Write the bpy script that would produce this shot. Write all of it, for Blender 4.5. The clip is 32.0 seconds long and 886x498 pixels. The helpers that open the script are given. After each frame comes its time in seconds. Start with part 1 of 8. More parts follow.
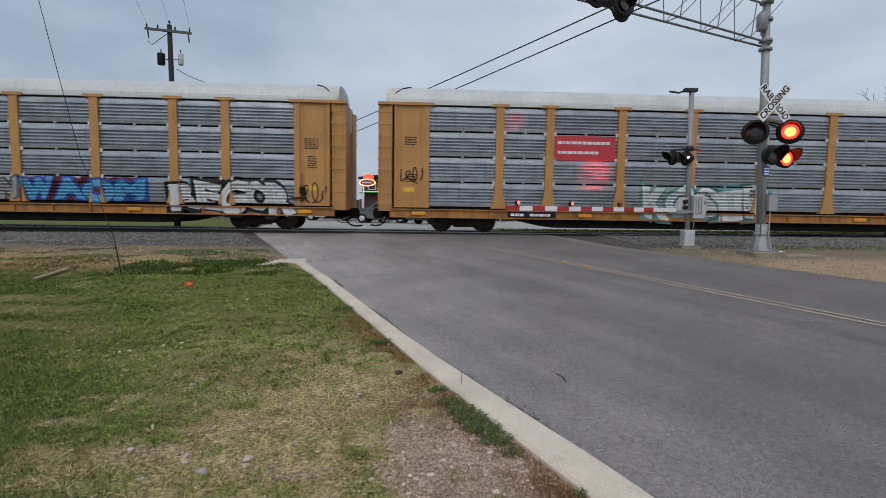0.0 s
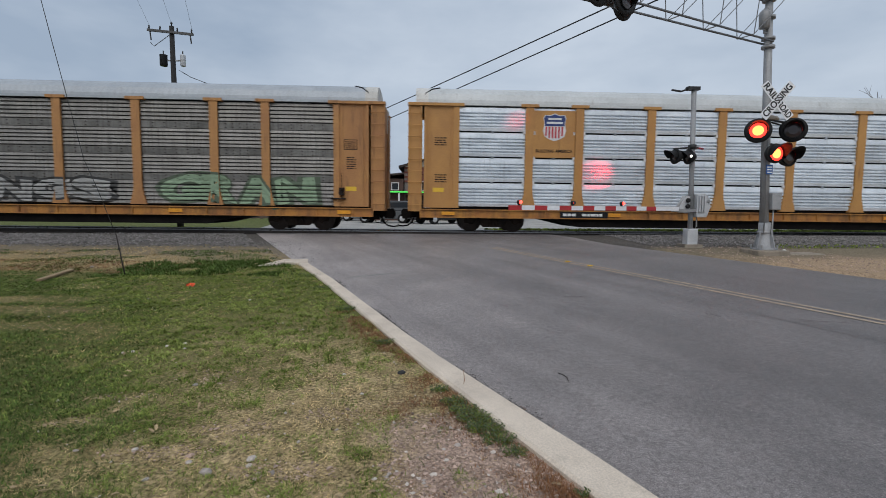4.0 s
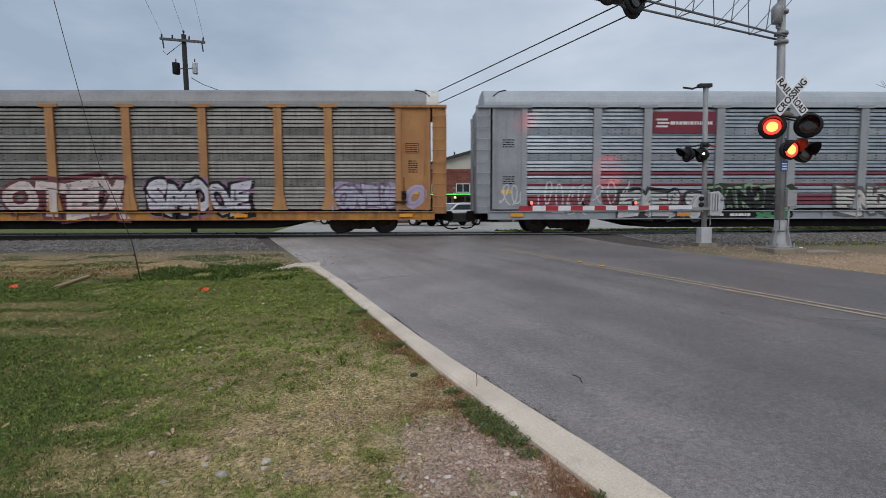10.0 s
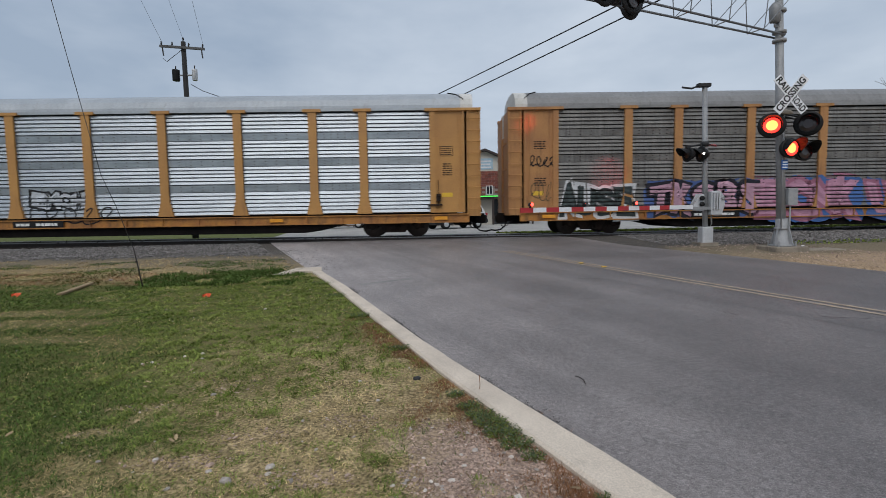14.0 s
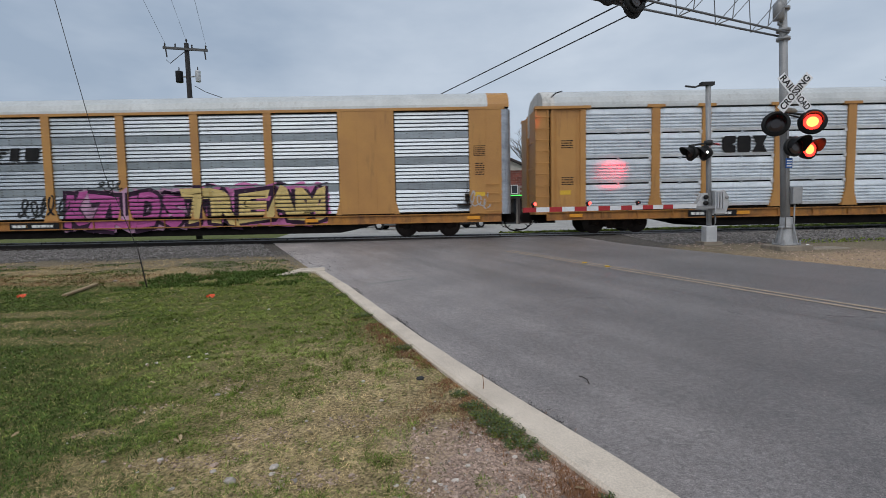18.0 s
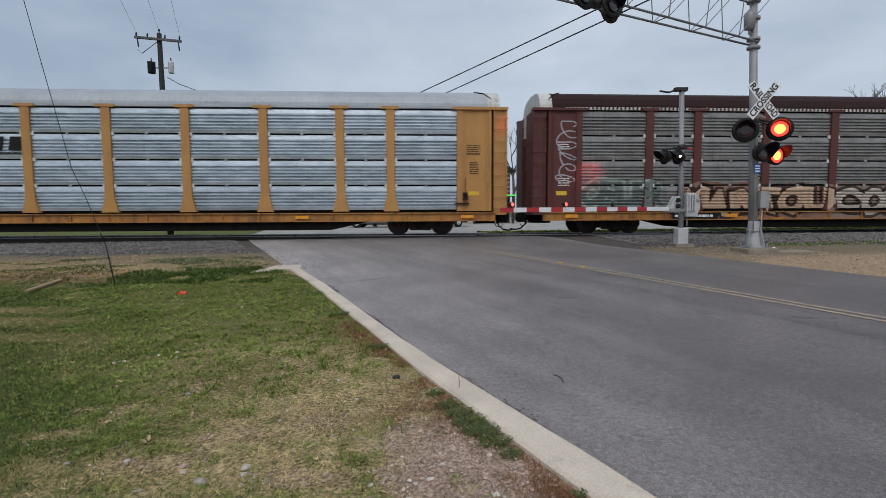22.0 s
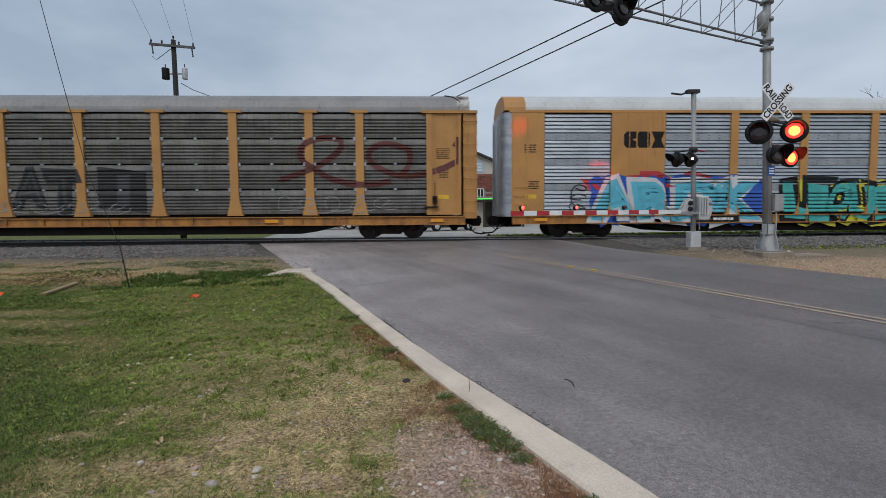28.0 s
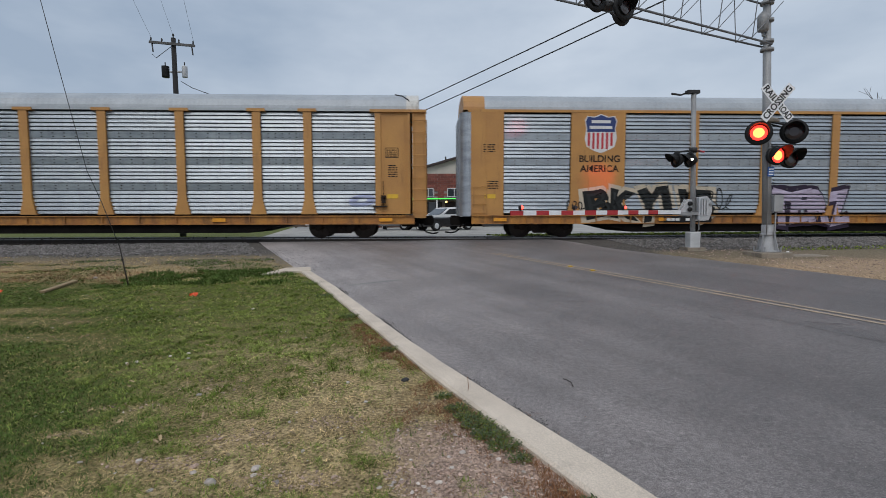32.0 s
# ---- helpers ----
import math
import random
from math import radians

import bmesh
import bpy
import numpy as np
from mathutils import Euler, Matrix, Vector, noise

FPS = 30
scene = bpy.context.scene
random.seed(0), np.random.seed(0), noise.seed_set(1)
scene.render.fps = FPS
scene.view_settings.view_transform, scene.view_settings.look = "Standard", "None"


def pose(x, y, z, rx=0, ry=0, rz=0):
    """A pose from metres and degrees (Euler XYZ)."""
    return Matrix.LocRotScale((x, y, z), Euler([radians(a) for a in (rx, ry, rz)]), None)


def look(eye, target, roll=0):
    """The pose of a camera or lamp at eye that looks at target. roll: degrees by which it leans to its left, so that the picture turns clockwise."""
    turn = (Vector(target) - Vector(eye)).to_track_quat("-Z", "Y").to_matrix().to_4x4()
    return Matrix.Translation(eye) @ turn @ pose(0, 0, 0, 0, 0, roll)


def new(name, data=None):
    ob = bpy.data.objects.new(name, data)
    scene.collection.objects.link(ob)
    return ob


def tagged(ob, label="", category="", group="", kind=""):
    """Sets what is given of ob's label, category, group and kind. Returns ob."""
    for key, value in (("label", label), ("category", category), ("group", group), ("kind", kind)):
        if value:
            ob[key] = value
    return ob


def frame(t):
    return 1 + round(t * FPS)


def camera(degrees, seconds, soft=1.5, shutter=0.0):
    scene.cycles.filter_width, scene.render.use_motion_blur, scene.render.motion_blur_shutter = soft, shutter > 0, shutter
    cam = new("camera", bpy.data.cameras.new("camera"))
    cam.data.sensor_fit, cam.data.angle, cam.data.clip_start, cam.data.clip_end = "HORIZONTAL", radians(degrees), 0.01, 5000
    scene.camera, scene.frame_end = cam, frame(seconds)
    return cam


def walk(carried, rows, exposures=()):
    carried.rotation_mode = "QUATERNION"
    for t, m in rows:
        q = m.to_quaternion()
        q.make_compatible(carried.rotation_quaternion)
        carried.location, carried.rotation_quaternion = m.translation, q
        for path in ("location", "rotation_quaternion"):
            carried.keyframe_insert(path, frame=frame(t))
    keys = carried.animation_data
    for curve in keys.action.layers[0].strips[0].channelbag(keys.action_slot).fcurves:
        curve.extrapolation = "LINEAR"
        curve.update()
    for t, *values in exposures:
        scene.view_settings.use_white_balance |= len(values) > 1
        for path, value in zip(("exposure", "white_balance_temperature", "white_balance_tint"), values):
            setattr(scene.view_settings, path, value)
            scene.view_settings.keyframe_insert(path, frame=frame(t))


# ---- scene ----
cam = camera(84.71, 32.0, soft=0.5, shutter=0.12)
EYE = (0.0, 0.0, 1.6)
# the camera stays in place and sways a little
walk(cam, [
    (0.0, pose(*EYE, 85.30, -0.55, -2.05)),
    (0.5, pose(*EYE, 85.16, -0.48, -1.93)),
    (1.0, pose(*EYE, 85.04, -0.37, -1.82)),
    (1.5, pose(*EYE, 85.08, -0.27, -1.80)),
    (2.0, pose(*EYE, 85.19, -0.30, -1.75)),
    (2.5, pose(*EYE, 85.29, -0.44, -1.85)),
    (3.0, pose(*EYE, 85.30, -0.47, -1.93)),
    (3.5, pose(*EYE, 85.29, -0.41, -1.86)),
    (5.5, pose(*EYE, 85.12, -0.07, -1.87)),
    (6.0, pose(*EYE, 85.02, -0.15, -2.12)),
    (6.5, pose(*EYE, 84.98, -0.17, -2.33)),
    (7.0, pose(*EYE, 84.98, -0.24, -2.51)),
    (7.5, pose(*EYE, 85.02, -0.28, -2.53)),
    (8.0, pose(*EYE, 85.11, -0.31, -2.38)),
    (8.5, pose(*EYE, 85.15, -0.29, -1.92)),
    (9.0, pose(*EYE, 85.27, -0.03, -1.34)),
    (9.5, pose(*EYE, 85.35, 0.35, -0.94)),
    (10.0, pose(*EYE, 85.51, 0.50, -0.56)),
    (10.5, pose(*EYE, 85.56, 0.59, -0.31)),
    (11.0, pose(*EYE, 85.70, 0.59, -0.62)),
    (11.5, pose(*EYE, 85.86, 0.63, -0.99)),
    (12.0, pose(*EYE, 85.98, 0.90, -0.99)),
    (12.5, pose(*EYE, 85.97, 1.13, -0.80)),
    (13.0, pose(*EYE, 85.89, 1.14, -0.61)),
    (13.5, pose(*EYE, 85.86, 1.20, -0.46)),
    (14.0, pose(*EYE, 85.85, 1.25, -0.47)),
    (14.5, pose(*EYE, 85.89, 1.33, -0.44)),
    (16.5, pose(*EYE, 85.80, 1.22, -0.33)),
    (17.0, pose(*EYE, 85.83, 1.29, -0.24)),
    (17.5, pose(*EYE, 85.88, 1.43, -0.17)),
    (18.0, pose(*EYE, 85.86, 1.46, -0.13)),
    (18.5, pose(*EYE, 85.88, 1.51, -0.07)),
    (19.0, pose(*EYE, 85.87, 1.49, -0.02)),
    (19.5, pose(*EYE, 85.87, 1.45, -0.02)),
    (20.0, pose(*EYE, 85.83, 1.34, -0.30)),
    (20.5, pose(*EYE, 85.79, 1.01, -1.23)),
    (21.0, pose(*EYE, 85.73, 0.72, -2.30)),
    (21.5, pose(*EYE, 85.67, 0.59, -2.75)),
    (22.0, pose(*EYE, 85.68, 0.59, -2.72)),
    (22.5, pose(*EYE, 85.79, 0.67, -2.43)),
    (23.0, pose(*EYE, 85.94, 0.71, -2.17)),
    (23.5, pose(*EYE, 86.06, 0.69, -1.98)),
    (24.0, pose(*EYE, 86.11, 0.71, -1.88)),
    (24.5, pose(*EYE, 86.10, 0.78, -1.82)),
    (25.0, pose(*EYE, 86.06, 0.77, -1.76)),
    (25.5, pose(*EYE, 86.03, 0.78, -1.72)),
    (27.5, pose(*EYE, 86.13, 0.75, -1.54)),
    (28.0, pose(*EYE, 86.10, 0.69, -1.54)),
    (28.5, pose(*EYE, 86.05, 0.61, -1.54)),
    (29.0, pose(*EYE, 86.05, 0.58, -1.59)),
    (29.5, pose(*EYE, 86.04, 0.59, -1.58)),
    (30.0, pose(*EYE, 86.04, 0.53, -1.63)),
    (30.5, pose(*EYE, 86.04, 0.52, -1.62)),
    (31.0, pose(*EYE, 86.05, 0.51, -1.58)),
    (31.5, pose(*EYE, 86.04, 0.48, -1.58)),
    (32.0, pose(*EYE, 86.03, 0.45, -1.59)),
], exposures=((0.0, 0.0), (32.0, 0.0)))
# metres that the train has gone at t seconds; it checks for a moment soon after the start
RUN = (230.8701, 6.0457, -6.3290, 1.1796)


def run(t):
    u = t / 16
    return sum(c * u ** (i + 1) for i, c in enumerate(RUN)) + 0.43 * min(1.0, max(0.0, (1.9 - t) / 0.3))


# ---- world, sun ----
world = bpy.data.worlds.new("overcast_sky")
scene.world = world
world.use_nodes = True
wn, wl = world.node_tree.nodes, world.node_tree.links
wn.clear()
w_out = wn.new("ShaderNodeOutputWorld")
w_bg = wn.new("ShaderNodeBackground")
w_sky = wn.new("ShaderNodeTexSky")
w_sky.sky_type = "NISHITA"
w_sky.sun_disc = False
w_sky.sun_elevation, w_sky.sun_rotation = radians(50), radians(200)
w_sky.air_density, w_sky.dust_density = 1.5, 3.0
w_co = wn.new("ShaderNodeTexCoord")
w_map = wn.new("ShaderNodeMapping")
w_map.inputs["Scale"].default_value = (1.0, 1.0, 2.6)
w_noise = wn.new("ShaderNodeTexNoise")
w_noise.inputs["Scale"].default_value = 2.2
w_noise.inputs["Detail"].default_value = 5
w_noise.inputs["Roughness"].default_value = 0.55
w_sep = wn.new("ShaderNodeSeparateXYZ")
w_grad = wn.new("ShaderNodeMath")
w_grad.operation = "MULTIPLY_ADD"
w_grad.inputs[1].default_value = 0.28
wl.new(w_co.outputs["Generated"], w_sep.inputs[0])
wl.new(w_sep.outputs["X"], w_grad.inputs[0])
wl.new(w_noise.outputs["Fac"], w_grad.inputs[2])
w_ramp = wn.new("ShaderNodeValToRGB")
w_ramp.color_ramp.elements[0].position, w_ramp.color_ramp.elements[0].color = 0.26, (0.345, 0.43, 0.555, 1)
w_ramp.color_ramp.elements[1].position, w_ramp.color_ramp.elements[1].color = 0.72, (0.60, 0.675, 0.78, 1)
w_scale = wn.new("ShaderNodeVectorMath")
w_scale.operation = "SCALE"
w_scale.inputs["Scale"].default_value = 0.1
w_mix = wn.new("ShaderNodeMix")
w_mix.data_type = "RGBA"
w_mix.inputs["Factor"].default_value = 0.92
wl.new(w_co.outputs["Generated"], w_map.inputs["Vector"])
wl.new(w_map.outputs["Vector"], w_noise.inputs["Vector"])
wl.new(w_grad.outputs[0], w_ramp.inputs["Fac"])
wl.new(w_sky.outputs["Color"], w_scale.inputs[0])
wl.new(w_scale.outputs["Vector"], w_mix.inputs["A"])
wl.new(w_ramp.outputs["Color"], w_mix.inputs["B"])
wl.new(w_mix.outputs["Result"], w_bg.inputs["Color"])
w_bg.inputs["Strength"].default_value = 1.0
wl.new(w_bg.outputs["Background"], w_out.inputs["Surface"])

sun = new("sun", bpy.data.lights.new("sun", "SUN"))
sun.data.energy, sun.data.angle, sun.data.color = 1.4, radians(45), (1.0, 0.955, 0.915)
sun.matrix_world = look((-8, -20, 32), (0, 8, 0))


# ---- materials ----
def mat(name, c1, c2=None, scale=3.0, rough=0.6, metal=0.0, bump=0.15, fine=60.0, grain=0.25, stretch=(1, 1, 1), spec=0.5, vary=0.0, dirt=None):
    """Two-scale noise between c1 and c2, fine grain and relief; dirt: colour and amount of streaks."""
    m = bpy.data.materials.new(name)
    m.use_nodes = True
    n, l = m.node_tree.nodes, m.node_tree.links
    b = n["Principled BSDF"]
    c2 = c2 or tuple(v * 0.75 for v in c1)
    co, info, add, mp = n.new("ShaderNodeTexCoord"), n.new("ShaderNodeObjectInfo"), n.new("ShaderNodeVectorMath"), n.new("ShaderNodeMapping")
    add.operation = "MULTIPLY_ADD"
    l.new(info.outputs["Random"], add.inputs[0])
    add.inputs[1].default_value = (37.0, 0.0, 19.0)
    l.new(co.outputs["Object"], add.inputs[2])
    l.new(add.outputs["Vector"], mp.inputs["Vector"])
    mp.inputs["Scale"].default_value = stretch
    big, small = n.new("ShaderNodeTexNoise"), n.new("ShaderNodeTexNoise")
    for tex, s, d in ((big, scale, 6), (small, fine, 3)):
        tex.inputs["Scale"].default_value, tex.inputs["Detail"].default_value = s, d
        tex.inputs["Roughness"].default_value = 0.6
        l.new(mp.outputs["Vector"], tex.inputs["Vector"])
    ramp = n.new("ShaderNodeValToRGB")
    ramp.color_ramp.elements[0].position, ramp.color_ramp.elements[1].position = 0.34, 0.66
    ramp.color_ramp.elements[0].color, ramp.color_ramp.elements[1].color = (*c2, 1), (*c1, 1)
    l.new(big.outputs["Fac"], ramp.inputs["Fac"])
    hue = n.new("ShaderNodeHueSaturation")
    l.new(ramp.outputs["Color"], hue.inputs["Color"])
    val = n.new("ShaderNodeMapRange")
    val.inputs["From Min"].default_value, val.inputs["From Max"].default_value = 0.34, 0.66
    val.inputs["To Min"].default_value, val.inputs["To Max"].default_value = 1 - grain, 1 + grain
    l.new(small.outputs["Fac"], val.inputs["Value"])
    last = val.outputs["Result"]
    if vary:
        rv, mul = n.new("ShaderNodeMapRange"), n.new("ShaderNodeMath")
        rv.inputs["To Min"].default_value, rv.inputs["To Max"].default_value = 1 - vary, 1 + vary
        geo = n.new("ShaderNodeNewGeometry")
        sm = n.new("ShaderNodeMath")
        sm.operation = "ADD"
        l.new(info.outputs["Random"], sm.inputs[0])
        l.new(geo.outputs["Random Per Island"], sm.inputs[1])
        fr = n.new("ShaderNodeMath")
        fr.operation = "FRACT"
        l.new(sm.outputs[0], fr.inputs[0])
        l.new(fr.outputs[0], rv.inputs["Value"])
        mul.operation = "MULTIPLY"
        l.new(last, mul.inputs[0])
        l.new(rv.outputs["Result"], mul.inputs[1])
        last = mul.outputs[0]
    l.new(last, hue.inputs["Value"])
    col = hue.outputs["Color"]
    if dirt:
        dc, amount, *thin = dirt
        dm, dn, dr, mx = n.new("ShaderNodeMapping"), n.new("ShaderNodeTexNoise"), n.new("ShaderNodeMapRange"), n.new("ShaderNodeMix")
        dm.inputs["Scale"].default_value = (5.0 * (thin[0] if thin else 1), 5.0, 0.55)
        l.new(add.outputs["Vector"], dm.inputs["Vector"])
        l.new(dm.outputs["Vector"], dn.inputs["Vector"])
        dn.inputs["Scale"].default_value, dn.inputs["Detail"].default_value, dn.inputs["Roughness"].default_value = 1.3, 7, 0.65
        dr.inputs["From Min"].default_value, dr.inputs["From Max"].default_value = 0.62 - amount * 0.3, 0.78 - amount * 0.15
        dr.inputs["To Max"].default_value = min(1.0, 0.45 + amount * 0.5)
        l.new(dn.outputs["Fac"], dr.inputs["Value"])
        mx.data_type = "RGBA"
        l.new(dr.outputs["Result"], mx.inputs["Factor"])
        l.new(col, mx.inputs["A"])
        mx.inputs["B"].default_value = (*dc, 1)
        col = mx.outputs["Result"]
    l.new(col, b.inputs["Base Color"])
    rr = n.new("ShaderNodeMapRange")
    rr.inputs["To Min"].default_value, rr.inputs["To Max"].default_value = max(0.04, rough - 0.12), min(1, rough + 0.12)
    l.new(big.outputs["Fac"], rr.inputs["Value"])
    l.new(rr.outputs["Result"], b.inputs["Roughness"])
    b.inputs["Metallic"].default_value = metal
    b.inputs["Specular IOR Level"].default_value = spec
    if bump:
        bp = n.new("ShaderNodeBump")
        bp.inputs["Strength"].default_value, bp.inputs["Distance"].default_value = bump, 0.02
        l.new(small.outputs["Fac"], bp.inputs["Height"])
        l.new(bp.outputs["Normal"], b.inputs["Normal"])
    return m


def glow(name, c, strength):
    m = bpy.data.materials.new(name)
    m.use_nodes = True
    b = m.node_tree.nodes["Principled BSDF"]
    b.inputs["Base Color"].default_value = (*c, 1)
    b.inputs["Emission Color"].default_value = (*c, 1)
    b.inputs["Emission Strength"].default_value = strength
    return m


def glass(name, c, rough=0.05):
    m = bpy.data.materials.new(name)
    m.use_nodes = True
    b = m.node_tree.nodes["Principled BSDF"]
    b.inputs["Base Color"].default_value, b.inputs["Roughness"].default_value = (*c, 1), rough
    b.inputs["Coat Weight"].default_value = 0.6
    return m


RUST = (0.07, 0.035, 0.02)
GRIME = (0.06, 0.05, 0.042)
YELLOW = mat("rack_yellow_paint", (0.46, 0.235, 0.065), (0.38, 0.185, 0.055), 0.9, 0.55, 0, 0.05, 45, 0.1, dirt=(RUST, 0.12))
YELLOW_DULL = mat("dull_yellow_paint", (0.42, 0.21, 0.07), (0.33, 0.15, 0.055), 0.9, 0.65, 0, 0.06, 45, 0.14, dirt=(RUST, 0.3))
YELLOW_SILL = mat("sill_yellow_paint", (0.42, 0.19, 0.035), (0.30, 0.12, 0.03), 1.5, 0.65, 0, 0.08, 45, 0.18, dirt=((0.05, 0.03, 0.02), 0.55, 0.5))
BROWN = mat("red_brown_paint", (0.10, 0.022, 0.016), (0.07, 0.02, 0.016), 1.1, 0.65, 0, 0.06, 40, 0.18, dirt=(GRIME, 0.2))
GREY_PAINT = mat("grey_car_paint", (0.30, 0.32, 0.34), (0.24, 0.25, 0.27), 1.1, 0.55, 0, 0.05, 40, 0.12, dirt=(RUST, 0.12))
SILVER_MID = mat("greying_panel", (0.34, 0.375, 0.405), (0.235, 0.265, 0.295), 1.4, 0.38, 0.55, 0.05, 30, 0.12, (1, 1, 3), vary=0.08, dirt=((0.14, 0.138, 0.14), 0.3, 2.0))
SILVER = mat("galvanised_panel", (0.62, 0.69, 0.745), (0.43, 0.485, 0.54), 1.2, 0.34, 0.55, 0.04, 30, 0.12, (1, 1, 3), vary=0.08, dirt=((0.20, 0.205, 0.22), 0.16, 2.0))
SILVER_BRIGHT = mat("bright_zinc_panel", (0.80, 0.85, 0.89), (0.60, 0.65, 0.70), 1.2, 0.36, 0.3, 0.04, 30, 0.12, (1, 1, 3), vary=0.1, dirt=((0.24, 0.245, 0.26), 0.2, 2.0))
SILVER_FLUSH = mat("flush_car_panel", (0.38, 0.42, 0.457), (0.28, 0.312, 0.344), 1.2, 0.36, 0.5, 0.04, 30, 0.12, (1, 1, 3), vary=0.1, dirt=((0.18, 0.18, 0.19), 0.22, 2.0))
SILVER_DULL = mat("weathered_panel", (0.42, 0.455, 0.50), (0.27, 0.295, 0.33), 1.3, 0.4, 0.5, 0.06, 30, 0.14, (1, 1, 3), vary=0.1, dirt=((0.10, 0.092, 0.09), 0.3, 2.0))
SILVER_DIRTY = mat("grimy_panel", (0.225, 0.218, 0.206), (0.125, 0.12, 0.112), 1.1, 0.5, 0.35, 0.1, 30, 0.2, (1, 1, 2), vary=0.1, dirt=((0.045, 0.04, 0.036), 0.5, 2.4))
SILVER_GRIMY = mat("greenish_grimy_panel", (0.31, 0.31, 0.305), (0.19, 0.19, 0.185), 1.4, 0.5, 0.35, 0.08, 30, 0.16, (1, 1, 3), vary=0.1, dirt=((0.075, 0.065, 0.058), 0.4, 2.2))
MAROON_STRIPE = mat("maroon_stripe_panel", (0.19, 0.02, 0.04), (0.14, 0.018, 0.03), 2, 0.5, 0.1, 0.04, 30, 0.15, vary=0.06)
ROOF = mat("galvanised_roof", (0.40, 0.43, 0.46), (0.31, 0.34, 0.37), 0.8, 0.55, 0.15, 0.05, 25, 0.08, dirt=((0.25, 0.25, 0.245), 0.2))
ROOF_PALE = mat("pale_roof", (0.55, 0.57, 0.57), (0.45, 0.47, 0.47), 0.8, 0.55, 0.1, 0.05, 25, 0.08, dirt=((0.3, 0.29, 0.27), 0.2))
ROOF_DARK = mat("grimy_roof", (0.26, 0.26, 0.26), (0.19, 0.19, 0.19), 0.8, 0.6, 0.2, 0.06, 25, 0.12, dirt=(GRIME, 0.15))
ROOF_BROWN = mat("brown_roof", (0.034, 0.014, 0.014), (0.022, 0.010, 0.010), 0.8, 0.75, 0, 0.06, 25, 0.15, spec=0.2)
WHITE_END = mat("chalky_white_paint", (0.62, 0.61, 0.58), (0.48, 0.47, 0.44), 1.2, 0.7, 0, 0.05, 40, 0.12, dirt=(GRIME, 0.25))
PEELED = mat("peeling_maroon_paint", (0.60, 0.58, 0.55), (0.045, 0.018, 0.018), 1.6, 0.7, 0, 0.05, 40, 0.1)
BLACK_STEEL = mat("black_underframe", (0.007, 0.006, 0.006), (0.012, 0.010, 0.009), 2, 0.85, 0, 0.15, 40, 0.3, spec=0.1)
TRUCK_STEEL = mat("rusty_cast_steel", (0.035, 0.023, 0.018), (0.014, 0.011, 0.010), 3, 0.85, 0.1, 0.2, 40, 0.3, spec=0.2)
WHEEL_STEEL = mat("wheel_steel", (0.06, 0.045, 0.038), (0.035, 0.028, 0.025), 4, 0.6, 0.4, 0.1, 40, 0.2)
# near-black that stands for the shade inside the closed cars
INTERIOR_SHADE = mat("interior_shade_black", (0.012, 0.012, 0.013), (0.009, 0.009, 0.009), 2, 0.9, 0, 0, 10, 0.1, spec=0.1)
BLACK_PAINT = mat("black_paint", (0.010, 0.010, 0.011), (0.016, 0.015, 0.015), 4, 0.7, 0, 0.05, 40, 0.2, spec=0.2)
WHITE_PAINT = mat("white_paint", (0.74, 0.74, 0.72), (0.62, 0.62, 0.60), 3, 0.6, 0, 0.04, 40, 0.1)
LABEL_YELLOW = mat("label_yellow", (0.72, 0.45, 0.03), (0.6, 0.36, 0.03), 3, 0.5, 0, 0.02, 40, 0.08)
ORANGE_REFLECT = mat("orange_reflector", (0.75, 0.32, 0.02), (0.62, 0.25, 0.02), 4, 0.35, 0, 0.02, 60, 0.1)
STONE_BALLAST = mat("ballast_stone", (0.26, 0.24, 0.225), (0.10, 0.094, 0.09), 8, 0.9, 0, 0.3, 60, 0.2, vary=0.4)
ASPHALT = mat("worn_asphalt", (0.275, 0.246, 0.236), (0.195, 0.176, 0.170), 0.9, 0.5, 0, 0.45, 105, 0.5, dirt=((0.13, 0.12, 0.118), 0.08))
CONCRETE = mat("kerb_concrete", (0.66, 0.565, 0.46), (0.53, 0.45, 0.365), 2.5, 0.85, 0, 0.25, 90, 0.14, dirt=((0.2, 0.17, 0.13), 0.1))
n, l = ASPHALT.node_tree.nodes, ASPHALT.node_tree.links
r_co, r_dot, r_noise, r_add, r_ramp, r_mul = [n.new("ShaderNode" + k) for k in ("TexCoord", "VectorMath", "TexNoise", "Math", "ValToRGB", "Mix")]
r_dot.operation, r_dot.inputs[1].default_value = "DOT_PRODUCT", (0.9075 / 14, 0.42 / 14, 0)
r_noise.inputs["Scale"].default_value, r_noise.inputs["Detail"].default_value = 0.5, 4
r_add.operation, r_add.inputs[1].default_value = "MULTIPLY_ADD", 0.10
l.new(r_co.outputs["Object"], r_dot.inputs[0])
l.new(r_co.outputs["Object"], r_noise.inputs["Vector"])
l.new(r_noise.outputs["Fac"], r_add.inputs[0])
l.new(r_dot.outputs["Value"], r_add.inputs[2])
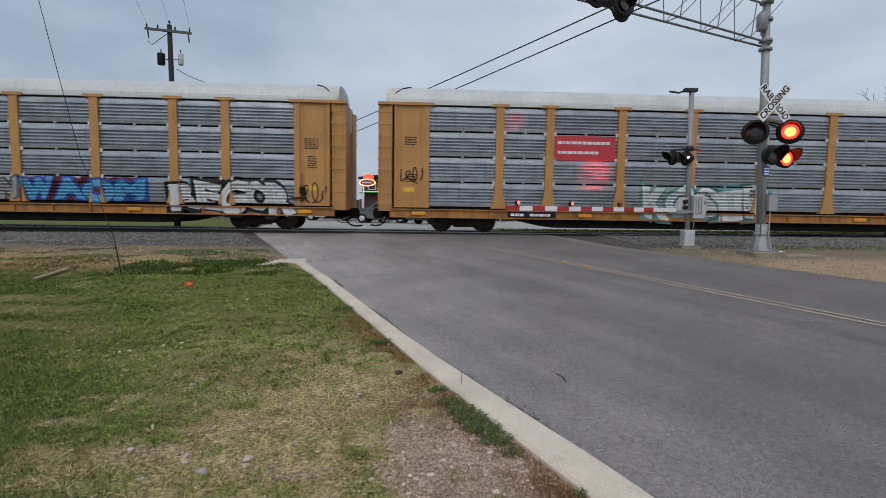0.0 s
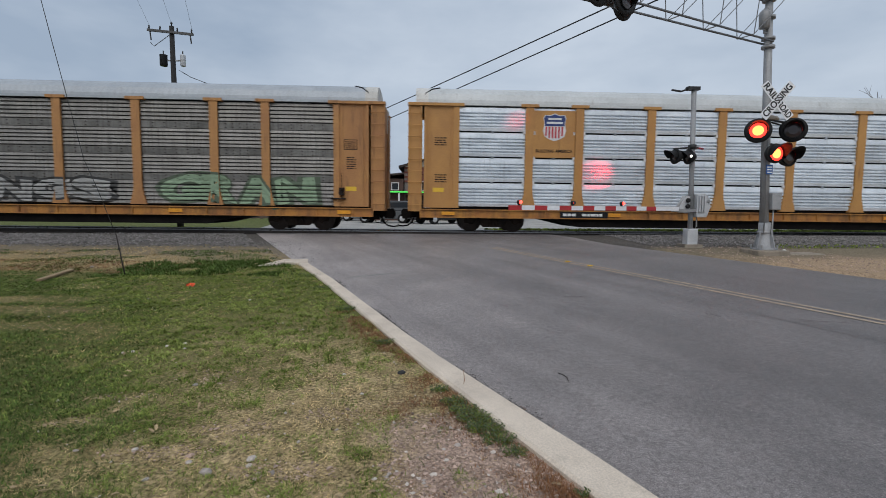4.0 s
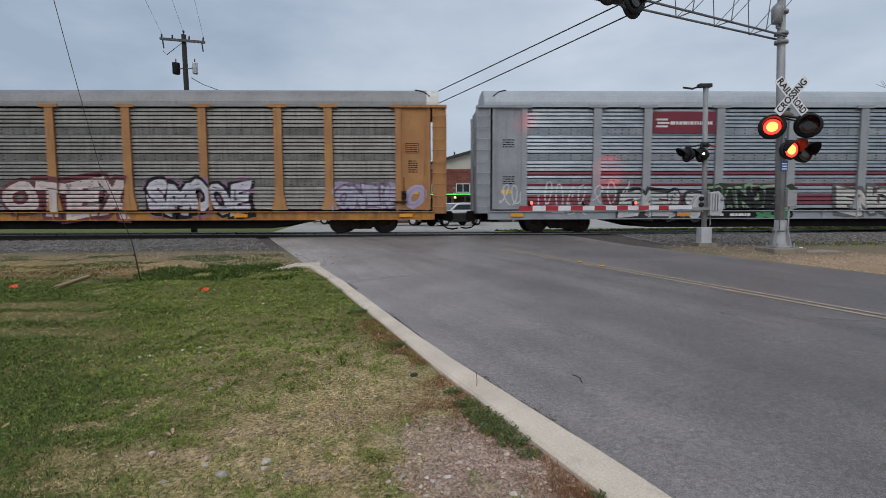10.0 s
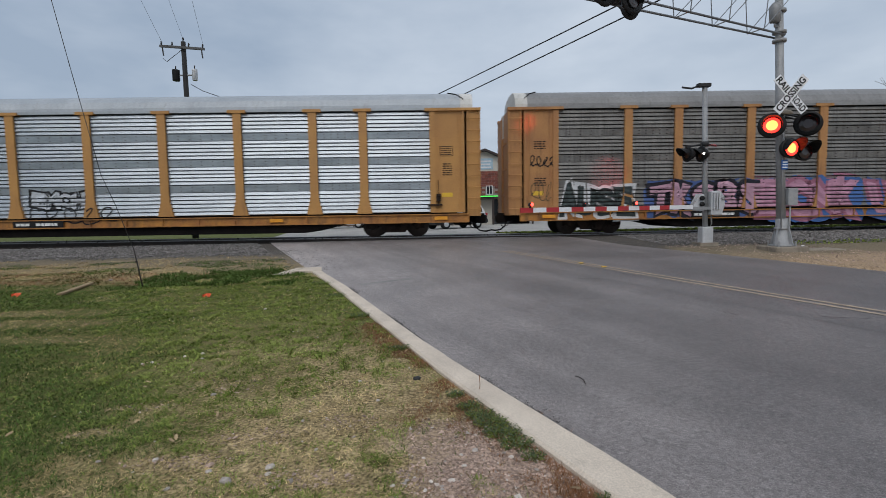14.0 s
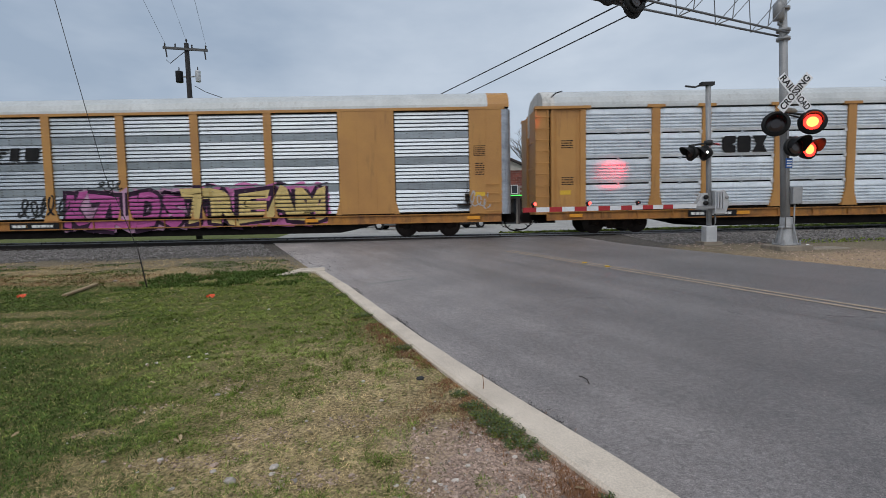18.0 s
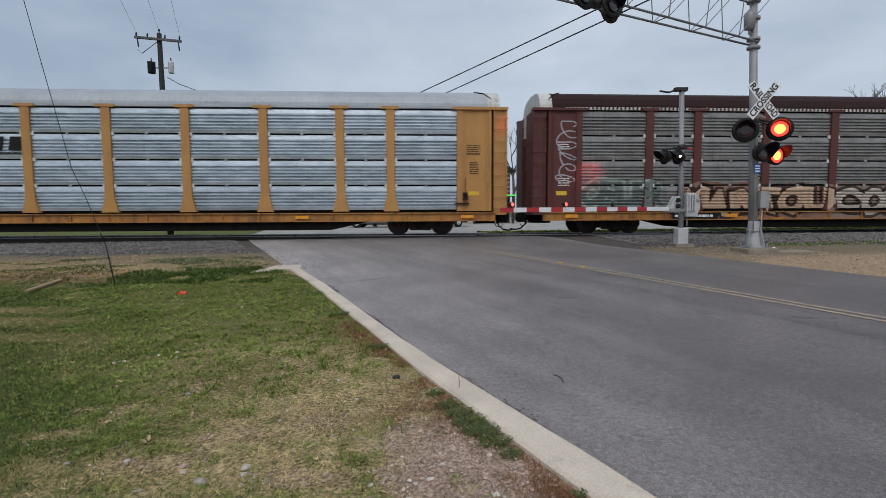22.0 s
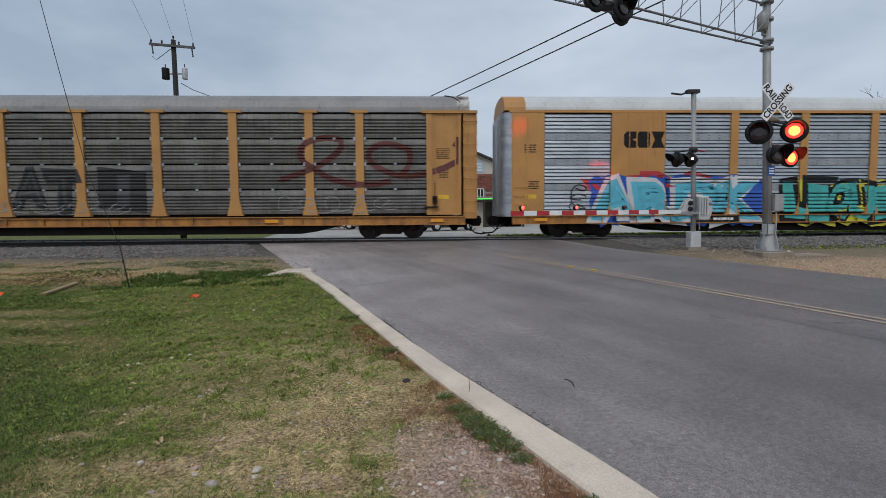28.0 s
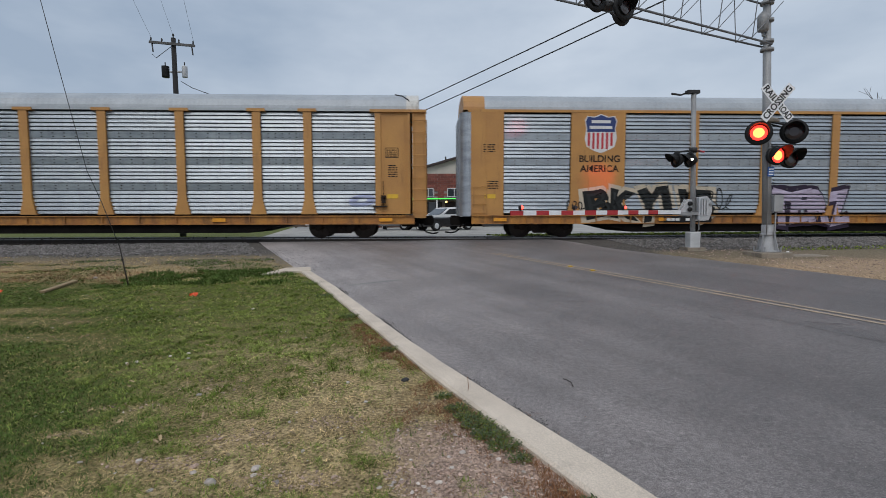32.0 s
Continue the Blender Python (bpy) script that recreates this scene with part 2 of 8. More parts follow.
# wheel tracks polished dark, dusty and pale towards the kerb
bands = ((0.20, 1.2), (0.235, 1.12), (0.275, 1.0), (0.33, 0.92), (0.42, 0.70), (0.48, 0.80), (0.56, 0.68), (0.70, 0.58), (0.90, 0.64))
while len(r_ramp.color_ramp.elements) < len(bands):
    r_ramp.color_ramp.elements.new(0.5)
for e, (p, v) in zip(r_ramp.color_ramp.elements, bands):
    e.position, e.color = p, (v / 1.2, v / 1.2, v / 1.2, 1)
l.new(r_add.outputs[0], r_ramp.inputs["Fac"])
r_mul.data_type, r_mul.blend_type = "RGBA", "MULTIPLY"
r_mul.inputs["Factor"].default_value = 1.0
base_in = n["Principled BSDF"].inputs["Base Color"]
l.new(base_in.links[0].from_socket, r_mul.inputs["A"])
l.new(r_ramp.outputs["Color"], r_mul.inputs["B"])
def road_tone(vector, scale, detail, low, high):
    tex, span = n.new("ShaderNodeTexNoise"), n.new("ShaderNodeMapRange")
    tex.inputs["Scale"].default_value, tex.inputs["Detail"].default_value = scale, detail
    l.new(vector, tex.inputs["Vector"])
    span.inputs["From Min"].default_value, span.inputs["From Max"].default_value = 0.33, 0.67
    span.inputs["To Min"].default_value, span.inputs["To Max"].default_value = low, high
    l.new(tex.outputs["Fac"], span.inputs["Value"])
    return span.outputs["Result"]


r_turn = n.new("ShaderNodeMapping")
r_turn.vector_type = "TEXTURE"
r_turn.inputs["Rotation"].default_value = (0, 0, math.atan2(0.42, 0.9075))
r_turn.inputs["Scale"].default_value = (0.35, 5.0, 1.0)
l.new(r_co.outputs["Object"], r_turn.inputs["Vector"])
# far grazing sheen painted into the colour, with pale dust by the crossing
r_sheen_dust, r_span = n.new("ShaderNodeVectorMath"), n.new("ShaderNodeMapRange")
r_sheen_dust.operation, r_sheen_dust.inputs[1].default_value = "DOT_PRODUCT", (-0.42, 0.9075, 0)
l.new(r_co.outputs["Object"], r_sheen_dust.inputs[0])
l.new(r_sheen_dust.outputs["Value"], r_span.inputs["Value"])
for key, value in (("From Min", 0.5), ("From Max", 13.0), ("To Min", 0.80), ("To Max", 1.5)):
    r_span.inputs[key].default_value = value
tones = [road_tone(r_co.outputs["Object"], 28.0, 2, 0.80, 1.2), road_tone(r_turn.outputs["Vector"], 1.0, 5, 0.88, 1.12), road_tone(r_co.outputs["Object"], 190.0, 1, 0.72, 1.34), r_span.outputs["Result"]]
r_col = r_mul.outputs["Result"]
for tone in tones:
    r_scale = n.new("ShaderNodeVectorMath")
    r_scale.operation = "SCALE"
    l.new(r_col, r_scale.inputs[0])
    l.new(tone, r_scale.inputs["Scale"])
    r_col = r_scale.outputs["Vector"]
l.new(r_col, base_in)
LOT_CONCRETE = mat("pale_concrete", (0.40, 0.385, 0.36), (0.29, 0.28, 0.26), 0.6, 0.9, 0, 0.2, 8, 0.2, spec=0.15)
ROAD_YELLOW = mat("worn_yellow_line", (0.44, 0.33, 0.225), (0.26, 0.22, 0.18), 9, 0.8, 0, 0.2, 90, 0.3)
ROAD_WHITE = mat("worn_white_line", (0.34, 0.33, 0.31), (0.2, 0.195, 0.19), 9, 0.8, 0, 0.2, 90, 0.3)
RAIL_STEEL = mat("rusty_rail", (0.045, 0.035, 0.03), (0.03, 0.025, 0.022), 5, 0.7, 0.2, 0.1, 40, 0.2)
RAIL_TOP = mat("polished_rail_head", (0.30, 0.30, 0.31), (0.22, 0.22, 0.22), 5, 0.3, 0.9, 0.02, 40, 0.1)
SLEEPER = mat("creosoted_sleeper", (0.045, 0.035, 0.028), (0.03, 0.024, 0.02), 6, 0.9, 0, 0.3, 40, 0.3)


# ---- mesh helpers ----
def box(bm, x0, x1, y0, y1, z0, z1):
    v = [bm.verts.new((x, y, z)) for x in (x0, x1) for y in (y0, y1) for z in (z0, z1)]
    for f in ((0, 1, 3, 2), (4, 6, 7, 5), (0, 4, 5, 1), (2, 3, 7, 6), (0, 2, 6, 4), (1, 5, 7, 3)):
        bm.faces.new([v[i] for i in f])


def rod(bm, a, b, r, seg=8, r2=None):
    a, b = Vector(a), Vector(b)
    q = (b - a).to_track_quat("Z", "Y")
    r2 = r if r2 is None else r2
    ring = []
    for p, rr in ((a, r), (b, r2)):
        ring.append([bm.verts.new(p + q @ Vector((rr * math.cos(i * math.tau / seg), rr * math.sin(i * math.tau / seg), 0))) for i in range(seg)])
    for i in range(seg):
        j = (i + 1) % seg
        f = bm.faces.new((ring[0][i], ring[0][j], ring[1][j], ring[1][i]))
        f.smooth = seg > 6
    bm.faces.new(ring[0][::-1])
    bm.faces.new(ring[1])


def lathe(bm, origin, axis, profile, seg=20):
    """profile: (along the axis, radius) pairs, turned about the axis."""
    q = Vector(axis).to_track_quat("Z", "Y")
    rings = []
    for d, r in profile:
        rings.append([bm.verts.new(Vector(origin) + q @ Vector((r * math.cos(i * math.tau / seg), r * math.sin(i * math.tau / seg), d))) for i in range(seg)])
    for a, b in zip(rings, rings[1:]):
        for i in range(seg):
            j = (i + 1) % seg
            f = bm.faces.new((a[i], a[j], b[j], b[i]))
            f.smooth = True
    bm.faces.new(rings[0][::-1])
    bm.faces.new(rings[-1])


def prism(bm, outline, y0, y1):
    """An outline of (x, z) points, thick from y0 to y1."""
    a = [bm.verts.new((x, y0, z)) for x, z in outline]
    b = [bm.verts.new((x, y1, z)) for x, z in outline]
    bm.faces.new(a)
    bm.faces.new(b[::-1])
    for i in range(len(a)):
        j = (i + 1) % len(a)
        bm.faces.new((a[j], a[i], b[i], b[j]))


def tube(bm, points, r, seg=6):
    pts = [Vector(p) for p in points]
    rings = []
    for i, p in enumerate(pts):
        d = (pts[min(i + 1, len(pts) - 1)] - pts[max(i - 1, 0)]).normalized()
        side = d.cross(Vector((0, 0, 1)) if abs(d.z) < 0.9 else Vector((1, 0, 0))).normalized()
        up = side.cross(d)
        rings.append([bm.verts.new(p + (side * math.cos(k * math.tau / seg) + up * math.sin(k * math.tau / seg)) * r) for k in range(seg)])
    for a, b in zip(rings, rings[1:]):
        for i in range(seg):
            bm.faces.new((a[i], a[(i + 1) % seg], b[(i + 1) % seg], b[i])).smooth = True
    bm.faces.new(rings[0][::-1])
    bm.faces.new(rings[-1])


def finish(bm, name, bevel=0.0):
    if bevel:
        bmesh.ops.bevel(bm, geom=[e for e in bm.edges], offset=bevel, segments=1, affect="EDGES", clamp_overlap=True)
    bmesh.ops.recalc_face_normals(bm, faces=bm.faces)
    me = bpy.data.meshes.new(name)
    bm.to_mesh(me)
    bm.free()
    return me


def put(name, me, material, parent=None, label="", at=None):
    """Links mesh data as one object; the material sits on the object, so meshes can be shared."""
    ob = new(name, me)
    if not me.materials:
        me.materials.append(material)
    ob.material_slots[0].link = "OBJECT"
    ob.material_slots[0].material = material
    if parent:
        ob.parent = parent
    if at is not None:
        ob.matrix_basis = at if isinstance(at, Matrix) else Matrix.Translation(at)
    return tagged(ob, label)


def part(name, bm, material, parent, label="", bevel=0.0):
    return put(name, finish(bm, name, bevel), material, parent, label)


def thing(name, label, category, group="", at=(0, 0, 0), kind=""):
    ob = new(name)
    ob.empty_display_size = 0.2
    ob.matrix_basis = at if isinstance(at, Matrix) else Matrix.Translation(at)
    return tagged(ob, label, category, group, kind)


# ---- ground ----
def ground_z(y):
    """The ground climbs gently to the railway and lies flat beyond."""
    rise = 0.0325 * (min(max(y, 1.0), 18.6) - 1.0)
    return rise - 0.08 * min(max((y - 22.5) / 3.0, 0.0), 1.0)


def surface_z(x, y):
    """The verge's height, with its small swells."""
    w = 0.9075 * x + 0.42 * y
    swell = 0.035 * noise.noise(Vector((x * 0.7, y * 0.7, 0))) * min(1, max(0, 18 - y)) * min(1, max(0, abs(w - 7.2) - 5.2))
    return ground_z(y) + swell


ROAD_U, ROAD_W = Vector((-0.42, 0.9075, 0)), Vector((0.9075, 0.42, 0))
KERB_W0, KERB_W1, ROAD_FAR = 1.95, 2.26, 12.5


def kerb_bend(u):
    """The kerb draws a little towards the verge near the camera."""
    return np.interp(u, (4.0, 9.0, 11.2), (-0.11, 0.03, 0.02))


def road_point(u, w, lift=0.0):
    p = ROAD_U * u + ROAD_W * float(w)
    p.z = ground_z(p.y) + lift
    return p


def ribbon(name, rows, material, kind="structure", label="", category=""):
    """A sheet through rows of points."""
    me = bpy.data.meshes.new(name)
    n = len(rows[0])
    verts = [tuple(p) for r in rows for p in r]
    faces = [(i * n + j, i * n + j + 1, (i + 1) * n + j + 1, (i + 1) * n + j) for i in range(len(rows) - 1) for j in range(n - 1)]
    me.from_pydata(verts, [], faces)
    me.materials.append(material)
    return tagged(new(name, me), label, category, "", kind)


def ground_material():
    """Soil with straw, bare earth and gravel by place; ballast grit near the track."""
    m = mat("soil_and_straw", (0.42, 0.32, 0.18), (0.20, 0.155, 0.08), 5, 0.95, 0, 0.9, 40, 0.6, spec=0.05)
    n, l = m.node_tree.nodes, m.node_tree.links
    b = n["Principled BSDF"]
    old = b.inputs["Base Color"].links[0].from_socket
    co = n.new("ShaderNodeTexCoord")
    sep = n.new("ShaderNodeSeparateXYZ")
    l.new(co.outputs["Object"], sep.inputs[0])
    wob = n.new("ShaderNodeTexNoise")
    wob.inputs["Scale"].default_value, wob.inputs["Detail"].default_value = 1.1, 5
    l.new(co.outputs["Object"], wob.inputs["Vector"])

    def fade(value, lo, hi):
        r = n.new("ShaderNodeMapRange")
        l.new(value, r.inputs["Value"])
        r.inputs["From Min"].default_value, r.inputs["From Max"].default_value = lo, hi
        return r.outputs["Result"]

    def math_node(op, a, c):
        k = n.new("ShaderNodeMath")
        k.operation = op
        for s, v in zip(k.inputs, (a, c)):
            if isinstance(v, (int, float)):
                s.default_value = v
            else:
                l.new(v, s)
        return k.outputs[0]

    def over(base, fac, color):
        mx = n.new("ShaderNodeMix")
        mx.data_type = "RGBA"
        l.new(fac, mx.inputs["Factor"])
        l.new(base, mx.inputs["A"])
        tex = n.new("ShaderNodeTexVoronoi")
        tex.inputs["Scale"].default_value = 60
        l.new(co.outputs["Object"], tex.inputs["Vector"])
        tint = n.new("ShaderNodeMix")
        tint.data_type = "RGBA"
        l.new(tex.outputs["Color"], tint.inputs["Factor"])
        tint.inputs["A"].default_value = (*[v * 0.45 for v in color], 1)
        tint.inputs["B"].default_value = (*[v * 1.55 for v in color], 1)
        l.new(tint.outputs["Result"], mx.inputs["B"])
        return mx.outputs["Result"]

    shift = math_node("MULTIPLY", math_node("SUBTRACT", wob.outputs["Fac"], 0.5), 3.0)
    y2 = math_node("ADD", sep.outputs["Y"], shift)
    x2 = math_node("ADD", sep.outputs["X"], shift)
    # bare pinkish gravel beside the kerb, close to the camera
    near = math_node("MULTIPLY", fade(y2, 3.75, 3.2), fade(x2, -0.5, 0.1))
    col = over(old, near, (0.36, 0.262, 0.205))
    # green undergrowth where the grass is lush
    lush = math_node("MAXIMUM", fade(y2, 4.6, 7.0), fade(x2, -1.2, -3.2))
    col = over(col, math_node("MULTIPLY", math_node("MULTIPLY", lush, fade(y2, 11.2, 9.8)), 0.85), (0.078, 0.095, 0.024))
    # tan earth on the far side of the road
    col = over(col, fade(sep.outputs["X"], 6.5, 7.5), (0.36, 0.265, 0.175))
    # trodden earth, then grey grit towards the track
    col = over(col, fade(y2, 11.6, 13.0), (0.20, 0.165, 0.115))
    col = over(col, fade(math_node("ADD", sep.outputs["Y"], math_node("MULTIPLY", shift, 0.2)), 14.3, 15.2), (0.11, 0.10, 0.09))
    # rough grass beyond the track
    col = over(col, fade(sep.outputs["Y"], 23.2, 24.2), (0.12, 0.135, 0.05))
    l.new(col, b.inputs["Base Color"])
    return m


ws = [-900, -300, -100, -50, -30, -20] + [-16 + 0.6 * i for i in range(10)] + [-10 + 0.2 * i for i in range(60)] + [KERB_W0 + 0.04, KERB_W0 + 0.10, ROAD_FAR - 0.2, ROAD_FAR + 0.02] + [12.9 + 0.7 * i for i in range(22)] + [35, 50, 100, 300, 900]
us = [-900, -300, -100, -30, -10, -4] + [-2 + 0.2 * i for i in range(75)] + [13 + 0.5 * i for i in range(33)] + [32, 40, 60, 100, 200, 500, 1500]
rows = []
for u in us:
    row = []
    for w in ws:
        p = ROAD_U * u + ROAD_W * w
        z = ground_z(p.y)
        if abs(p.x) < 26 and -3 < p.y < 18:
            z += 0.035 * noise.noise(Vector((p.x * 0.7, p.y * 0.7, 0))) * min(1, max(0, 18 - p.y)) * min(1, max(0, abs(w - 7.2) - 5.2))
        if KERB_W0 + 0.05 < w < ROAD_FAR - 0.1 and p.y < 26:
            z -= 0.2
        row.append((p.x, p.y, z))
    rows.append(row)
ribbon("ground", rows, ground_material(), label="patchy ground of straw, soil and gravel by the railway", category="ground")

us = [-300, -100, -30] + [-8 + 1.0 * i for i in range(30)]
rows = []
for u in us:
    row = []
    for k in range(9):
        f = k / 8
        w = KERB_W1 - 0.02 + (ROAD_FAR - KERB_W1 + 0.02) * f if k else KERB_W0 + 0.02
        w += kerb_bend(u) if k < 2 else 0.0
        edge = 0.065 * min(1, max(0, u - 10.2)) if f < 0.2 else 0.0
        p = road_point(u, w, -0.07 + edge + 0.07 * (1 - (2 * f - 1) ** 2))
        if p.y > 16.5:
            p.z = max(p.z, ground_z(p.y) - 0.07 + 0.10 * min(1, (p.y - 16.5) / 2.0))
        row.append(p)
    rows.append(row)
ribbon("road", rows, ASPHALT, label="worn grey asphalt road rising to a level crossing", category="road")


def stripe(name, w0, w1, u0, u1, material, label):
    n = max(2, int((u1 - u0) / 0.5))
    rows = []
    for i in range(n + 1):
        u = u0 + (u1 - u0) * i / n
        row = []
        for w in (w0, w1):
            f = (w - KERB_W1 + 0.02) / (ROAD_FAR - KERB_W1 + 0.02)
            p = road_point(u, w, -0.07 + 0.07 * (1 - (2 * f - 1) ** 2) + 0.005)
            if p.y > 16.5:
                p.z = max(p.z, ground_z(p.y) - 0.07 + 0.10 * min(1, (p.y - 16.5) / 2.0) + 0.008)
            row.append(p)
        rows.append(row)
    return ribbon(name, rows, material, label=label, category="road marking")


stripe("road_line", 7.75, 7.84, -40, 12.4, ROAD_YELLOW, "worn double yellow centre line on asphalt")
stripe("road_line", 7.96, 8.05, -40, 12.4, ROAD_YELLOW, "worn double yellow centre line on asphalt")
stripe("paving_seam", 6.83, 6.845, -20, 9.6, mat("seam_dust", (0.26, 0.245, 0.235), (0.16, 0.15, 0.145), 5, 0.85, 0, 0.2, 90, 0.3), "thin pale paving seam along the asphalt")
stripe("stop_line", 2.6, 3.7, 9.35, 9.5, ROAD_WHITE, "short worn white bar painted on asphalt")

# kerb of cast concrete lengths, turned in at its far end
def kerb_face(u):
    """The kerb's top is wider near the camera."""
    return KERB_W1 - np.interp(u, (2.0, 5.0), (0.0, 0.085))


KERB_JOINTS = [-30, -12, -6, -1.2, 11.2]
kerb = thing("kerb", "pale weathered concrete kerb along grass verge", "kerb", kind="structure")
for u0, u1 in zip(KERB_JOINTS, KERB_JOINTS[1:]):
    u1 = min(u1, 11.2)
    bm = bmesh.new()
    n = 50
    ring = []
    for i in range(n + 1):
        u = u0 + 0.006 + (u1 - u0 - 0.012) * i / n
        sec = ((KERB_W0, -0.2), (KERB_W0, 0.025), (KERB_W0 + 0.02, 0.045), (kerb_face(u) - 0.03, 0.045), (kerb_face(u) - 0.005, 0.025), (kerb_face(u) + 0.02, -0.2))
        ring.append([bm.verts.new(road_point(u, w + kerb_bend(u) + 0.006 * noise.noise(Vector((u * 3, w * 9, 0))), z + 0.006 * noise.noise(Vector((u * 2, w * 5, 3))))) for w, z in sec])
    for a, b in zip(ring, ring[1:]):
        for i in range(5):
            bm.faces.new((a[i], a[i + 1], b[i + 1], b[i]))
    bm.faces.new(ring[0])
    bm.faces.new(ring[-1])
    part("kerb_stone", bm, CONCRETE, kerb)
bm = bmesh.new()
outline = ((-2.93, 10.98), (-2.72, 11.10), (-2.84, 11.60), (-3.40, 11.55), (-3.74, 10.76), (-3.5, 10.70), (-3.28, 11.04))
top = [bm.verts.new((x, y, ground_z(y) + (0.05 if y > 10.9 else 0.015))) for x, y in outline]
low = [bm.verts.new((x, y, ground_z(y) - 0.25)) for x, y in outline]
bm.faces.new(top)
for i in range(7):
    j = (i + 1) % 7
    bm.faces.new((top[i], low[i], low[j], top[j]))
part("kerb_end", bm, CONCRETE, kerb)

# ---- railway track ----
TRACK_Y, RAIL_Z = 20.3, 0.70
# the line runs slightly askew and falls a little to the right
TRACK = pose(0, TRACK_Y, RAIL_Z, 0, 0.352, 0.555)


def track_point(a, off, z):
    return TRACK @ Vector((a, off, z))


for side in (-1, 1):
    rail = thing("rail", "rusty steel rail with polished head on ballast", "rail", "rails of the track", TRACK @ Matrix.Translation((0, side * 0.755, 0)))
    bm = bmesh.new()
    box(bm, -520, 500, -0.008, 0.008, -0.15, -0.035)
    box(bm, -520, 500, -0.07, 0.07, -0.17, -0.15)
    part("web", bm, RAIL_STEEL, rail)
    bm = bmesh.new()
    box(bm, -520, 500, -0.036, 0.036, -0.035, 0.0)
    part("rail_head", bm, RAIL_TOP, rail, "polished rail head")
bm = bmesh.new()
for i in range(300):
    x = -80 + i * 0.533
    if -6.2 < x < 4.6:
        continue
    box(bm, x, x + 0.22, -1.3, 1.3, -0.34, -0.17)
sleepers = part("sleepers", bm, SLEEPER, None, "dark timber sleepers bedded in ballast")
sleepers.matrix_basis = TRACK
tagged(sleepers, "", "sleeper", "", "stuff")
# bed of crushed stone under the sleepers, broken by the crossing
BED = ((-3.3, -0.60), (-2.6, -0.40), (-1.9, -0.235), (-0.9, -0.215), (0.0, -0.23), (0.9, -0.215), (1.9, -0.235), (2.6, -0.40), (3.3, -0.60))


def bed_z(x, y):
    """Height of the ballast bed, or of nothing, far below, outside it."""
    p = TRACK.inverted() @ Vector((x, y, RAIL_Z))
    if abs(p.y) > 3.3:
        return -9.0
    return track_point(p.x, p.y, float(np.interp(p.y, [b[0] for b in BED], [b[1] for b in BED]))).z


for a0, a1 in ((-300, -6.3), (4.9, 300)):
    steps = [a0 + (a1 - a0) * f for f in (0, 0.3, 0.6, 0.8, 0.9, 0.95, 1)]
    bed = [[track_point(a, o, z + 0.02 * noise.noise(Vector((a, o, 0)))) for o, z in BED] for a in steps]
    ribbon("ballast_bed", bed, STONE_BALLAST, label="grey crushed-stone bed of the railway track", category="ballast")
# ---- the train ----
HALF, POST_OUT = 1.45, 1.52
PANEL_Z0, PANEL_Z1 = 0.96, 4.80
ROWS = 4
BAYS_A = ((1.95, 4.48), (4.80, 6.42), (6.75, 9.24), (9.57, 12.06), (12.39, 14.88), (15.21, 17.72), (18.05, 20.56), (20.88, 22.46), (22.79, 25.15))
POSTS_A = (4.64, 6.585, 9.405, 12.225, 15.045, 17.885, 20.72, 22.625)
BAYS_B = ((1.70, 4.27), (6.45, 9.03), (9.33, 11.86), (12.16, 14.68), (15.01, 17.50), (17.81, 20.33), (22.55, 25.40))
POSTS_B = (9.18, 12.01, 14.845, 17.655)
PLATES_B = ((4.30, 6.42), (20.36, 22.52))
CAR_LEN = 27.1
SHARED = {}


def shared(key, build):
    if key not in SHARED:
        bm = bmesh.new()
        build(bm)
        SHARED[key] = finish(bm, key[0])
    return SHARED[key]


def row_heights(style):
    """Heights at which one row of side panels ends and the next begins."""
    return (0.96, 1.85, 2.815, 3.79, 4.80) if style == "cont" else (0.96, 1.92, 2.88, 3.84, 4.80)


def row_profile(style, r):
    """Section of one row of pressed panels: (height, inset) from its foot up."""
    z0, z1 = row_heights(style)[r:r + 2]
    if style == "cont":
        # a wide band that leans out over the row below, then ribs parted by narrow dark slots
        out, start = [], z0
        if r:
            out = [(z0 + 0.004, 0.09), (z0 + 0.012, 0.034), (z0 + 0.262, 0.018), (z0 + 0.272, 0.03)]
            start = z0 + 0.28
        n = 5 if r else 6
        step = (z1 - start) / n
        for k in range(n):
            b = start + k * step
            out += [(b + 0.002, 0.09), (b + 0.010, 0.09), (b + 0.016, 0.022), (b + 0.030, 0.0), (b + step - 0.014, 0.034), (b + step - 0.002, 0.058)]
        return out
    # a slot at the foot, a plain lower edge, five shallow troughs and a plain upper edge
    out = [(z0 + 0.002, 0.10), (z0 + 0.052, 0.10), (z0 + 0.055, 0.03), (z0 + 0.17, 0.0)]
    for k in range(5):
        b = z0 + 0.175 + 0.122 * k
        out += [(b, 0.0), (b + 0.048, 0.074), (b + 0.060, 0.074), (b + 0.084, 0.0)]
    return out + [(z0 + 0.80, 0.0), (z1 - 0.03, 0.012), (z1 - 0.004, 0.05)]


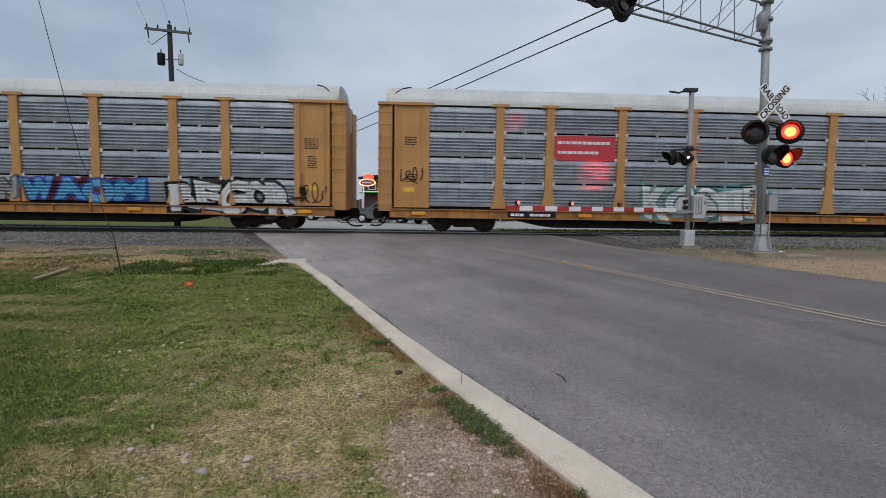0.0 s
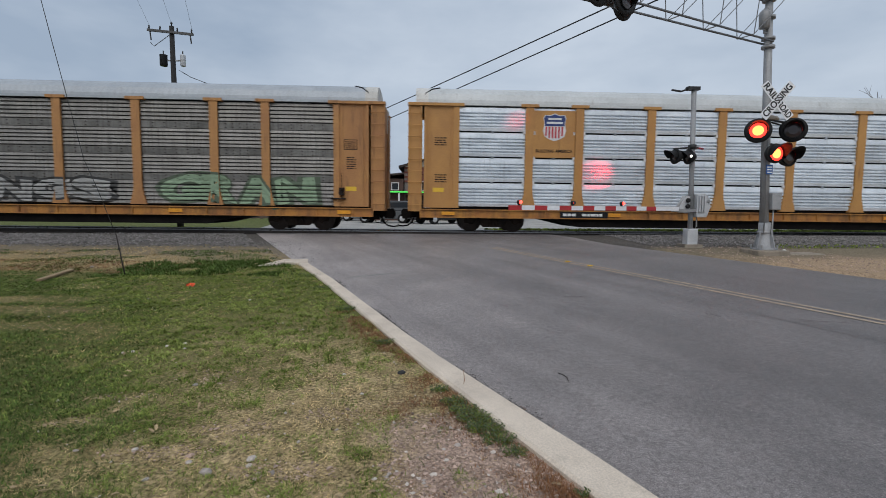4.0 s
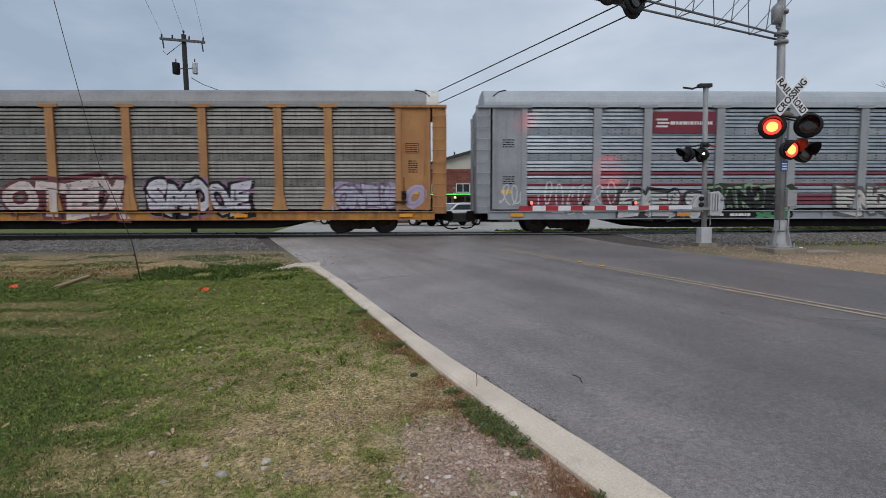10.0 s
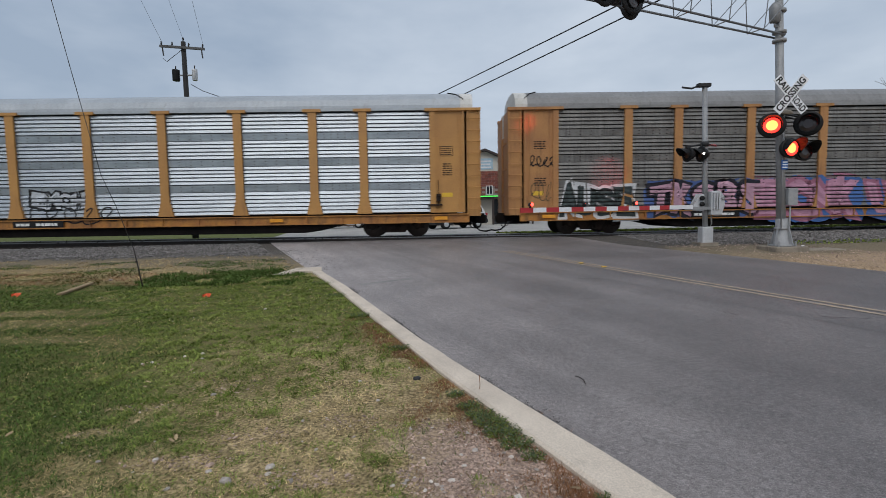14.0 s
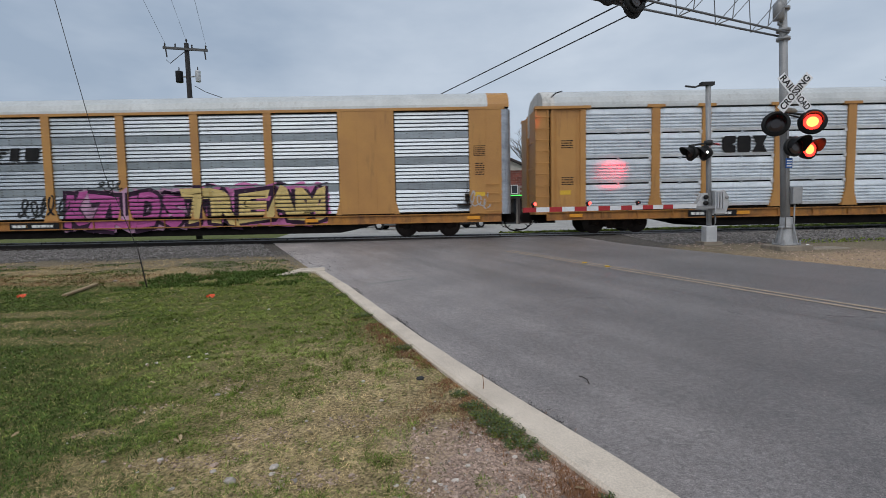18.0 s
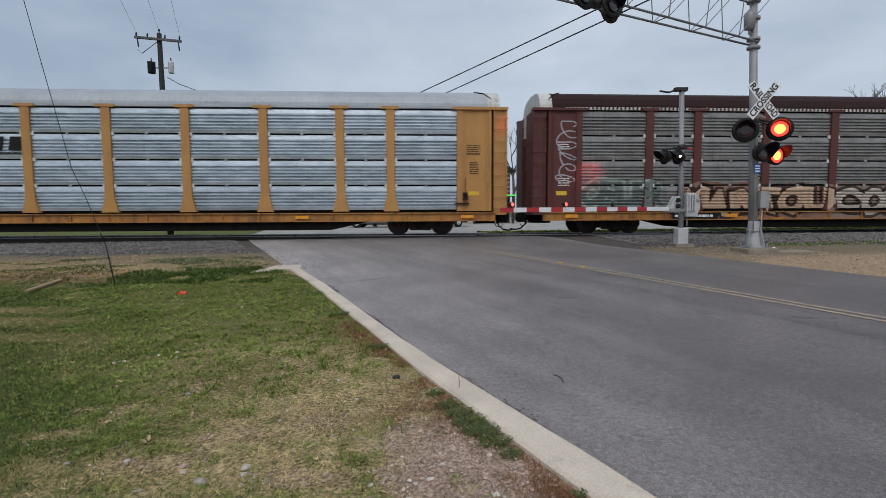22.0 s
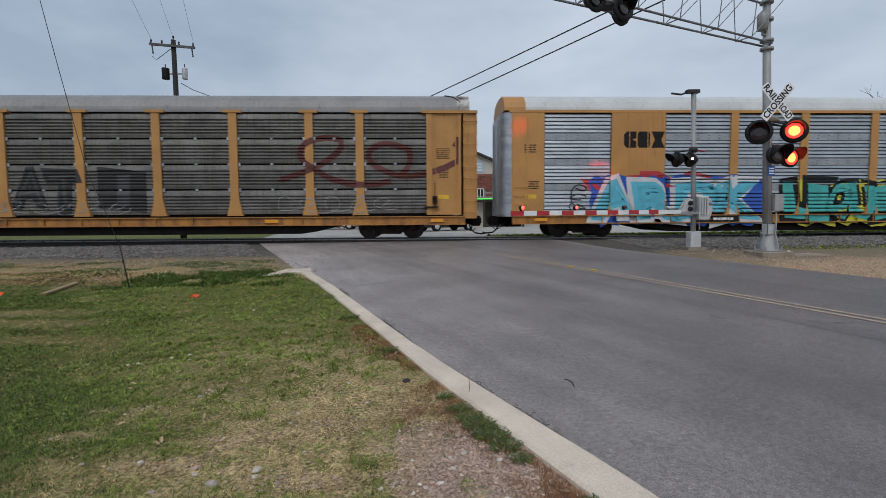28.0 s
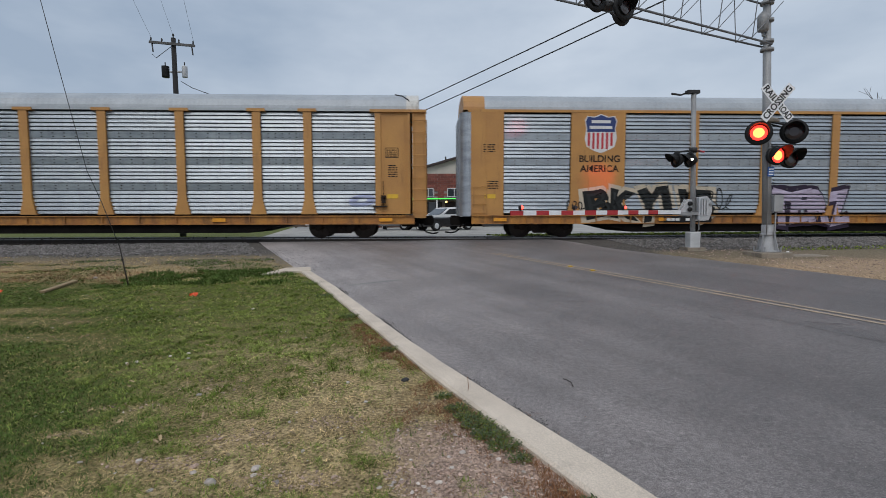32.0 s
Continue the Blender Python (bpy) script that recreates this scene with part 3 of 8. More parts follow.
def paint_breaks(style):
    """Heights at which paint on the side bends or stops, and the slots that it leaves bare."""
    cuts, slots = [], [(0.90, PANEL_Z0 + 0.004)]
    for r in range(ROWS):
        prof = row_profile(style, r)
        cuts += [z for k, (z, y) in enumerate(prof) if y < 0.076 and (style != "cont" or y < 0.01 or abs(y - 0.034) < 1e-6)]
        for (za, ya), (zb, yb) in zip(prof, prof[1:]):
            if min(ya, yb) > 0.08:
                slots.append((za - 0.012 if style == "cont" else za - 0.006, zb + 0.012 if style == "cont" else zb + 0.003))
    cuts += [v for q in slots for v in q]
    return sorted({round(c, 4) for c in cuts}), slots


def panel_mesh(width, style, r):
    def build(bm):
        z0 = row_heights(style)[r]
        prof = [(y, z - z0) for z, y in row_profile(style, r)]
        ring = [[bm.verts.new((x, y, z)) for y, z in prof] for x in (0.0, width)]
        for i in range(len(prof) - 1):
            if min(prof[i][0], prof[i + 1][0]) < 0.08:
                bm.faces.new((ring[0][i], ring[1][i], ring[1][i + 1], ring[0][i + 1]))
        lo, hi = prof[0][1], prof[-1][1]
        # the pressed sheet is folded back at both ends
        for x in (0.0, width):
            bm.faces.new([bm.verts.new(p) for p in ((x, 0.0, lo), (x, 0.13, lo), (x, 0.13, hi), (x, 0.0, hi))])
    return shared(("panel", round(width, 2), style, r if style == "cont" else 0), build)


def post_mesh(kind):
    def build(bm):
        w, h = 0.155, PANEL_Z1 + 0.1
        if kind == "flat":
            prism(bm, ((-w, PANEL_Z0 + 0.4), (-0.29, PANEL_Z0 - 0.06), (0.29, PANEL_Z0 - 0.06), (w, PANEL_Z0 + 0.4), (w, h), (-w, h)), -POST_OUT + 0.03, -HALF + 0.1)
            return
        prism(bm, ((-w, 1.75), (-0.17, 1.5), (-0.30, 0.95), (0.30, 0.95), (0.17, 1.5), (w, 1.75), (w, h), (-w, h)), -POST_OUT, -HALF + 0.1)
        prism(bm, ((-0.34, h - 0.09), (0.34, h - 0.09), (0.34, h + 0.015), (-0.34, h + 0.015)), -POST_OUT - 0.03, -HALF + 0.1)
    return shared(("post", kind), build)


def roof_mesh(x0, x1, ribs=True):
    def build(bm):
        sec = [(-HALF - 0.02, 4.92), (-HALF - 0.01, 5.04), (-HALF + 0.08, 5.27), (-HALF + 0.28, 5.46), (-HALF + 0.65, 5.60), (0, 5.66), (HALF - 0.65, 5.60), (HALF - 0.28, 5.46), (HALF - 0.08, 5.27), (HALF + 0.01, 5.04), (HALF + 0.02, 4.92)]
        n = int((x1 - x0) / 0.11) if ribs else 1
        rings = []
        for i in range(n + 1):
            x = x0 + (x1 - x0) * i / n
            lift = 0.005 if ribs and i % 2 else 0.0
            rings.append([bm.verts.new((x, y * (1 + lift * 0.6), z + lift)) for y, z in sec])
        for a, b in zip(rings, rings[1:]):
            for i in range(len(sec) - 1):
                bm.faces.new((a[i], b[i], b[i + 1], a[i + 1]))
        bm.faces.new(rings[0])
        bm.faces.new(rings[-1][::-1])
    return shared(("roof", round(x0, 2), round(x1, 2), ribs), build)


def ladder_mesh():
    def build(bm):
        for x in (0.03, 0.49):
            box(bm, x - 0.03, x + 0.03, -POST_OUT + 0.0, -POST_OUT + 0.06, 0.85, 4.80)
        for i in range(9):
            z = 1.05 + i * 0.43
            tube(bm, ((-0.01, -POST_OUT + 0.03, z), (-0.01, -POST_OUT - 0.06, z), (0.53, -POST_OUT - 0.06, z), (0.53, -POST_OUT + 0.03, z)), 0.014, 5)
    return shared(("ladder",), build)


def sill_mesh():
    def build(bm):
        box(bm, 0.45, CAR_LEN - 0.45, -HALF - 0.03, -HALF + 0.12, 0.56, 0.90)
        box(bm, 0.45, CAR_LEN - 0.45, -HALF - 0.10, -HALF - 0.03, 0.86, 0.90)
        box(bm, 0.45, CAR_LEN - 0.45, -HALF - 0.10, -HALF - 0.03, 0.56, 0.60)
        for i in range(19):
            x = 1.2 + i * 1.37
            box(bm, x, x + 0.03, -HALF - 0.09, -HALF - 0.03, 0.60, 0.86)
    return shared(("side_sill",), build)


def wheelset_mesh():
    def build(bm):
        for s in (-1, 1):
            lathe(bm, (0, s * 0.70, 0), (0, s, 0), ((0.0, 0.455), (0.03, 0.45), (0.032, 0.39), (0.06, 0.37), (0.06, 0.18), (0.10, 0.14), (0.13, 0.14)), 24)
            for k in range(3):
                a = k * math.tau / 3
                rod(bm, (0.25 * math.cos(a), s * 0.765, 0.25 * math.sin(a)), (0.25 * math.cos(a), s * 0.79, 0.25 * math.sin(a)), 0.035, 8)
        rod(bm, (0, -1.0, 0), (0, 1.0, 0), 0.085, 10)
    return shared(("wheelset",), build)


def side_frame_mesh():
    def build(bm):
        for s in (-1, 1):
            y0, y1 = s * 0.98, s * 1.10
            prism(bm, ((-1.15, 0.36), (-1.15, 0.62), (-0.45, 0.72), (0.45, 0.72), (1.15, 0.62), (1.15, 0.36), (0.9, 0.36), (0.62, 0.50), (0.40, 0.20), (-0.40, 0.20), (-0.62, 0.50), (-0.9, 0.36)), min(y0, y1), max(y0, y1))
            for dx in (-0.15, 0, 0.15):
                rod(bm, (dx, s * 1.08, 0.26), (dx, s * 1.08, 0.5), 0.06, 8)
            for dx in (-0.87, 0.87):
                lathe(bm, (dx, s * 1.05, 0.455), (0, s, 0), ((0, 0.15), (0.1, 0.15), (0.13, 0.08)), 14)
            box(bm, -0.3, 0.3, min(y0, y1), max(y0, y1) + 0.02, 0.5, 0.6)
        box(bm, -0.2, 0.2, -1.0, 1.0, 0.42, 0.62)
    return shared(("side_frames",), build)


def coupler_mesh():
    def build(bm):
        box(bm, -0.95, 0.25, -0.13, 0.13, 0.55, 0.85)
        prism(bm, ((-0.1, 0.5), (0.25, 0.48), (0.32, 0.6), (0.32, 0.78), (0.25, 0.9), (-0.1, 0.88)), -0.2, 0.2)
        box(bm, -1.0, -0.3, -0.5, 0.5, 0.45, 0.6)
        tube(bm, ((-0.2, -0.35, 0.55), (-0.12, -0.42, 0.34), (0.05, -0.42, 0.2), (0.28, -0.4, 0.16), (0.5, -0.38, 0.2)), 0.035, 6)
        tube(bm, ((-0.45, -1.2, 0.5), (-0.35, -1.2, 0.35), (-0.1, -0.8, 0.3), (0.05, -0.4, 0.4)), 0.018, 5)
    return shared(("coupler",), build)


def brake_gear_mesh():
    def build(bm):
        box(bm, -0.07, 0.11, -POST_OUT - 0.12, -HALF, 1.38, 1.66)
        rod(bm, (0.02, -POST_OUT - 0.05, 1.25), (0.02, -POST_OUT - 0.05, 2.2), 0.012, 6)
        lathe(bm, (0.05, -POST_OUT - 0.14, 1.6), (0, -1, 0), ((0, 0.06), (0.05, 0.05), (0.1, 0.03)), 10)
        box(bm, -0.38, 0.16, -POST_OUT - 0.09, -HALF, 1.22, 1.27)
    return shared(("brake_gear",), build)


def bars_mesh(key, bars, y=-0.006):
    """Thin plates (x0, x1, z0, z1) that stand for lettering which cannot be read."""
    def build(bm):
        for x0, x1, z0, z1 in bars:
            box(bm, x0, x1, y, 0.0, z0, z1)
    return shared(("bars", key), build)


def stencil(width, height, lines, rng):
    out = []
    step = height / lines
    for i in range(lines):
        x = 0.0
        while x < width - 0.03:
            w = min(width - x, rng.uniform(0.05, 0.22))
            out.append((x, x + w, i * step + step * 0.25, i * step + step * 0.7))
            x += w + 0.03
    return out


RNG = random.Random(7)
DATA_BOX = [(0, 0.5, 0, 0.02), (0, 0.5, 0.36, 0.38), (0, 0.02, 0.02, 0.36), (0.48, 0.5, 0.02, 0.36)] + [(a + 0.05, min(b + 0.05, 0.45), c + 0.03, d + 0.03) for a, b, c, d in stencil(0.38, 0.3, 4, RNG)]
LINES_1 = stencil(0.45, 0.35, 4, RNG)
LINES_2 = stencil(0.35, 0.5, 6, RNG)
CAR_NUMBER = stencil(0.5, 0.22, 1, RNG) + [(a + 0.75, b + 0.75, c, d) for a, b, c, d in stencil(0.85, 0.22, 1, RNG)]


def surface_y(x, kind):
    """How far out the side's skin stands at x."""
    if kind == "A":
        if x < 1.93 or x > 25.17:
            return -HALF - 0.012
        if any(abs(x - p) < 0.158 for p in POSTS_A):
            return -POST_OUT
        return -HALF
    return -HALF if any(a <= x <= b for a, b in BAYS_B) else -HALF - 0.04


def side_cuts(kind):
    if kind == "A":
        return sorted([1.93, 25.17] + [p + s * 0.158 for p in POSTS_A for s in (-1, 1)])
    return sorted([v for b in BAYS_B for v in b])


def on_side(bm, kind, style, lift):
    """Lays a flat drawing in x and z on the ribbed side: cut at posts and grooves, nothing in the grooves."""
    for x in side_cuts(kind):
        geom = bm.verts[:] + bm.edges[:] + bm.faces[:]
        cut = bmesh.ops.bisect_plane(bm, geom=geom, plane_co=(x, 0, 0), plane_no=(1, 0, 0))
        edges = [g for g in cut["geom_cut"] if isinstance(g, bmesh.types.BMEdge)]
        if edges:
            bmesh.ops.split_edges(bm, edges=edges)
    lo = min((v.co.z for v in bm.verts), default=0)
    hi = max((v.co.z for v in bm.verts), default=0)
    cuts, slots = paint_breaks(style)
    for z in cuts:
        if lo < z < hi:
            geom = bm.verts[:] + bm.edges[:] + bm.faces[:]
            bmesh.ops.bisect_plane(bm, geom=geom, plane_co=(0, 0, z), plane_no=(0, 0, 1))
    drop = []
    for f in bm.faces:
        c = f.calc_center_median()
        if c.z > 0.90 and abs(surface_y(c.x, kind) + HALF) < 1e-6 and any(a < c.z < b for a, b in slots):
            drop.append(f)
    if drop:
        bmesh.ops.delete(bm, geom=drop, context="FACES")
    edge = [e for e in bm.edges if any(abs(v.co.z - 0.90) < 1e-4 for v in e.verts) and len(e.link_faces) == 2 and abs(e.verts[0].co.z - e.verts[1].co.z) < 1e-4]
    if edge:
        bmesh.ops.split_edges(bm, edges=edge)
    section = [p for r in range(ROWS) for p in row_profile(style, r)]
    heights, insets = [p[0] for p in section], [p[1] for p in section]
    for f in bm.faces:
        c = f.calc_center_median()
        y = -HALF - 0.03 if c.z < 0.90 else surface_y(c.x, kind)
        panel = c.z > 0.90 and abs(y + HALF) < 1e-6
        for v in f.verts:
            v.co.y = y - lift + (min(0.075, float(np.interp(v.co.z, heights, insets))) if panel else 0.0)


def letters(word, x, z, w, h, grow, seed, wobble=0.06, shear=0.0, only=None):
    """Letters of a painted word as one flat bmesh, fattened by grow, each set a little askew."""
    rng = random.Random(seed)
    bm = bmesh.new()
    step = w / max(1, len(word))
    for i, ch in enumerate(word):
        wide, tall, a, hop = rng.uniform(1.1, 1.3), rng.uniform(0.85, 1.05), rng.uniform(-wobble, wobble), rng.uniform(-0.05, 0.05)
        if only is not None and i != only:
            continue
        curve = bpy.data.curves.new("word", "FONT")
        curve.body, curve.size, curve.offset, curve.resolution_u = ch, 1.0, grow, 3
        ob = bpy.data.objects.new("word", curve)
        me = bpy.data.meshes.new_from_object(ob)
        bpy.data.objects.remove(ob)
        bpy.data.curves.remove(curve)
        if not me.vertices:
            continue
        co = np.empty(len(me.vertices) * 3)
        me.vertices.foreach_get("co", co)
        co = co.reshape(-1, 3)
        lo, hi = co.min(0), co.max(0)
        sx = step * wide / max(0.2, hi[0] - lo[0] - 2 * grow + 0.22)
        sz = h * tall / max(0.2, hi[1] - lo[1] - 2 * grow + 0.22)
        cx, cz = x + (i + 0.5) * step, z + h / 2 + hop * h
        for v in me.vertices:
            px, pz = (v.co.x - (lo[0] + hi[0]) / 2) * sx, (v.co.y - (lo[1] + hi[1]) / 2) * sz
            px += shear * pz + 0.06 * h * math.sin(pz / h * 5.0 + i * 1.7 + seed)
            pz += 0.06 * h * math.sin((i + px / step) * 2.6 + seed * 1.3) + 0.03 * h * math.sin(px / step * 7.0 + i)
            v.co = (cx + px * math.cos(a) - pz * math.sin(a), 0, cz + px * math.sin(a) + pz * math.cos(a))
        bm.from_mesh(me)
        bpy.data.meshes.remove(me)
    return bm


def blob(bm, x, z, rx, rz, seed, spikes=0.15, n=22):
    rng = random.Random(seed)
    pts = []
    for i in range(n):
        a = i * math.tau / n
        r = 1 + rng.uniform(-spikes, spikes)
        pts.append(bm.verts.new((x + rx * r * max(-0.92, min(0.92, 1.25 * math.cos(a))), 0, z + rz * r * max(-0.9, min(0.9, 1.25 * math.sin(a))))))
    bm.faces.new(pts)


PAINTS = {}


def paint(c, rough=0.5):
    key = tuple(round(v, 3) for v in c)
    if key not in PAINTS:
        PAINTS[key] = mat("spray_paint", c, tuple(v * 0.8 for v in c), 1.7, rough + 0.12, 0, 0.03, 40, 0.12, spec=0.25, dirt=(tuple(v * 0.45 + 0.02 for v in c), 0.12))
    return PAINTS[key]


def graffito(car, kind, style, word, x, z, w, h, fill, line, back=None, seed=1, label="", shear=0.0, up=0.0):
    """A painted word: a back cloud, then letter by letter a dark outline, a fill and a lighter streak, each a coat on the side."""
    def coat(name, bm, color, lift, parent, text=""):
        on_side(bm, kind, style, lift + up)
        me = finish(bm, "graffiti")
        return put(name, me, paint(color), parent, text) if me.polygons else None
    if back:
        bm = bmesh.new()
        n = max(2, int(w / 0.9))
        for i in range(n):
            blob(bm, x + w * (i + 0.5) / n, z + h * 0.5, w / n * 0.68, h * 0.6, seed * 31 + i, 0.14)
        coat("graffiti_cloud", bm, back, 0.004, car, "sprayed colour cloud behind the letters")
    tone = 0.88 if max(fill) > 0.15 else 1.9
    for i in range(len(word)):
        first = None
        coats = [(0.07 if line else 0.09, fill, 0.012), (-0.012, tuple(v * tone for v in fill), 0.015)]
        if line:
            coats.insert(0, (0.165, line, 0.008))
        for grow, color, lift in coats:
            made = coat("letter_fill" if first else "graffiti_letter", letters(word, x, z, w, h, grow, seed, shear=shear, only=i), color, lift, first or car, "" if first else label)
            first = first or made


def polygon_plate(name, outline, x, z, y, material, car, label=""):
    bm = bmesh.new()
    prism(bm, [(x + a, z + b) for a, b in outline], y - 0.006, y)
    return part(name, bm, material, car, label)


# outline shapes for emblems, in units of their height
SHIELD = ((-0.36, 0.42), (-0.42, 0.30), (-0.38, 0.10), (-0.42, -0.15), (-0.36, -0.36), (-0.18, -0.46), (0, -0.52), (0.18, -0.46), (0.36, -0.36), (0.42, -0.15), (0.38, 0.10), (0.42, 0.30), (0.36, 0.42), (0.18, 0.40), (0, 0.47), (-0.18, 0.40))
OCTAGON = tuple((0.5 * x, 0.5 * z) for x, z in ((-1, -0.45), (-0.55, -1), (0.55, -1), (1, -0.45), (1, 0.45), (0.55, 1), (-0.55, 1), (-1, 0.45)))
EMBLEM_RED = mat("emblem_red", (0.48, 0.03, 0.045), (0.40, 0.03, 0.04), 2, 0.5, 0, 0.02, 40, 0.08)
EMBLEM_BLUE = mat("emblem_blue", (0.015, 0.035, 0.16), (0.02, 0.04, 0.13), 2, 0.5, 0, 0.02, 40, 0.08)
EMBLEM_WHITE = mat("emblem_white", (0.66, 0.66, 0.66), (0.55, 0.55, 0.55), 2, 0.55, 0, 0.02, 40, 0.08)
EMBLEM_PINK = mat("faded_red", (0.34, 0.10, 0.10), (0.26, 0.10, 0.10), 2, 0.6, 0, 0.02, 40, 0.1)


def plate_bars(car, name, bars, x, z, y, material, label=""):
    bm = bmesh.new()
    for x0, x1, z0, z1 in bars:
        box(bm, x + x0, x + x1, y - 0.007, y, z + z0, z + z1)
    return part(name, bm, material, car, label)


def shield_emblem(car, x, z, h, y, faded=False):
    polygon_plate("emblem", [(a * h * 1.06, b * h * 1.06) for a, b in SHIELD], x, z, y, EMBLEM_WHITE, car, "shield emblem with white rim")
    top = [(-0.385 * h, 0.02 * h), (0.385 * h, 0.02 * h)] + [(0.38 * h, 0.10 * h), (0.42 * h, 0.30 * h), (0.36 * h, 0.42 * h), (0.18 * h, 0.40 * h), (0, 0.47 * h), (-0.18 * h, 0.40 * h), (-0.36 * h, 0.42 * h), (-0.42 * h, 0.30 * h), (-0.38 * h, 0.10 * h)]
    polygon_plate("emblem_field", top, x, z, y - 0.006, EMBLEM_WHITE if faded else EMBLEM_BLUE, car, "washed-out upper field" if faded else "dark blue upper field")
    stripes = []
    for i in range(6):
        a = -0.36 + i * 0.125
        stripes.append((a * h, (a + 0.062) * h, (-0.36 if i in (0, 5) else -0.44) * h, 0.0))
    plate_bars(car, "emblem_stripes", stripes, x, z, y - 0.006, EMBLEM_PINK if faded else EMBLEM_RED)
    if not faded:
        plate_bars(car, "emblem_bars", [(-0.26 * h, 0.26 * h, 0.25 * h, 0.33 * h), (-0.31 * h, 0.31 * h, 0.10 * h, 0.18 * h)], x, z, y - 0.012, EMBLEM_WHITE)


def words(car, text, x, z, size, y, material, label=""):
    curve = bpy.data.curves.new("text", "FONT")
    curve.body, curve.size, curve.offset, curve.align_x, curve.extrude = text, size, size * 0.02, "CENTER", 0.003
    ob = bpy.data.objects.new("text", curve)
    me = bpy.data.meshes.new_from_object(ob)
    bpy.data.objects.remove(ob)
    bpy.data.curves.remove(curve)
    me.transform(Matrix.Translation((x, y - 0.004, z)) @ Matrix.Rotation(radians(90), 4, "X"))
    me.materials.clear()
    return put("lettering", me, material, car, label)


def build_car(spec):
    """One covered car carrier: x from its left end, y from its middle, z from the rail head."""
    kind, body, skin, roof, style = spec["kind"], spec["body"], spec["skin"], spec["roof"], spec["style"]
    car = thing("autorack_car", spec["label"], "rail car", "cars of the train")
    # frame
    for name, m in (("side_sill", Matrix.Identity(4)), ("side_sill", Matrix.Translation((CAR_LEN, 0, 0)) @ Matrix.Rotation(math.pi, 4, "Z"))):
        put(name, sill_mesh(), spec.get("sill", YELLOW_SILL), car, at=m)
    put("centre_sill", shared(("centre_sill",), lambda bm: prism(bm, ((2.0, 0.6), (5.4, 0.56), (6.8, 0.24), (20.3, 0.24), (21.7, 0.56), (25.1, 0.6), (25.1, 0.9), (2.0, 0.9)), -1.36, 1.36)), BLACK_STEEL, car)
    put("deck", shared(("deck",), lambda bm: box(bm, 0.3, CAR_LEN - 0.3, -HALF + 0.12, HALF - 0.12, 0.82, 0.93)), BLACK_STEEL, car)
    for x, flip in ((0.0, 180), (CAR_LEN, 0)):
        put("coupler", coupler_mesh(), BLACK_STEEL, car, at=pose(x, 0, 0, 0, 0, flip))
    bogies = []
    for x in (3.35, CAR_LEN - 3.35):
        bogie = put("bogie", side_frame_mesh(), TRUCK_STEEL, car, "cast steel bogie", at=(x, 0, 0))
        for dx in (-0.87, 0.87):
            bogies.append(put("wheelset", wheelset_mesh(), WHEEL_STEEL, bogie, at=(dx, 0, 0.455)))
    # roof
    if kind == "A":
        put("roof", roof_mesh(0.75, CAR_LEN - 0.75), roof, car, "ribbed metal roof")
        for x0, x1 in ((0.28, 0.75), (CAR_LEN - 0.75, CAR_LEN - 0.28)):
            put("roof_end", roof_mesh(x0, x1, False), spec.get("end_paint", WHITE_END) if spec.get("white_end", True) else roof, car, "white-painted roof end")
        for x, d in ((0.6, -1), (CAR_LEN - 0.6, 1)):
            put("roof_end_hoop", shared(("hoop", d), lambda bm: tube(bm, ((x, -HALF + 0.02, 4.92), (x - d * 0.05, -HALF + 0.09, 5.28), (x - d * 0.3, -HALF + 0.30, 5.49), (x - d * 0.6, -HALF + 0.68, 5.63)), 0.025, 5)), BLACK_STEEL, car)
    else:
        put("roof", roof_mesh(0.95, CAR_LEN - 0.95), roof, car, "ribbed metal roof")
        for x0, x1 in ((0.12, 0.95), (CAR_LEN - 0.95, CAR_LEN - 0.12)):
            put("roof_end", roof_mesh(x0, x1, False), body, car, "painted roof end")
    for s in (-1, 1):
        put("eave_rail", shared(("eave_rail", s, kind), lambda bm: box(bm, 0.3 if kind == "B" else 1.3, CAR_LEN - (0.3 if kind == "B" else 1.3), s * (HALF + 0.0) - 0.05, s * (HALF + 0.0) + 0.05, 4.84, 4.94)), body if kind == "B" else spec.get("eave", roof), car)
    if roof is ROOF_BROWN:
        tagged(put("roof_edge_teeth", shared(("teeth",), lambda bm: [box(bm, 1.35 + 0.16 * k, 1.42 + 0.16 * k, -HALF - 0.062, -HALF - 0.05, 4.845, 4.935) for k in range(152)]), ROOF_BROWN, car), "", "", "", "stuff")
    # added near-black box: the inside's shade as colour; no daylight shows between the panels
    put("lining", shared(("lining",), lambda bm: box(bm, 0.9, CAR_LEN - 0.9, -HALF + 0.14, HALF - 0.14, 0.93, 4.82)), INTERIOR_SHADE, car)
    # sides
    bays = BAYS_A if kind == "A" else BAYS_B
    posts = POSTS_A if kind == "A" else POSTS_B
    for i, (a, b) in enumerate(bays):
        for r in range(ROWS):
            m = skin
            if (i, r) in spec.get("odd", {}):
                m = spec["odd"][(i, r)]
            put("side_panel", panel_mesh(b - a, style, r), m, car, at=(a, -HALF, row_heights(style)[r]))
        put("far_side_panel", shared(("far", round(b - a, 2)), lambda bm: box(bm, 0, b - a, -0.04, 0, 0, PANEL_Z1 - PANEL_Z0)), skin, car, at=(a, HALF, PANEL_Z0))
    for x in posts:
        put("post", post_mesh("tee" if kind == "A" else "flat"), body, car, at=(x, 0, 0))
        put("post", post_mesh("tee" if kind == "A" else "flat"), body, car, at=pose(x, 0, 0, 0, 0, 180))
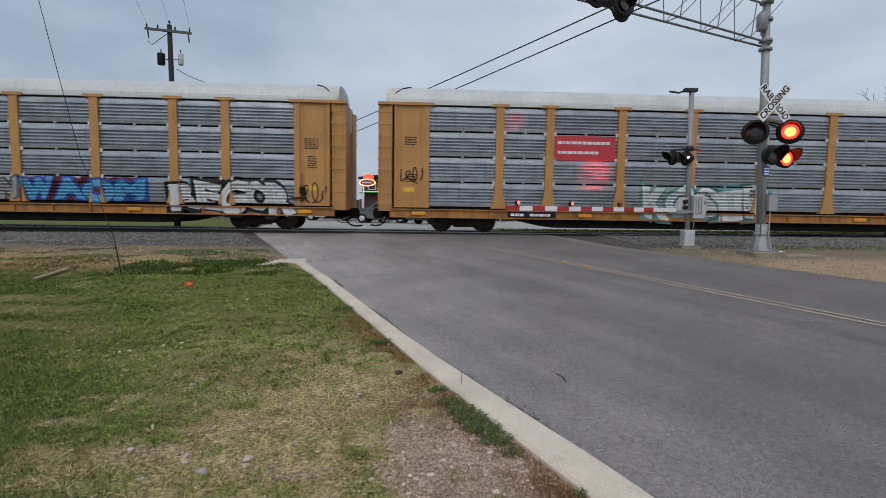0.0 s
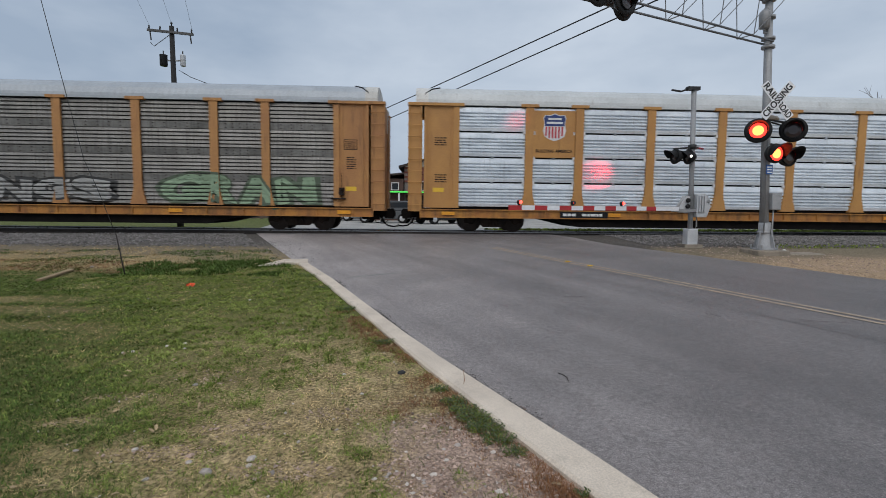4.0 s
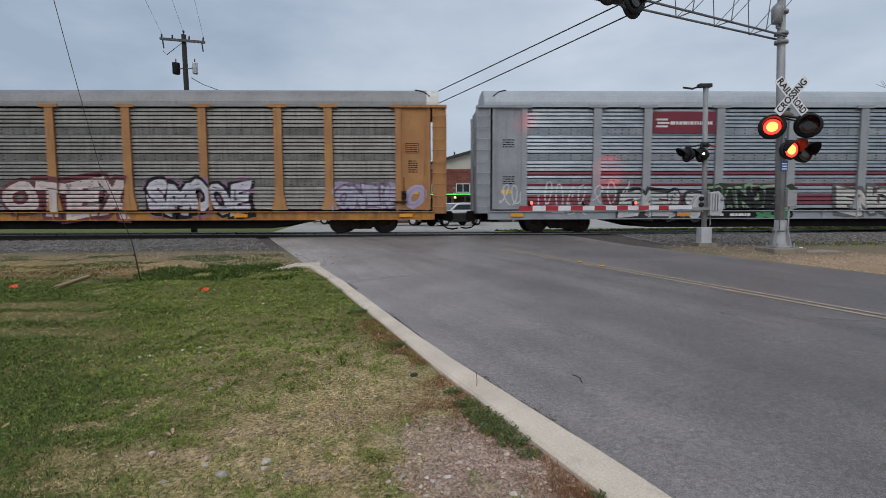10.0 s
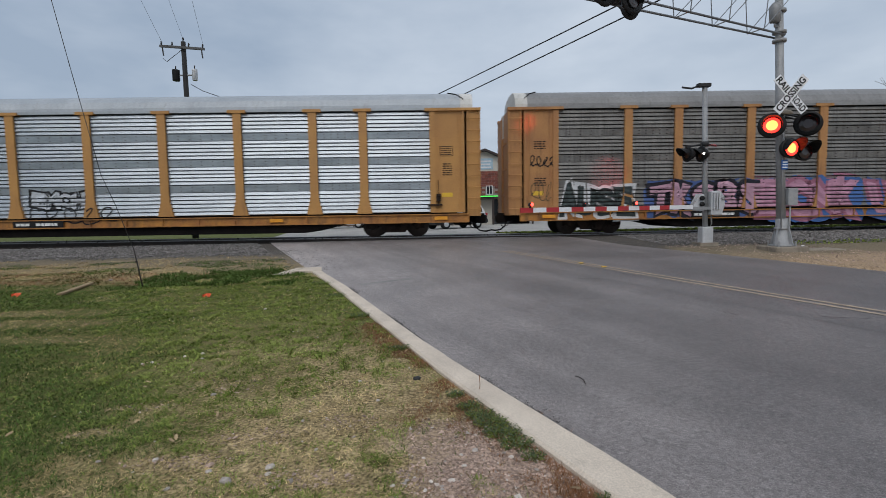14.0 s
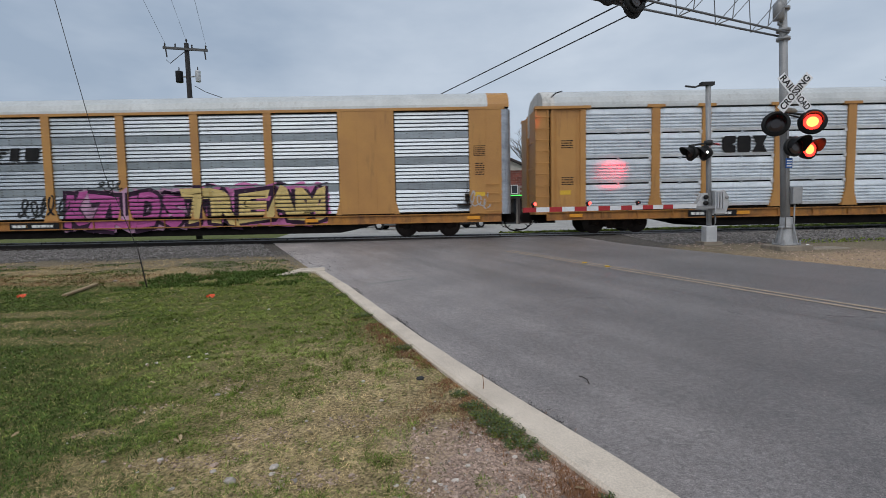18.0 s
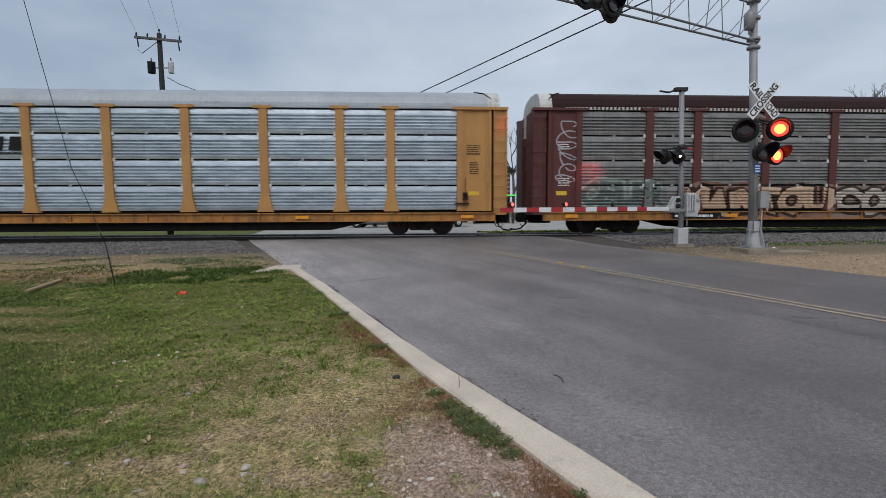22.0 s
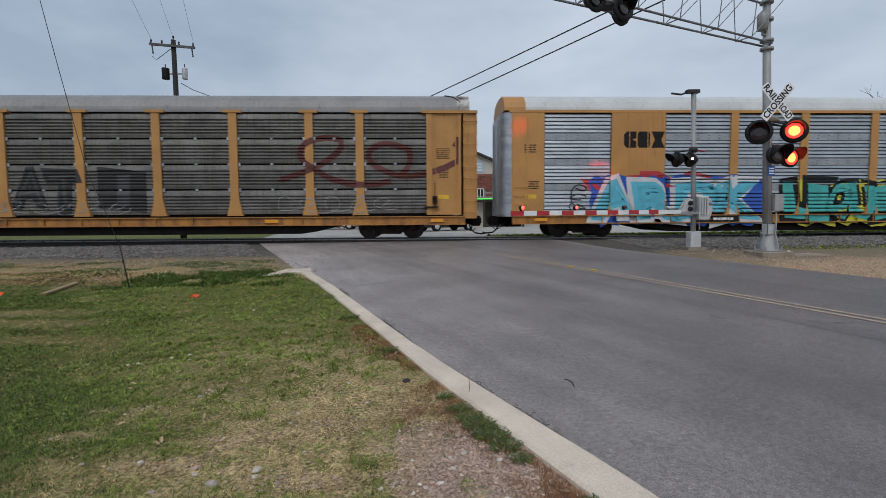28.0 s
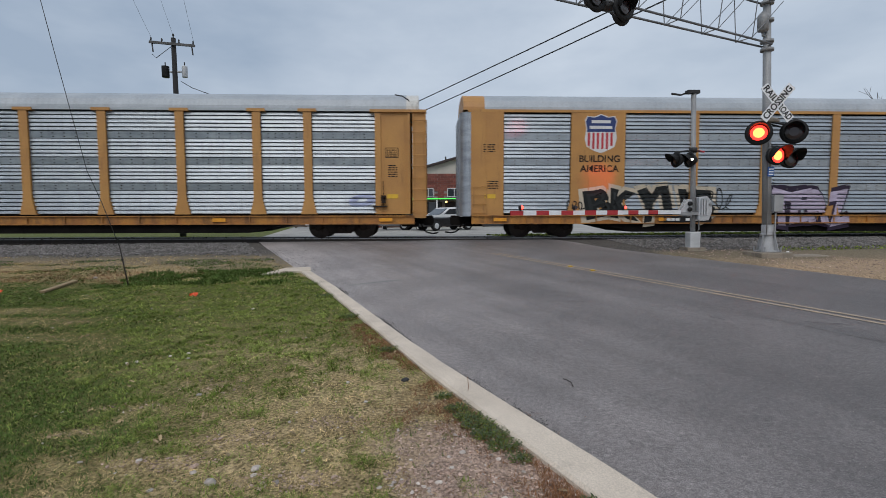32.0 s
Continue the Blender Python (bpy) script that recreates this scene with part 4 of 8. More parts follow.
    if style != "cont":
        def clips(bm):
            for x in posts:
                for r in range(1, ROWS):
                    for s in (-1, 1):
                        box(bm, x + s * 0.20 - 0.04, x + s * 0.20 + 0.04, -HALF - 0.03, -HALF + 0.02, PANEL_Z0 + r * 0.96 - 0.055, PANEL_Z0 + r * 0.96 + 0.075)
        def bolts(bm):
            for a, b in bays:
                for r in range(1, ROWS):
                    x = (a + b) / 2
                    box(bm, x - 0.045, x + 0.045, -HALF - 0.012, -HALF + 0.03, PANEL_Z0 + r * 0.96 - 0.02, PANEL_Z0 + r * 0.96 + 0.055)
        tagged(put("panel_bolts", shared(("bolts", kind), bolts), SILVER_DULL, car), "", "", "", "stuff")
        tagged(put("panel_clips", shared(("clips", kind), clips), EMBLEM_WHITE if skin is not SILVER_DIRTY else SILVER_DULL, car), "", "", "", "stuff")
    if style == "cont":
        def rivets(bm):
            for a, b in bays:
                for r in range(1, ROWS):
                    for k in range(1, 6):
                        for z, inset in ((0.07, 0.030), (0.20, 0.022)):
                            x = a + (b - a) * k / 6
                            z0 = row_heights("cont")[r] + z
                            box(bm, x - 0.022, x + 0.022, -HALF + inset - 0.014, -HALF + inset + 0.02, z0 - 0.016, z0 + 0.016)
        tagged(put("panel_rivets", shared(("rivets", kind), rivets), SILVER_DIRTY if skin is SILVER_FLUSH else TRUCK_STEEL, car), "", "", "", "stuff")
    # ends
    def end_a(bm):
        prism(bm, ((0.60, 0.95), (1.93, 0.95), (1.93, 4.80), (0.60, 4.80)), -HALF - 0.012, -HALF + 0.1)
        for x0, x1 in ((1.72, 1.94), (0.62, 0.70)):
            box(bm, x0, x1, -POST_OUT, -HALF, 0.95, 4.79)
        box(bm, 0.80, 0.84, -HALF - 0.05, -HALF, 1.1, 4.6)
        box(bm, 1.58, 1.60, -HALF - 0.03, -HALF, 1.0, 4.6)
    def end_beam(bm):
        box(bm, -0.02, 2.12, -POST_OUT - 0.05, -HALF + 0.2, 4.80, 4.90)
    def corner(bm):
        box(bm, 0.0, 0.52, -POST_OUT + 0.05, -HALF + 0.06, 0.80, 4.80)
        box(bm, 0.0, 0.06, -HALF + 0.0, -0.35, 0.80, 4.80)
    def end_door(bm):
        n = 8
        pts = [(-0.02 + 0.16 * math.cos(i / n * math.pi) ** 2 * 1.6, -1.36 + 2.72 * i / n) for i in range(n + 1)]
        ring = [[bm.verts.new((0.02 + p[0], p[1], z)) for p in pts] for z in (0.84, 4.84)]
        for i in range(n):
            bm.faces.new((ring[0][i], ring[0][i + 1], ring[1][i + 1], ring[1][i]))
        back = [[bm.verts.new((0.5, p[1], z)) for p in (pts[0], pts[-1])] for z in (0.84, 4.84)]
        bm.faces.new((back[0][0], back[0][1], back[1][1], back[1][0]))
        for k, e in ((0, 0), (1, -1)):
            bm.faces.new((ring[0][e], ring[1][e], back[1][k], back[0][k]))
        for z in (1.6, 2.6, 3.6):
            box(bm, -0.03, 0.02, -0.9, -0.1, z, z + 0.06)
        rod(bm, (-0.02, 0.0, 0.9), (-0.02, 0.0, 4.8), 0.03, 6)
    def end_cap(bm):
        n = 8
        pts = [(-0.04 + 0.16 * math.cos(i / n * math.pi) ** 2 * 1.6, -1.37 + 2.74 * i / n) for i in range(n + 1)]
        ring = [[bm.verts.new((0.02 + p[0], p[1], z)) for p in pts] for z in (3.92, 4.85)]
        for i in range(n):
            bm.faces.new((ring[0][i], ring[0][i + 1], ring[1][i + 1], ring[1][i]))
    def end_b(bm):
        prism(bm, ((0.42, 0.90), (1.68, 0.90), (1.68, 4.86), (0.42, 4.86)), -HALF - 0.04, -HALF + 0.1)
        for x in (0.46, 1.0):
            box(bm, x, x + 0.05, -HALF - 0.06, -HALF, 0.95, 4.70)
    def end_curve(bm):
        n = 6
        ring = []
        for z in (0.86, 4.86):
            ring.append([bm.verts.new((0.42 - 0.40 * math.sin(i / n * math.pi / 2), -HALF - 0.02 + 0.42 * (1 - math.cos(i / n * math.pi / 2)), z)) for i in range(n + 1)])
        for i in range(n):
            bm.faces.new((ring[0][i], ring[0][i + 1], ring[1][i + 1], ring[1][i]))
    def end_b_door(bm):
        box(bm, 0.02, 0.3, -HALF + 0.40, HALF - 0.40, 0.86, 4.86)
        rod(bm, (0.0, -0.6, 0.9), (0.0, -0.6, 4.7), 0.025, 6)
        rod(bm, (0.0, 0.6, 0.9), (0.0, 0.6, 4.7), 0.025, 6)
    def plate_b(bm, w):
        box(bm, 0, w, -HALF - 0.04, -HALF + 0.08, 0.95, 4.86)
        for x in (0.0, w):
            s = -1 if x == 0 else 1
            prism(bm, ((x, 1.5), (x - s * 0.05, 1.5), (x - s * 0.05, 0.92), (x + s * 0.16, 0.92)), -HALF - 0.06, -HALF - 0.03)
        for k in (0.33, 0.67):
            box(bm, w * k - 0.015, w * k + 0.015, -HALF - 0.05, -HALF - 0.03, 1.0, 4.7)
    def mirrored(me):
        key = ("mirror", me.name)
        if key not in SHARED:
            c = me.copy()
            c.transform(Matrix.Diagonal((-1, 1, 1, 1)))
            c.flip_normals()
            SHARED[key] = c
        return SHARED[key]
    if kind == "A":
        for label, builder, name, mtl in (("", end_a, "end_panel", body), ("", end_beam, "end_beam", body), ("", corner, "corner_post", body), ("", None, "ladder", body)):
            me = ladder_mesh() if builder is None else shared((name,), builder)
            put(name, me, mtl, car)
            put(name, mirrored(me), mtl, car, at=(CAR_LEN, 0, 0))
            put(name, me, mtl, car, at=pose(CAR_LEN, 0, 0, 0, 0, 180))
            put(name, mirrored(me), mtl, car, at=pose(0, 0, 0, 0, 0, 180))
        door = shared(("end_door",), end_door)
        put("end_door", door, body, car)
        put("end_door", door, body, car, at=pose(CAR_LEN, 0, 0, 0, 0, 180))
        if spec.get("white_end", True):
            cap = shared(("end_cap",), end_cap)
            put("end_door_top", cap, WHITE_END, car, "white-painted top of the end door")
            put("end_door_top", cap, WHITE_END, car, "white-painted top of the end door", at=pose(CAR_LEN, 0, 0, 0, 0, 180))
    else:
        steel = SILVER_DULL if spec.get("steel_end", True) else body
        for builder, name, mtl in ((end_b, "end_panel", body), (end_curve, "curved_end_door", steel)):
            me = shared((name + "_b",), builder)
            put(name, me, mtl, car)
            put(name, mirrored(me), mtl, car, at=(CAR_LEN, 0, 0))
            put(name, me, mtl, car, at=pose(CAR_LEN, 0, 0, 0, 0, 180))
            put(name, mirrored(me), mtl, car, at=pose(0, 0, 0, 0, 0, 180))
        door = shared(("end_door_b",), end_b_door)
        put("end_door", door, steel, car)
        put("end_door", door, steel, car, at=pose(CAR_LEN, 0, 0, 0, 0, 180))
        for a, b in PLATES_B:
            me = shared(("plate_b", round(b - a, 2)), lambda bm: plate_b(bm, b - a))
            put("plain_panel", me, body, car, at=(a, 0, 0))
            put("plain_panel", me, body, car, at=pose(b, 0, 0, 0, 0, 180))
        for x in (0.52, CAR_LEN - 1.02):
            put("ladder", shared(("short_ladder",), lambda bm: [tube(bm, ((0, -HALF - 0.04, z), (0, -HALF - 0.11, z), (0.48, -HALF - 0.11, z), (0.48, -HALF - 0.04, z)), 0.013, 5) for z in (0.98, 1.32, 1.66, 2.0)]), body, car, at=(x, 0, 0))
    put("brake_gear", brake_gear_mesh(), TRUCK_STEEL, car, at=(25.45 if kind == "A" else 25.3, 0, 0))
    # stencilled data that cannot be read, labels and reflectors
    ink = WHITE_PAINT if body is BROWN else BLACK_PAINT
    y = -HALF - (0.014 if kind == "A" else 0.042)
    for key, bars, x, z in (("data_box", DATA_BOX, 25.55 if kind == "A" else 25.6, 3.1), ("lines", LINES_2, 25.65, 2.35), ("lines_small", LINES_1, 1.0 if kind == "A" else 0.9, 3.3), ("lines_small", LINES_1, 1.02, 1.9)):
        tagged(put("stencil", bars_mesh(key, bars), ink, car, at=(x, y, z)), "", "", "", "stuff")
    for x in (0.95, 25.6):
        put("label_plate", bars_mesh("label", [(0, 0.42, 0, 0.16)]), LABEL_YELLOW, car, at=(x, y, 1.55))
    put("number_plate", bars_mesh("board", [(0, 1.9, 0, 0.24)]), BLACK_PAINT, car, at=(spec.get("number", 5.0), -HALF - 0.101, 0.61))
    tagged(put("number_bars", bars_mesh("number", CAR_NUMBER), WHITE_PAINT, car, at=(spec.get("number", 5.0) + 0.12, -HALF - 0.108, 0.62)), "", "", "", "stuff")
    for x in (1.3, 7.8, 19.0, 25.3):
        put("reflector", bars_mesh("reflector", [(0, 0.5, 0, 0.13)]), ORANGE_REFLECT, car, at=(x, -HALF - 0.101, 0.67))
    return car, bogies


def sign_board(car, x0, x1, z0, z1, material, y=-HALF - 0.03, label=""):
    bm = bmesh.new()
    box(bm, x0, x1, y, -HALF + 0.03, z0, z1)
    return part("sign_board", bm, material, car, label)


LIGHT = dict(kind="A", body=YELLOW, skin=SILVER, roof=ROOF_PALE, style="open")
GREY = dict(kind="A", body=YELLOW, skin=SILVER_DULL, roof=ROOF_PALE, style="slit")
DIRTY = dict(kind="A", body=YELLOW_DULL, skin=SILVER_DIRTY, roof=ROOF_DARK, style="cont")
FLUSH = dict(kind="B", body=YELLOW, skin=SILVER_FLUSH, roof=ROOF, style="cont")
L = "covered car carrier with "
LEFT_ENDS = (-2.27, -30.59, -58.78, -86.77, -115.06, -143.83, -172.1, -200.42, -228.59, -256.65, -284.28, -312.28, -340.38, -368.53, -396.94, -424.98, -453.0, -481.41)
SPECS = [
    dict(GREY, label=L + "yellow posts, grey panels and a red sign"),
    dict(GREY, label=L + "grey panels and a row of graffiti", number=5.6),
    dict(LIGHT, skin=SILVER_BRIGHT, label=L + "bright silver panels and clean yellow posts", number=5.9),
    dict(DIRTY, label=L + "sooty grey panels, yellow posts and a shield", roof=ROOF),
    dict(FLUSH, label=L + "flush yellow sides and red octagon emblems", skin=SILVER_MID, number=9.3),
    dict(kind="A", body=GREY_PAINT, skin=SILVER_MID, roof=ROOF, style="cont", sill=GREY_PAINT, white_end=False, label=L + "grey posts and maroon stripes along its side", number=9.0),
    dict(DIRTY, label=L + "sooty panels, a shield emblem and pale graffiti", number=6.4),
    dict(DIRTY, label=L + "sooty panels, yellow posts and long pink graffiti", number=7.1),
    dict(LIGHT, style="cont", skin=SILVER_FLUSH, label=L + "bright silver panels and one small black tag", roof=ROOF, number=9.3),
    dict(LIGHT, skin=SILVER_BRIGHT, label=L + "bright silver panels, slits and no graffiti", number=5.9),
    dict(FLUSH, label=L + "flush yellow sides and magenta and yellow graffiti", number=7.6, roof=ROOF_PALE),
    dict(kind="A", body=BROWN, skin=SILVER_GRIMY, roof=ROOF_BROWN, style="slit", sill=YELLOW_SILL, eave=WHITE_END, label=L + "red-brown posts and roof and weathered panels", number=5.6),
    dict(LIGHT, label=L + "bright silver panels with a small black emblem", number=5.7, roof=ROOF),
    dict(DIRTY, label=L + "sooty panels and long turquoise graffiti", number=6.3, roof=ROOF),
    dict(FLUSH, label=L + "flush yellow sides and blue and turquoise graffiti", number=7.5, roof=ROOF_PALE),
    dict(GREY, skin=SILVER_DIRTY, label=L + "dull panels, a faded shield and dark smears", number=5.9, roof=ROOF_DARK, end_paint=PEELED),
    dict(FLUSH, label=L + "flush yellow sides, a shield and black graffiti", number=8.0),
    dict(GREY, style="cont", skin=SILVER_MID, label=L + "clean grey panels and yellow posts", roof=ROOF),
]
CARS = [build_car(s) for s in SPECS]
# one car of a shorter make
CARS[10][0].scale = (0.987, 1, 1)



# ---- emblems, signs and graffiti on the cars ----
def on_car(i):
    s = SPECS[i]
    return CARS[i][0], s["kind"], s["style"]


def spray(i, word, x0, x1, z0, z1, fill, line=None, back=None, seed=1, shear=0.0, label="painted graffiti lettering", up=0.0):
    car, kind, style = on_car(i)
    graffito(car, kind, style, word, x0, z0, x1 - x0, z1 - z0, fill, line, back, seed, label, shear, up)


def scribble(i, x0, x1, z0, z1, color, seed, n=14, width=0.045):
    """A quick tag of looping strokes."""
    car, kind, style = on_car(i)
    rng = random.Random(seed)
    bm = bmesh.new()
    loops = max(2.0, n / 4.5)
    p, ph, tall = None, rng.uniform(0, 6.28), rng.uniform(0.5, 1.0)
    for k in range(n * 4):
        f = k / (n * 4 - 1)
        if k % 9 == 0:
            tall = rng.uniform(0.45, 1.0)
        a = math.tau * loops * f + ph
        along, across = min(1, max(0, f + 0.55 / loops * math.cos(a * 0.98))), tall * math.sin(a + 0.5 * math.sin(a * 0.37))
        if z1 - z0 > 1.3 * (x1 - x0):
            q = ((x0 + x1) / 2 + (x1 - x0) / 2 * across, z1 - (z1 - z0) * along)
        else:
            q = (x0 + (x1 - x0) * along, (z0 + z1) / 2 + (z1 - z0) / 2 * across)
        if p is None or (k % 23 == 0 and n > 9):
            p = q
            continue
        d = Vector((q[0] - p[0], 0, q[1] - p[1]))
        if d.length > 0.02:
            s = Vector((-d.z, 0, d.x)).normalized() * width * 0.5
            a, b = Vector((p[0], 0, p[1])), Vector((q[0], 0, q[1]))
            bm.faces.new([bm.verts.new(v) for v in (a - s, b - s, b + s, a + s)])
        p = q
    on_side(bm, kind, style, 0.028 if i == 5 else 0.014)
    me = finish(bm, "tag")
    if me.polygons:
        put("graffiti", me, paint(color), car, "scrawled tag")


WHITE, BLACK, PALE = (0.62, 0.63, 0.64), (0.012, 0.012, 0.014), (0.42, 0.42, 0.43)
TEAL, PINK, MAGENTA = (0.10, 0.34, 0.36), (0.50, 0.26, 0.36), (0.42, 0.06, 0.26)
BLUE, SKY, RED = (0.03, 0.08, 0.36), (0.10, 0.36, 0.58), (0.38, 0.03, 0.035)
ORANGE, GOLD, LILAC = (0.25, 0.06, 0.03), (0.62, 0.38, 0.05), (0.38, 0.34, 0.48)
MINT, SMOKE, BEIGE = (0.25, 0.42, 0.36), (0.10, 0.10, 0.105), (0.48, 0.37, 0.28)

# a red sign with two rows of white lettering on the first car
sign_board(CARS[0][0], 6.66, 9.16, 2.86, 3.80, EMBLEM_RED, label="red sign board")
plate_bars(CARS[0][0], "sign_bars", stencil(2.05, 0.24, 1, RNG), 6.9, 3.42, -HALF - 0.031, EMBLEM_WHITE)
plate_bars(CARS[0][0], "sign_bars", stencil(1.6, 0.24, 1, RNG), 6.9, 3.05, -HALF - 0.031, EMBLEM_WHITE)
spray(0, "KOSIP", 10.4, 15.5, 0.58, 2.0, (0.60, 0.65, 0.65), (0.13, 0.28, 0.28), None, 3)
scribble(0, 0.86, 1.68, 1.85, 2.5, BLACK, 4)
# second car
sign_board(CARS[1][0], 6.80, 9.20, 2.95, 3.86, EMBLEM_WHITE, label="white sign board")
plate_bars(CARS[1][0], "sign_bars", [(0.0, 0.05, 0, 0.6), (0.05, 0.2, 0, 0.05), (0.05, 0.2, 0.55, 0.6), (1.55, 1.6, 0, 0.6), (1.4, 1.55, 0, 0.05), (1.4, 1.55, 0.55, 0.6), (0.35, 0.6, 0.17, 0.43), (0.67, 0.92, 0.17, 0.43), (0.99, 1.24, 0.17, 0.43)], 7.2, 3.1, -HALF - 0.031, BLACK_PAINT)
spray(1, "EOSB", 2.05, 6.4, 0.95, 2.15, (0.52, 0.55, 0.58), BLACK, WHITE, 11)
spray(1, "SENON", 6.5, 12.1, 0.93, 2.15, ORANGE, (0.03, 0.012, 0.01), (0.30, 0.10, 0.06), 12)
spray(1, "OION", 12.4, 15.0, 1.0, 1.85, (0.30, 0.31, 0.32), SMOKE, None, 13)
spray(1, "WAOM", 15.2, 19.6, 0.95, 1.85, SKY, BLUE, (0.12, 0.02, 0.03), 14)
spray(1, "REGOR", 20.6, 25.1, 0.6, 1.92, WHITE, BLACK, None, 15)
scribble(1, 0.9, 1.6, 1.7, 2.8, BLACK, 16)
scribble(1, 25.3, 26.4, 1.0, 1.9, BLACK, 17)
scribble(1, 0.9, 1.6, 2.1, 2.5, BLACK, 18)


def yellow_board(i, x0=4.80, x1=6.42, z0=2.92, z1=4.70, faded=False, h=1.45, slogan=False, board=None):
    car = CARS[i][0]
    sign_board(car, x0, x1, z0, z1, board or SPECS[i]["body"], label="yellow plate behind the emblem")
    shield_emblem(car, (x0 + x1) / 2, 3.98 if not slogan else 4.1, h if not slogan else 1.0, -HALF - 0.031, faded)
    if slogan:
        words(car, "BUILDING AMERICA", (x0 + x1) / 2, 3.12, 0.16, -HALF - 0.032, BLACK_PAINT)


yellow_board(2, slogan=True)
yellow_board(3, h=1.5)
scribble(3, 1.98, 4.4, 1.2, 1.9, PALE, 21, 18)
spray(3, "DULL", 5.4, 9.4, 1.0, 2.0, (0.30, 0.30, 0.29), None, None, 22)
spray(3, "WENGS", 9.65, 16.9, 1.05, 1.95, (0.33, 0.33, 0.32), (0.05, 0.05, 0.05), None, 23)
spray(3, "GRAN", 18.8, 24.4, 1.0, 2.05, (0.26, 0.36, 0.24), (0.10, 0.13, 0.09), None, 24)
scribble(3, 3.7, 4.4, 1.3, 1.6, WHITE, 25)
# octagons
for x, z in ((5.40, 3.77), (21.42, 3.76)):
    car = CARS[4][0]
    polygon_plate("emblem", [(a * 1.62, b * 1.62) for a, b in OCTAGON], x, z, -HALF - 0.041, EMBLEM_WHITE, car, "octagon emblem with white rim")
    polygon_plate("emblem_field", [(a * 1.5, b * 1.5) for a, b in OCTAGON], x, z, -HALF - 0.047, EMBLEM_RED, car, "red field")
    plate_bars(car, "emblem_bars", [(-0.42, -0.20, 0.36, 0.60), (-0.34, -0.12, 0.06, 0.28), (-0.48, -0.26, -0.26, -0.04), (-0.36, -0.14, -0.58, -0.36), (-0.14, 0.40, 0.38, 0.50), (-0.06, 0.24, 0.08, 0.20), (-0.2, 0.48, -0.24, -0.12), (-0.08, 0.36, -0.56, -0.44)], x, z, -HALF - 0.053, EMBLEM_WHITE)
spray(4, "BEG", 1.75, 4.7, 0.55, 2.1, (0.52, 0.50, 0.46), BLACK, None, 31)
scribble(4, 4.7, 5.5, 1.1, 1.9, (0.10, 0.05, 0.03), 32)
scribble(4, 10.2, 11.15, 1.05, 1.6, BLACK, 33, 16, 0.07)
spray(4, "OVRA", 11.8, 16.6, 0.7, 2.1, (0.60, 0.62, 0.58), BLACK, (0.16, 0.30, 0.28), 34)
spray(4, "ELRZ", 16.4, 21.4, 0.65, 2.05, (0.56, 0.60, 0.57), BLACK, (0.16, 0.30, 0.28), 35)
spray(4, "VVV", 12.2, 20.4, 0.52, 1.0, (0.16, 0.36, 0.34), None, None, 36)
# maroon stripes and sign
car = CARS[5][0]
for a, b in BAYS_A:
    for z0, z1 in ((1.12, 1.52), (1.86, 2.13), (2.24, 2.40)):
        bm = bmesh.new()
        bm.faces.new([bm.verts.new(p) for p in ((a, 0, z0), (b, 0, z0), (b, 0, z1), (a, 0, z1))])
        on_side(bm, "A", "cont", 0.003)
        part("stripe", bm, MAROON_STRIPE, car, "maroon stripe")
sign_board(car, 6.78, 9.22, 3.86, 4.68, MAROON_STRIPE, label="maroon sign board")
plate_bars(car, "sign_bars", stencil(1.65, 0.26, 1, RNG), 7.45, 4.12, -HALF - 0.031, EMBLEM_WHITE)
plate_bars(car, "sign_bars", [(0, 0.45, 0, 0.07), (0.05, 0.5, 0.13, 0.2), (0, 0.45, 0.26, 0.33)], 6.9, 4.08, -HALF - 0.031, EMBLEM_WHITE)
scribble(5, 2.4, 4.3, 0.65, 2.05, WHITE, 41, 20)
scribble(5, 4.4, 6.0, 1.0, 2.1, WHITE, 42, 14)
spray(5, "EMERS", 5.5, 8.8, 0.6, 1.7, (0.55, 0.56, 0.56), (0.05, 0.05, 0.05), None, 43, up=0.012)
spray(5, "RANDER", 9.1, 12.4, 0.9, 1.85, (0.02, 0.02, 0.02), (0.25, 0.36, 0.25), (0.03, 0.05, 0.03), 44, up=0.012)
spray(5, "OOO", 9.2, 12.3, 0.52, 0.95, (0.09, 0.30, 0.14), BLACK, None, 45, up=0.012)
spray(5, "ENGLEO", 14.2, 18.3, 0.6, 1.8, (0.55, 0.53, 0.50), (0.12, 0.12, 0.12), None, 46, up=0.012)
spray(5, "TA", 19.1, 20.6, 0.55, 2.05, WHITE, BLACK, None, 47, up=0.012)
scribble(5, 0.9, 1.9, 1.1, 2.1, WHITE, 48)
# sixth and on
yellow_board(6, h=1.5)
spray(6, "BRECK", 2.1, 5.9, 0.75, 1.95, LILAC, (0.13, 0.10, 0.14), None, 51)
spray(6, "SAIL", 5.9, 8.6, 0.9, 2.05, (0.55, 0.57, 0.56), (0.03, 0.06, 0.06), (0.2, 0.33, 0.33), 52)
scribble(6, 9.3, 10.2, 0.8, 1.5, SKY, 53)
spray(6, "OTEX", 10.4, 15.0, 0.62, 2.15, (0.60, 0.50, 0.48), (0.16, 0.05, 0.06), None, 54)
spray(6, "SMOOE", 15.7, 19.6, 0.75, 2.1, (0.58, 0.56, 0.62), BLACK, (0.30, 0.16, 0.28), 55)
spray(6, "ONIR", 22.9, 25.1, 0.95, 1.95, (0.42, 0.40, 0.50), (0.22, 0.16, 0.22), (0.36, 0.33, 0.44), 56)
spray(6, "O", 25.5, 26.3, 1.0, 2.0, (0.40, 0.34, 0.46), None, None, 57)
scribble(6, 0.95, 1.5, 2.5, 3.2, BLACK, 58)
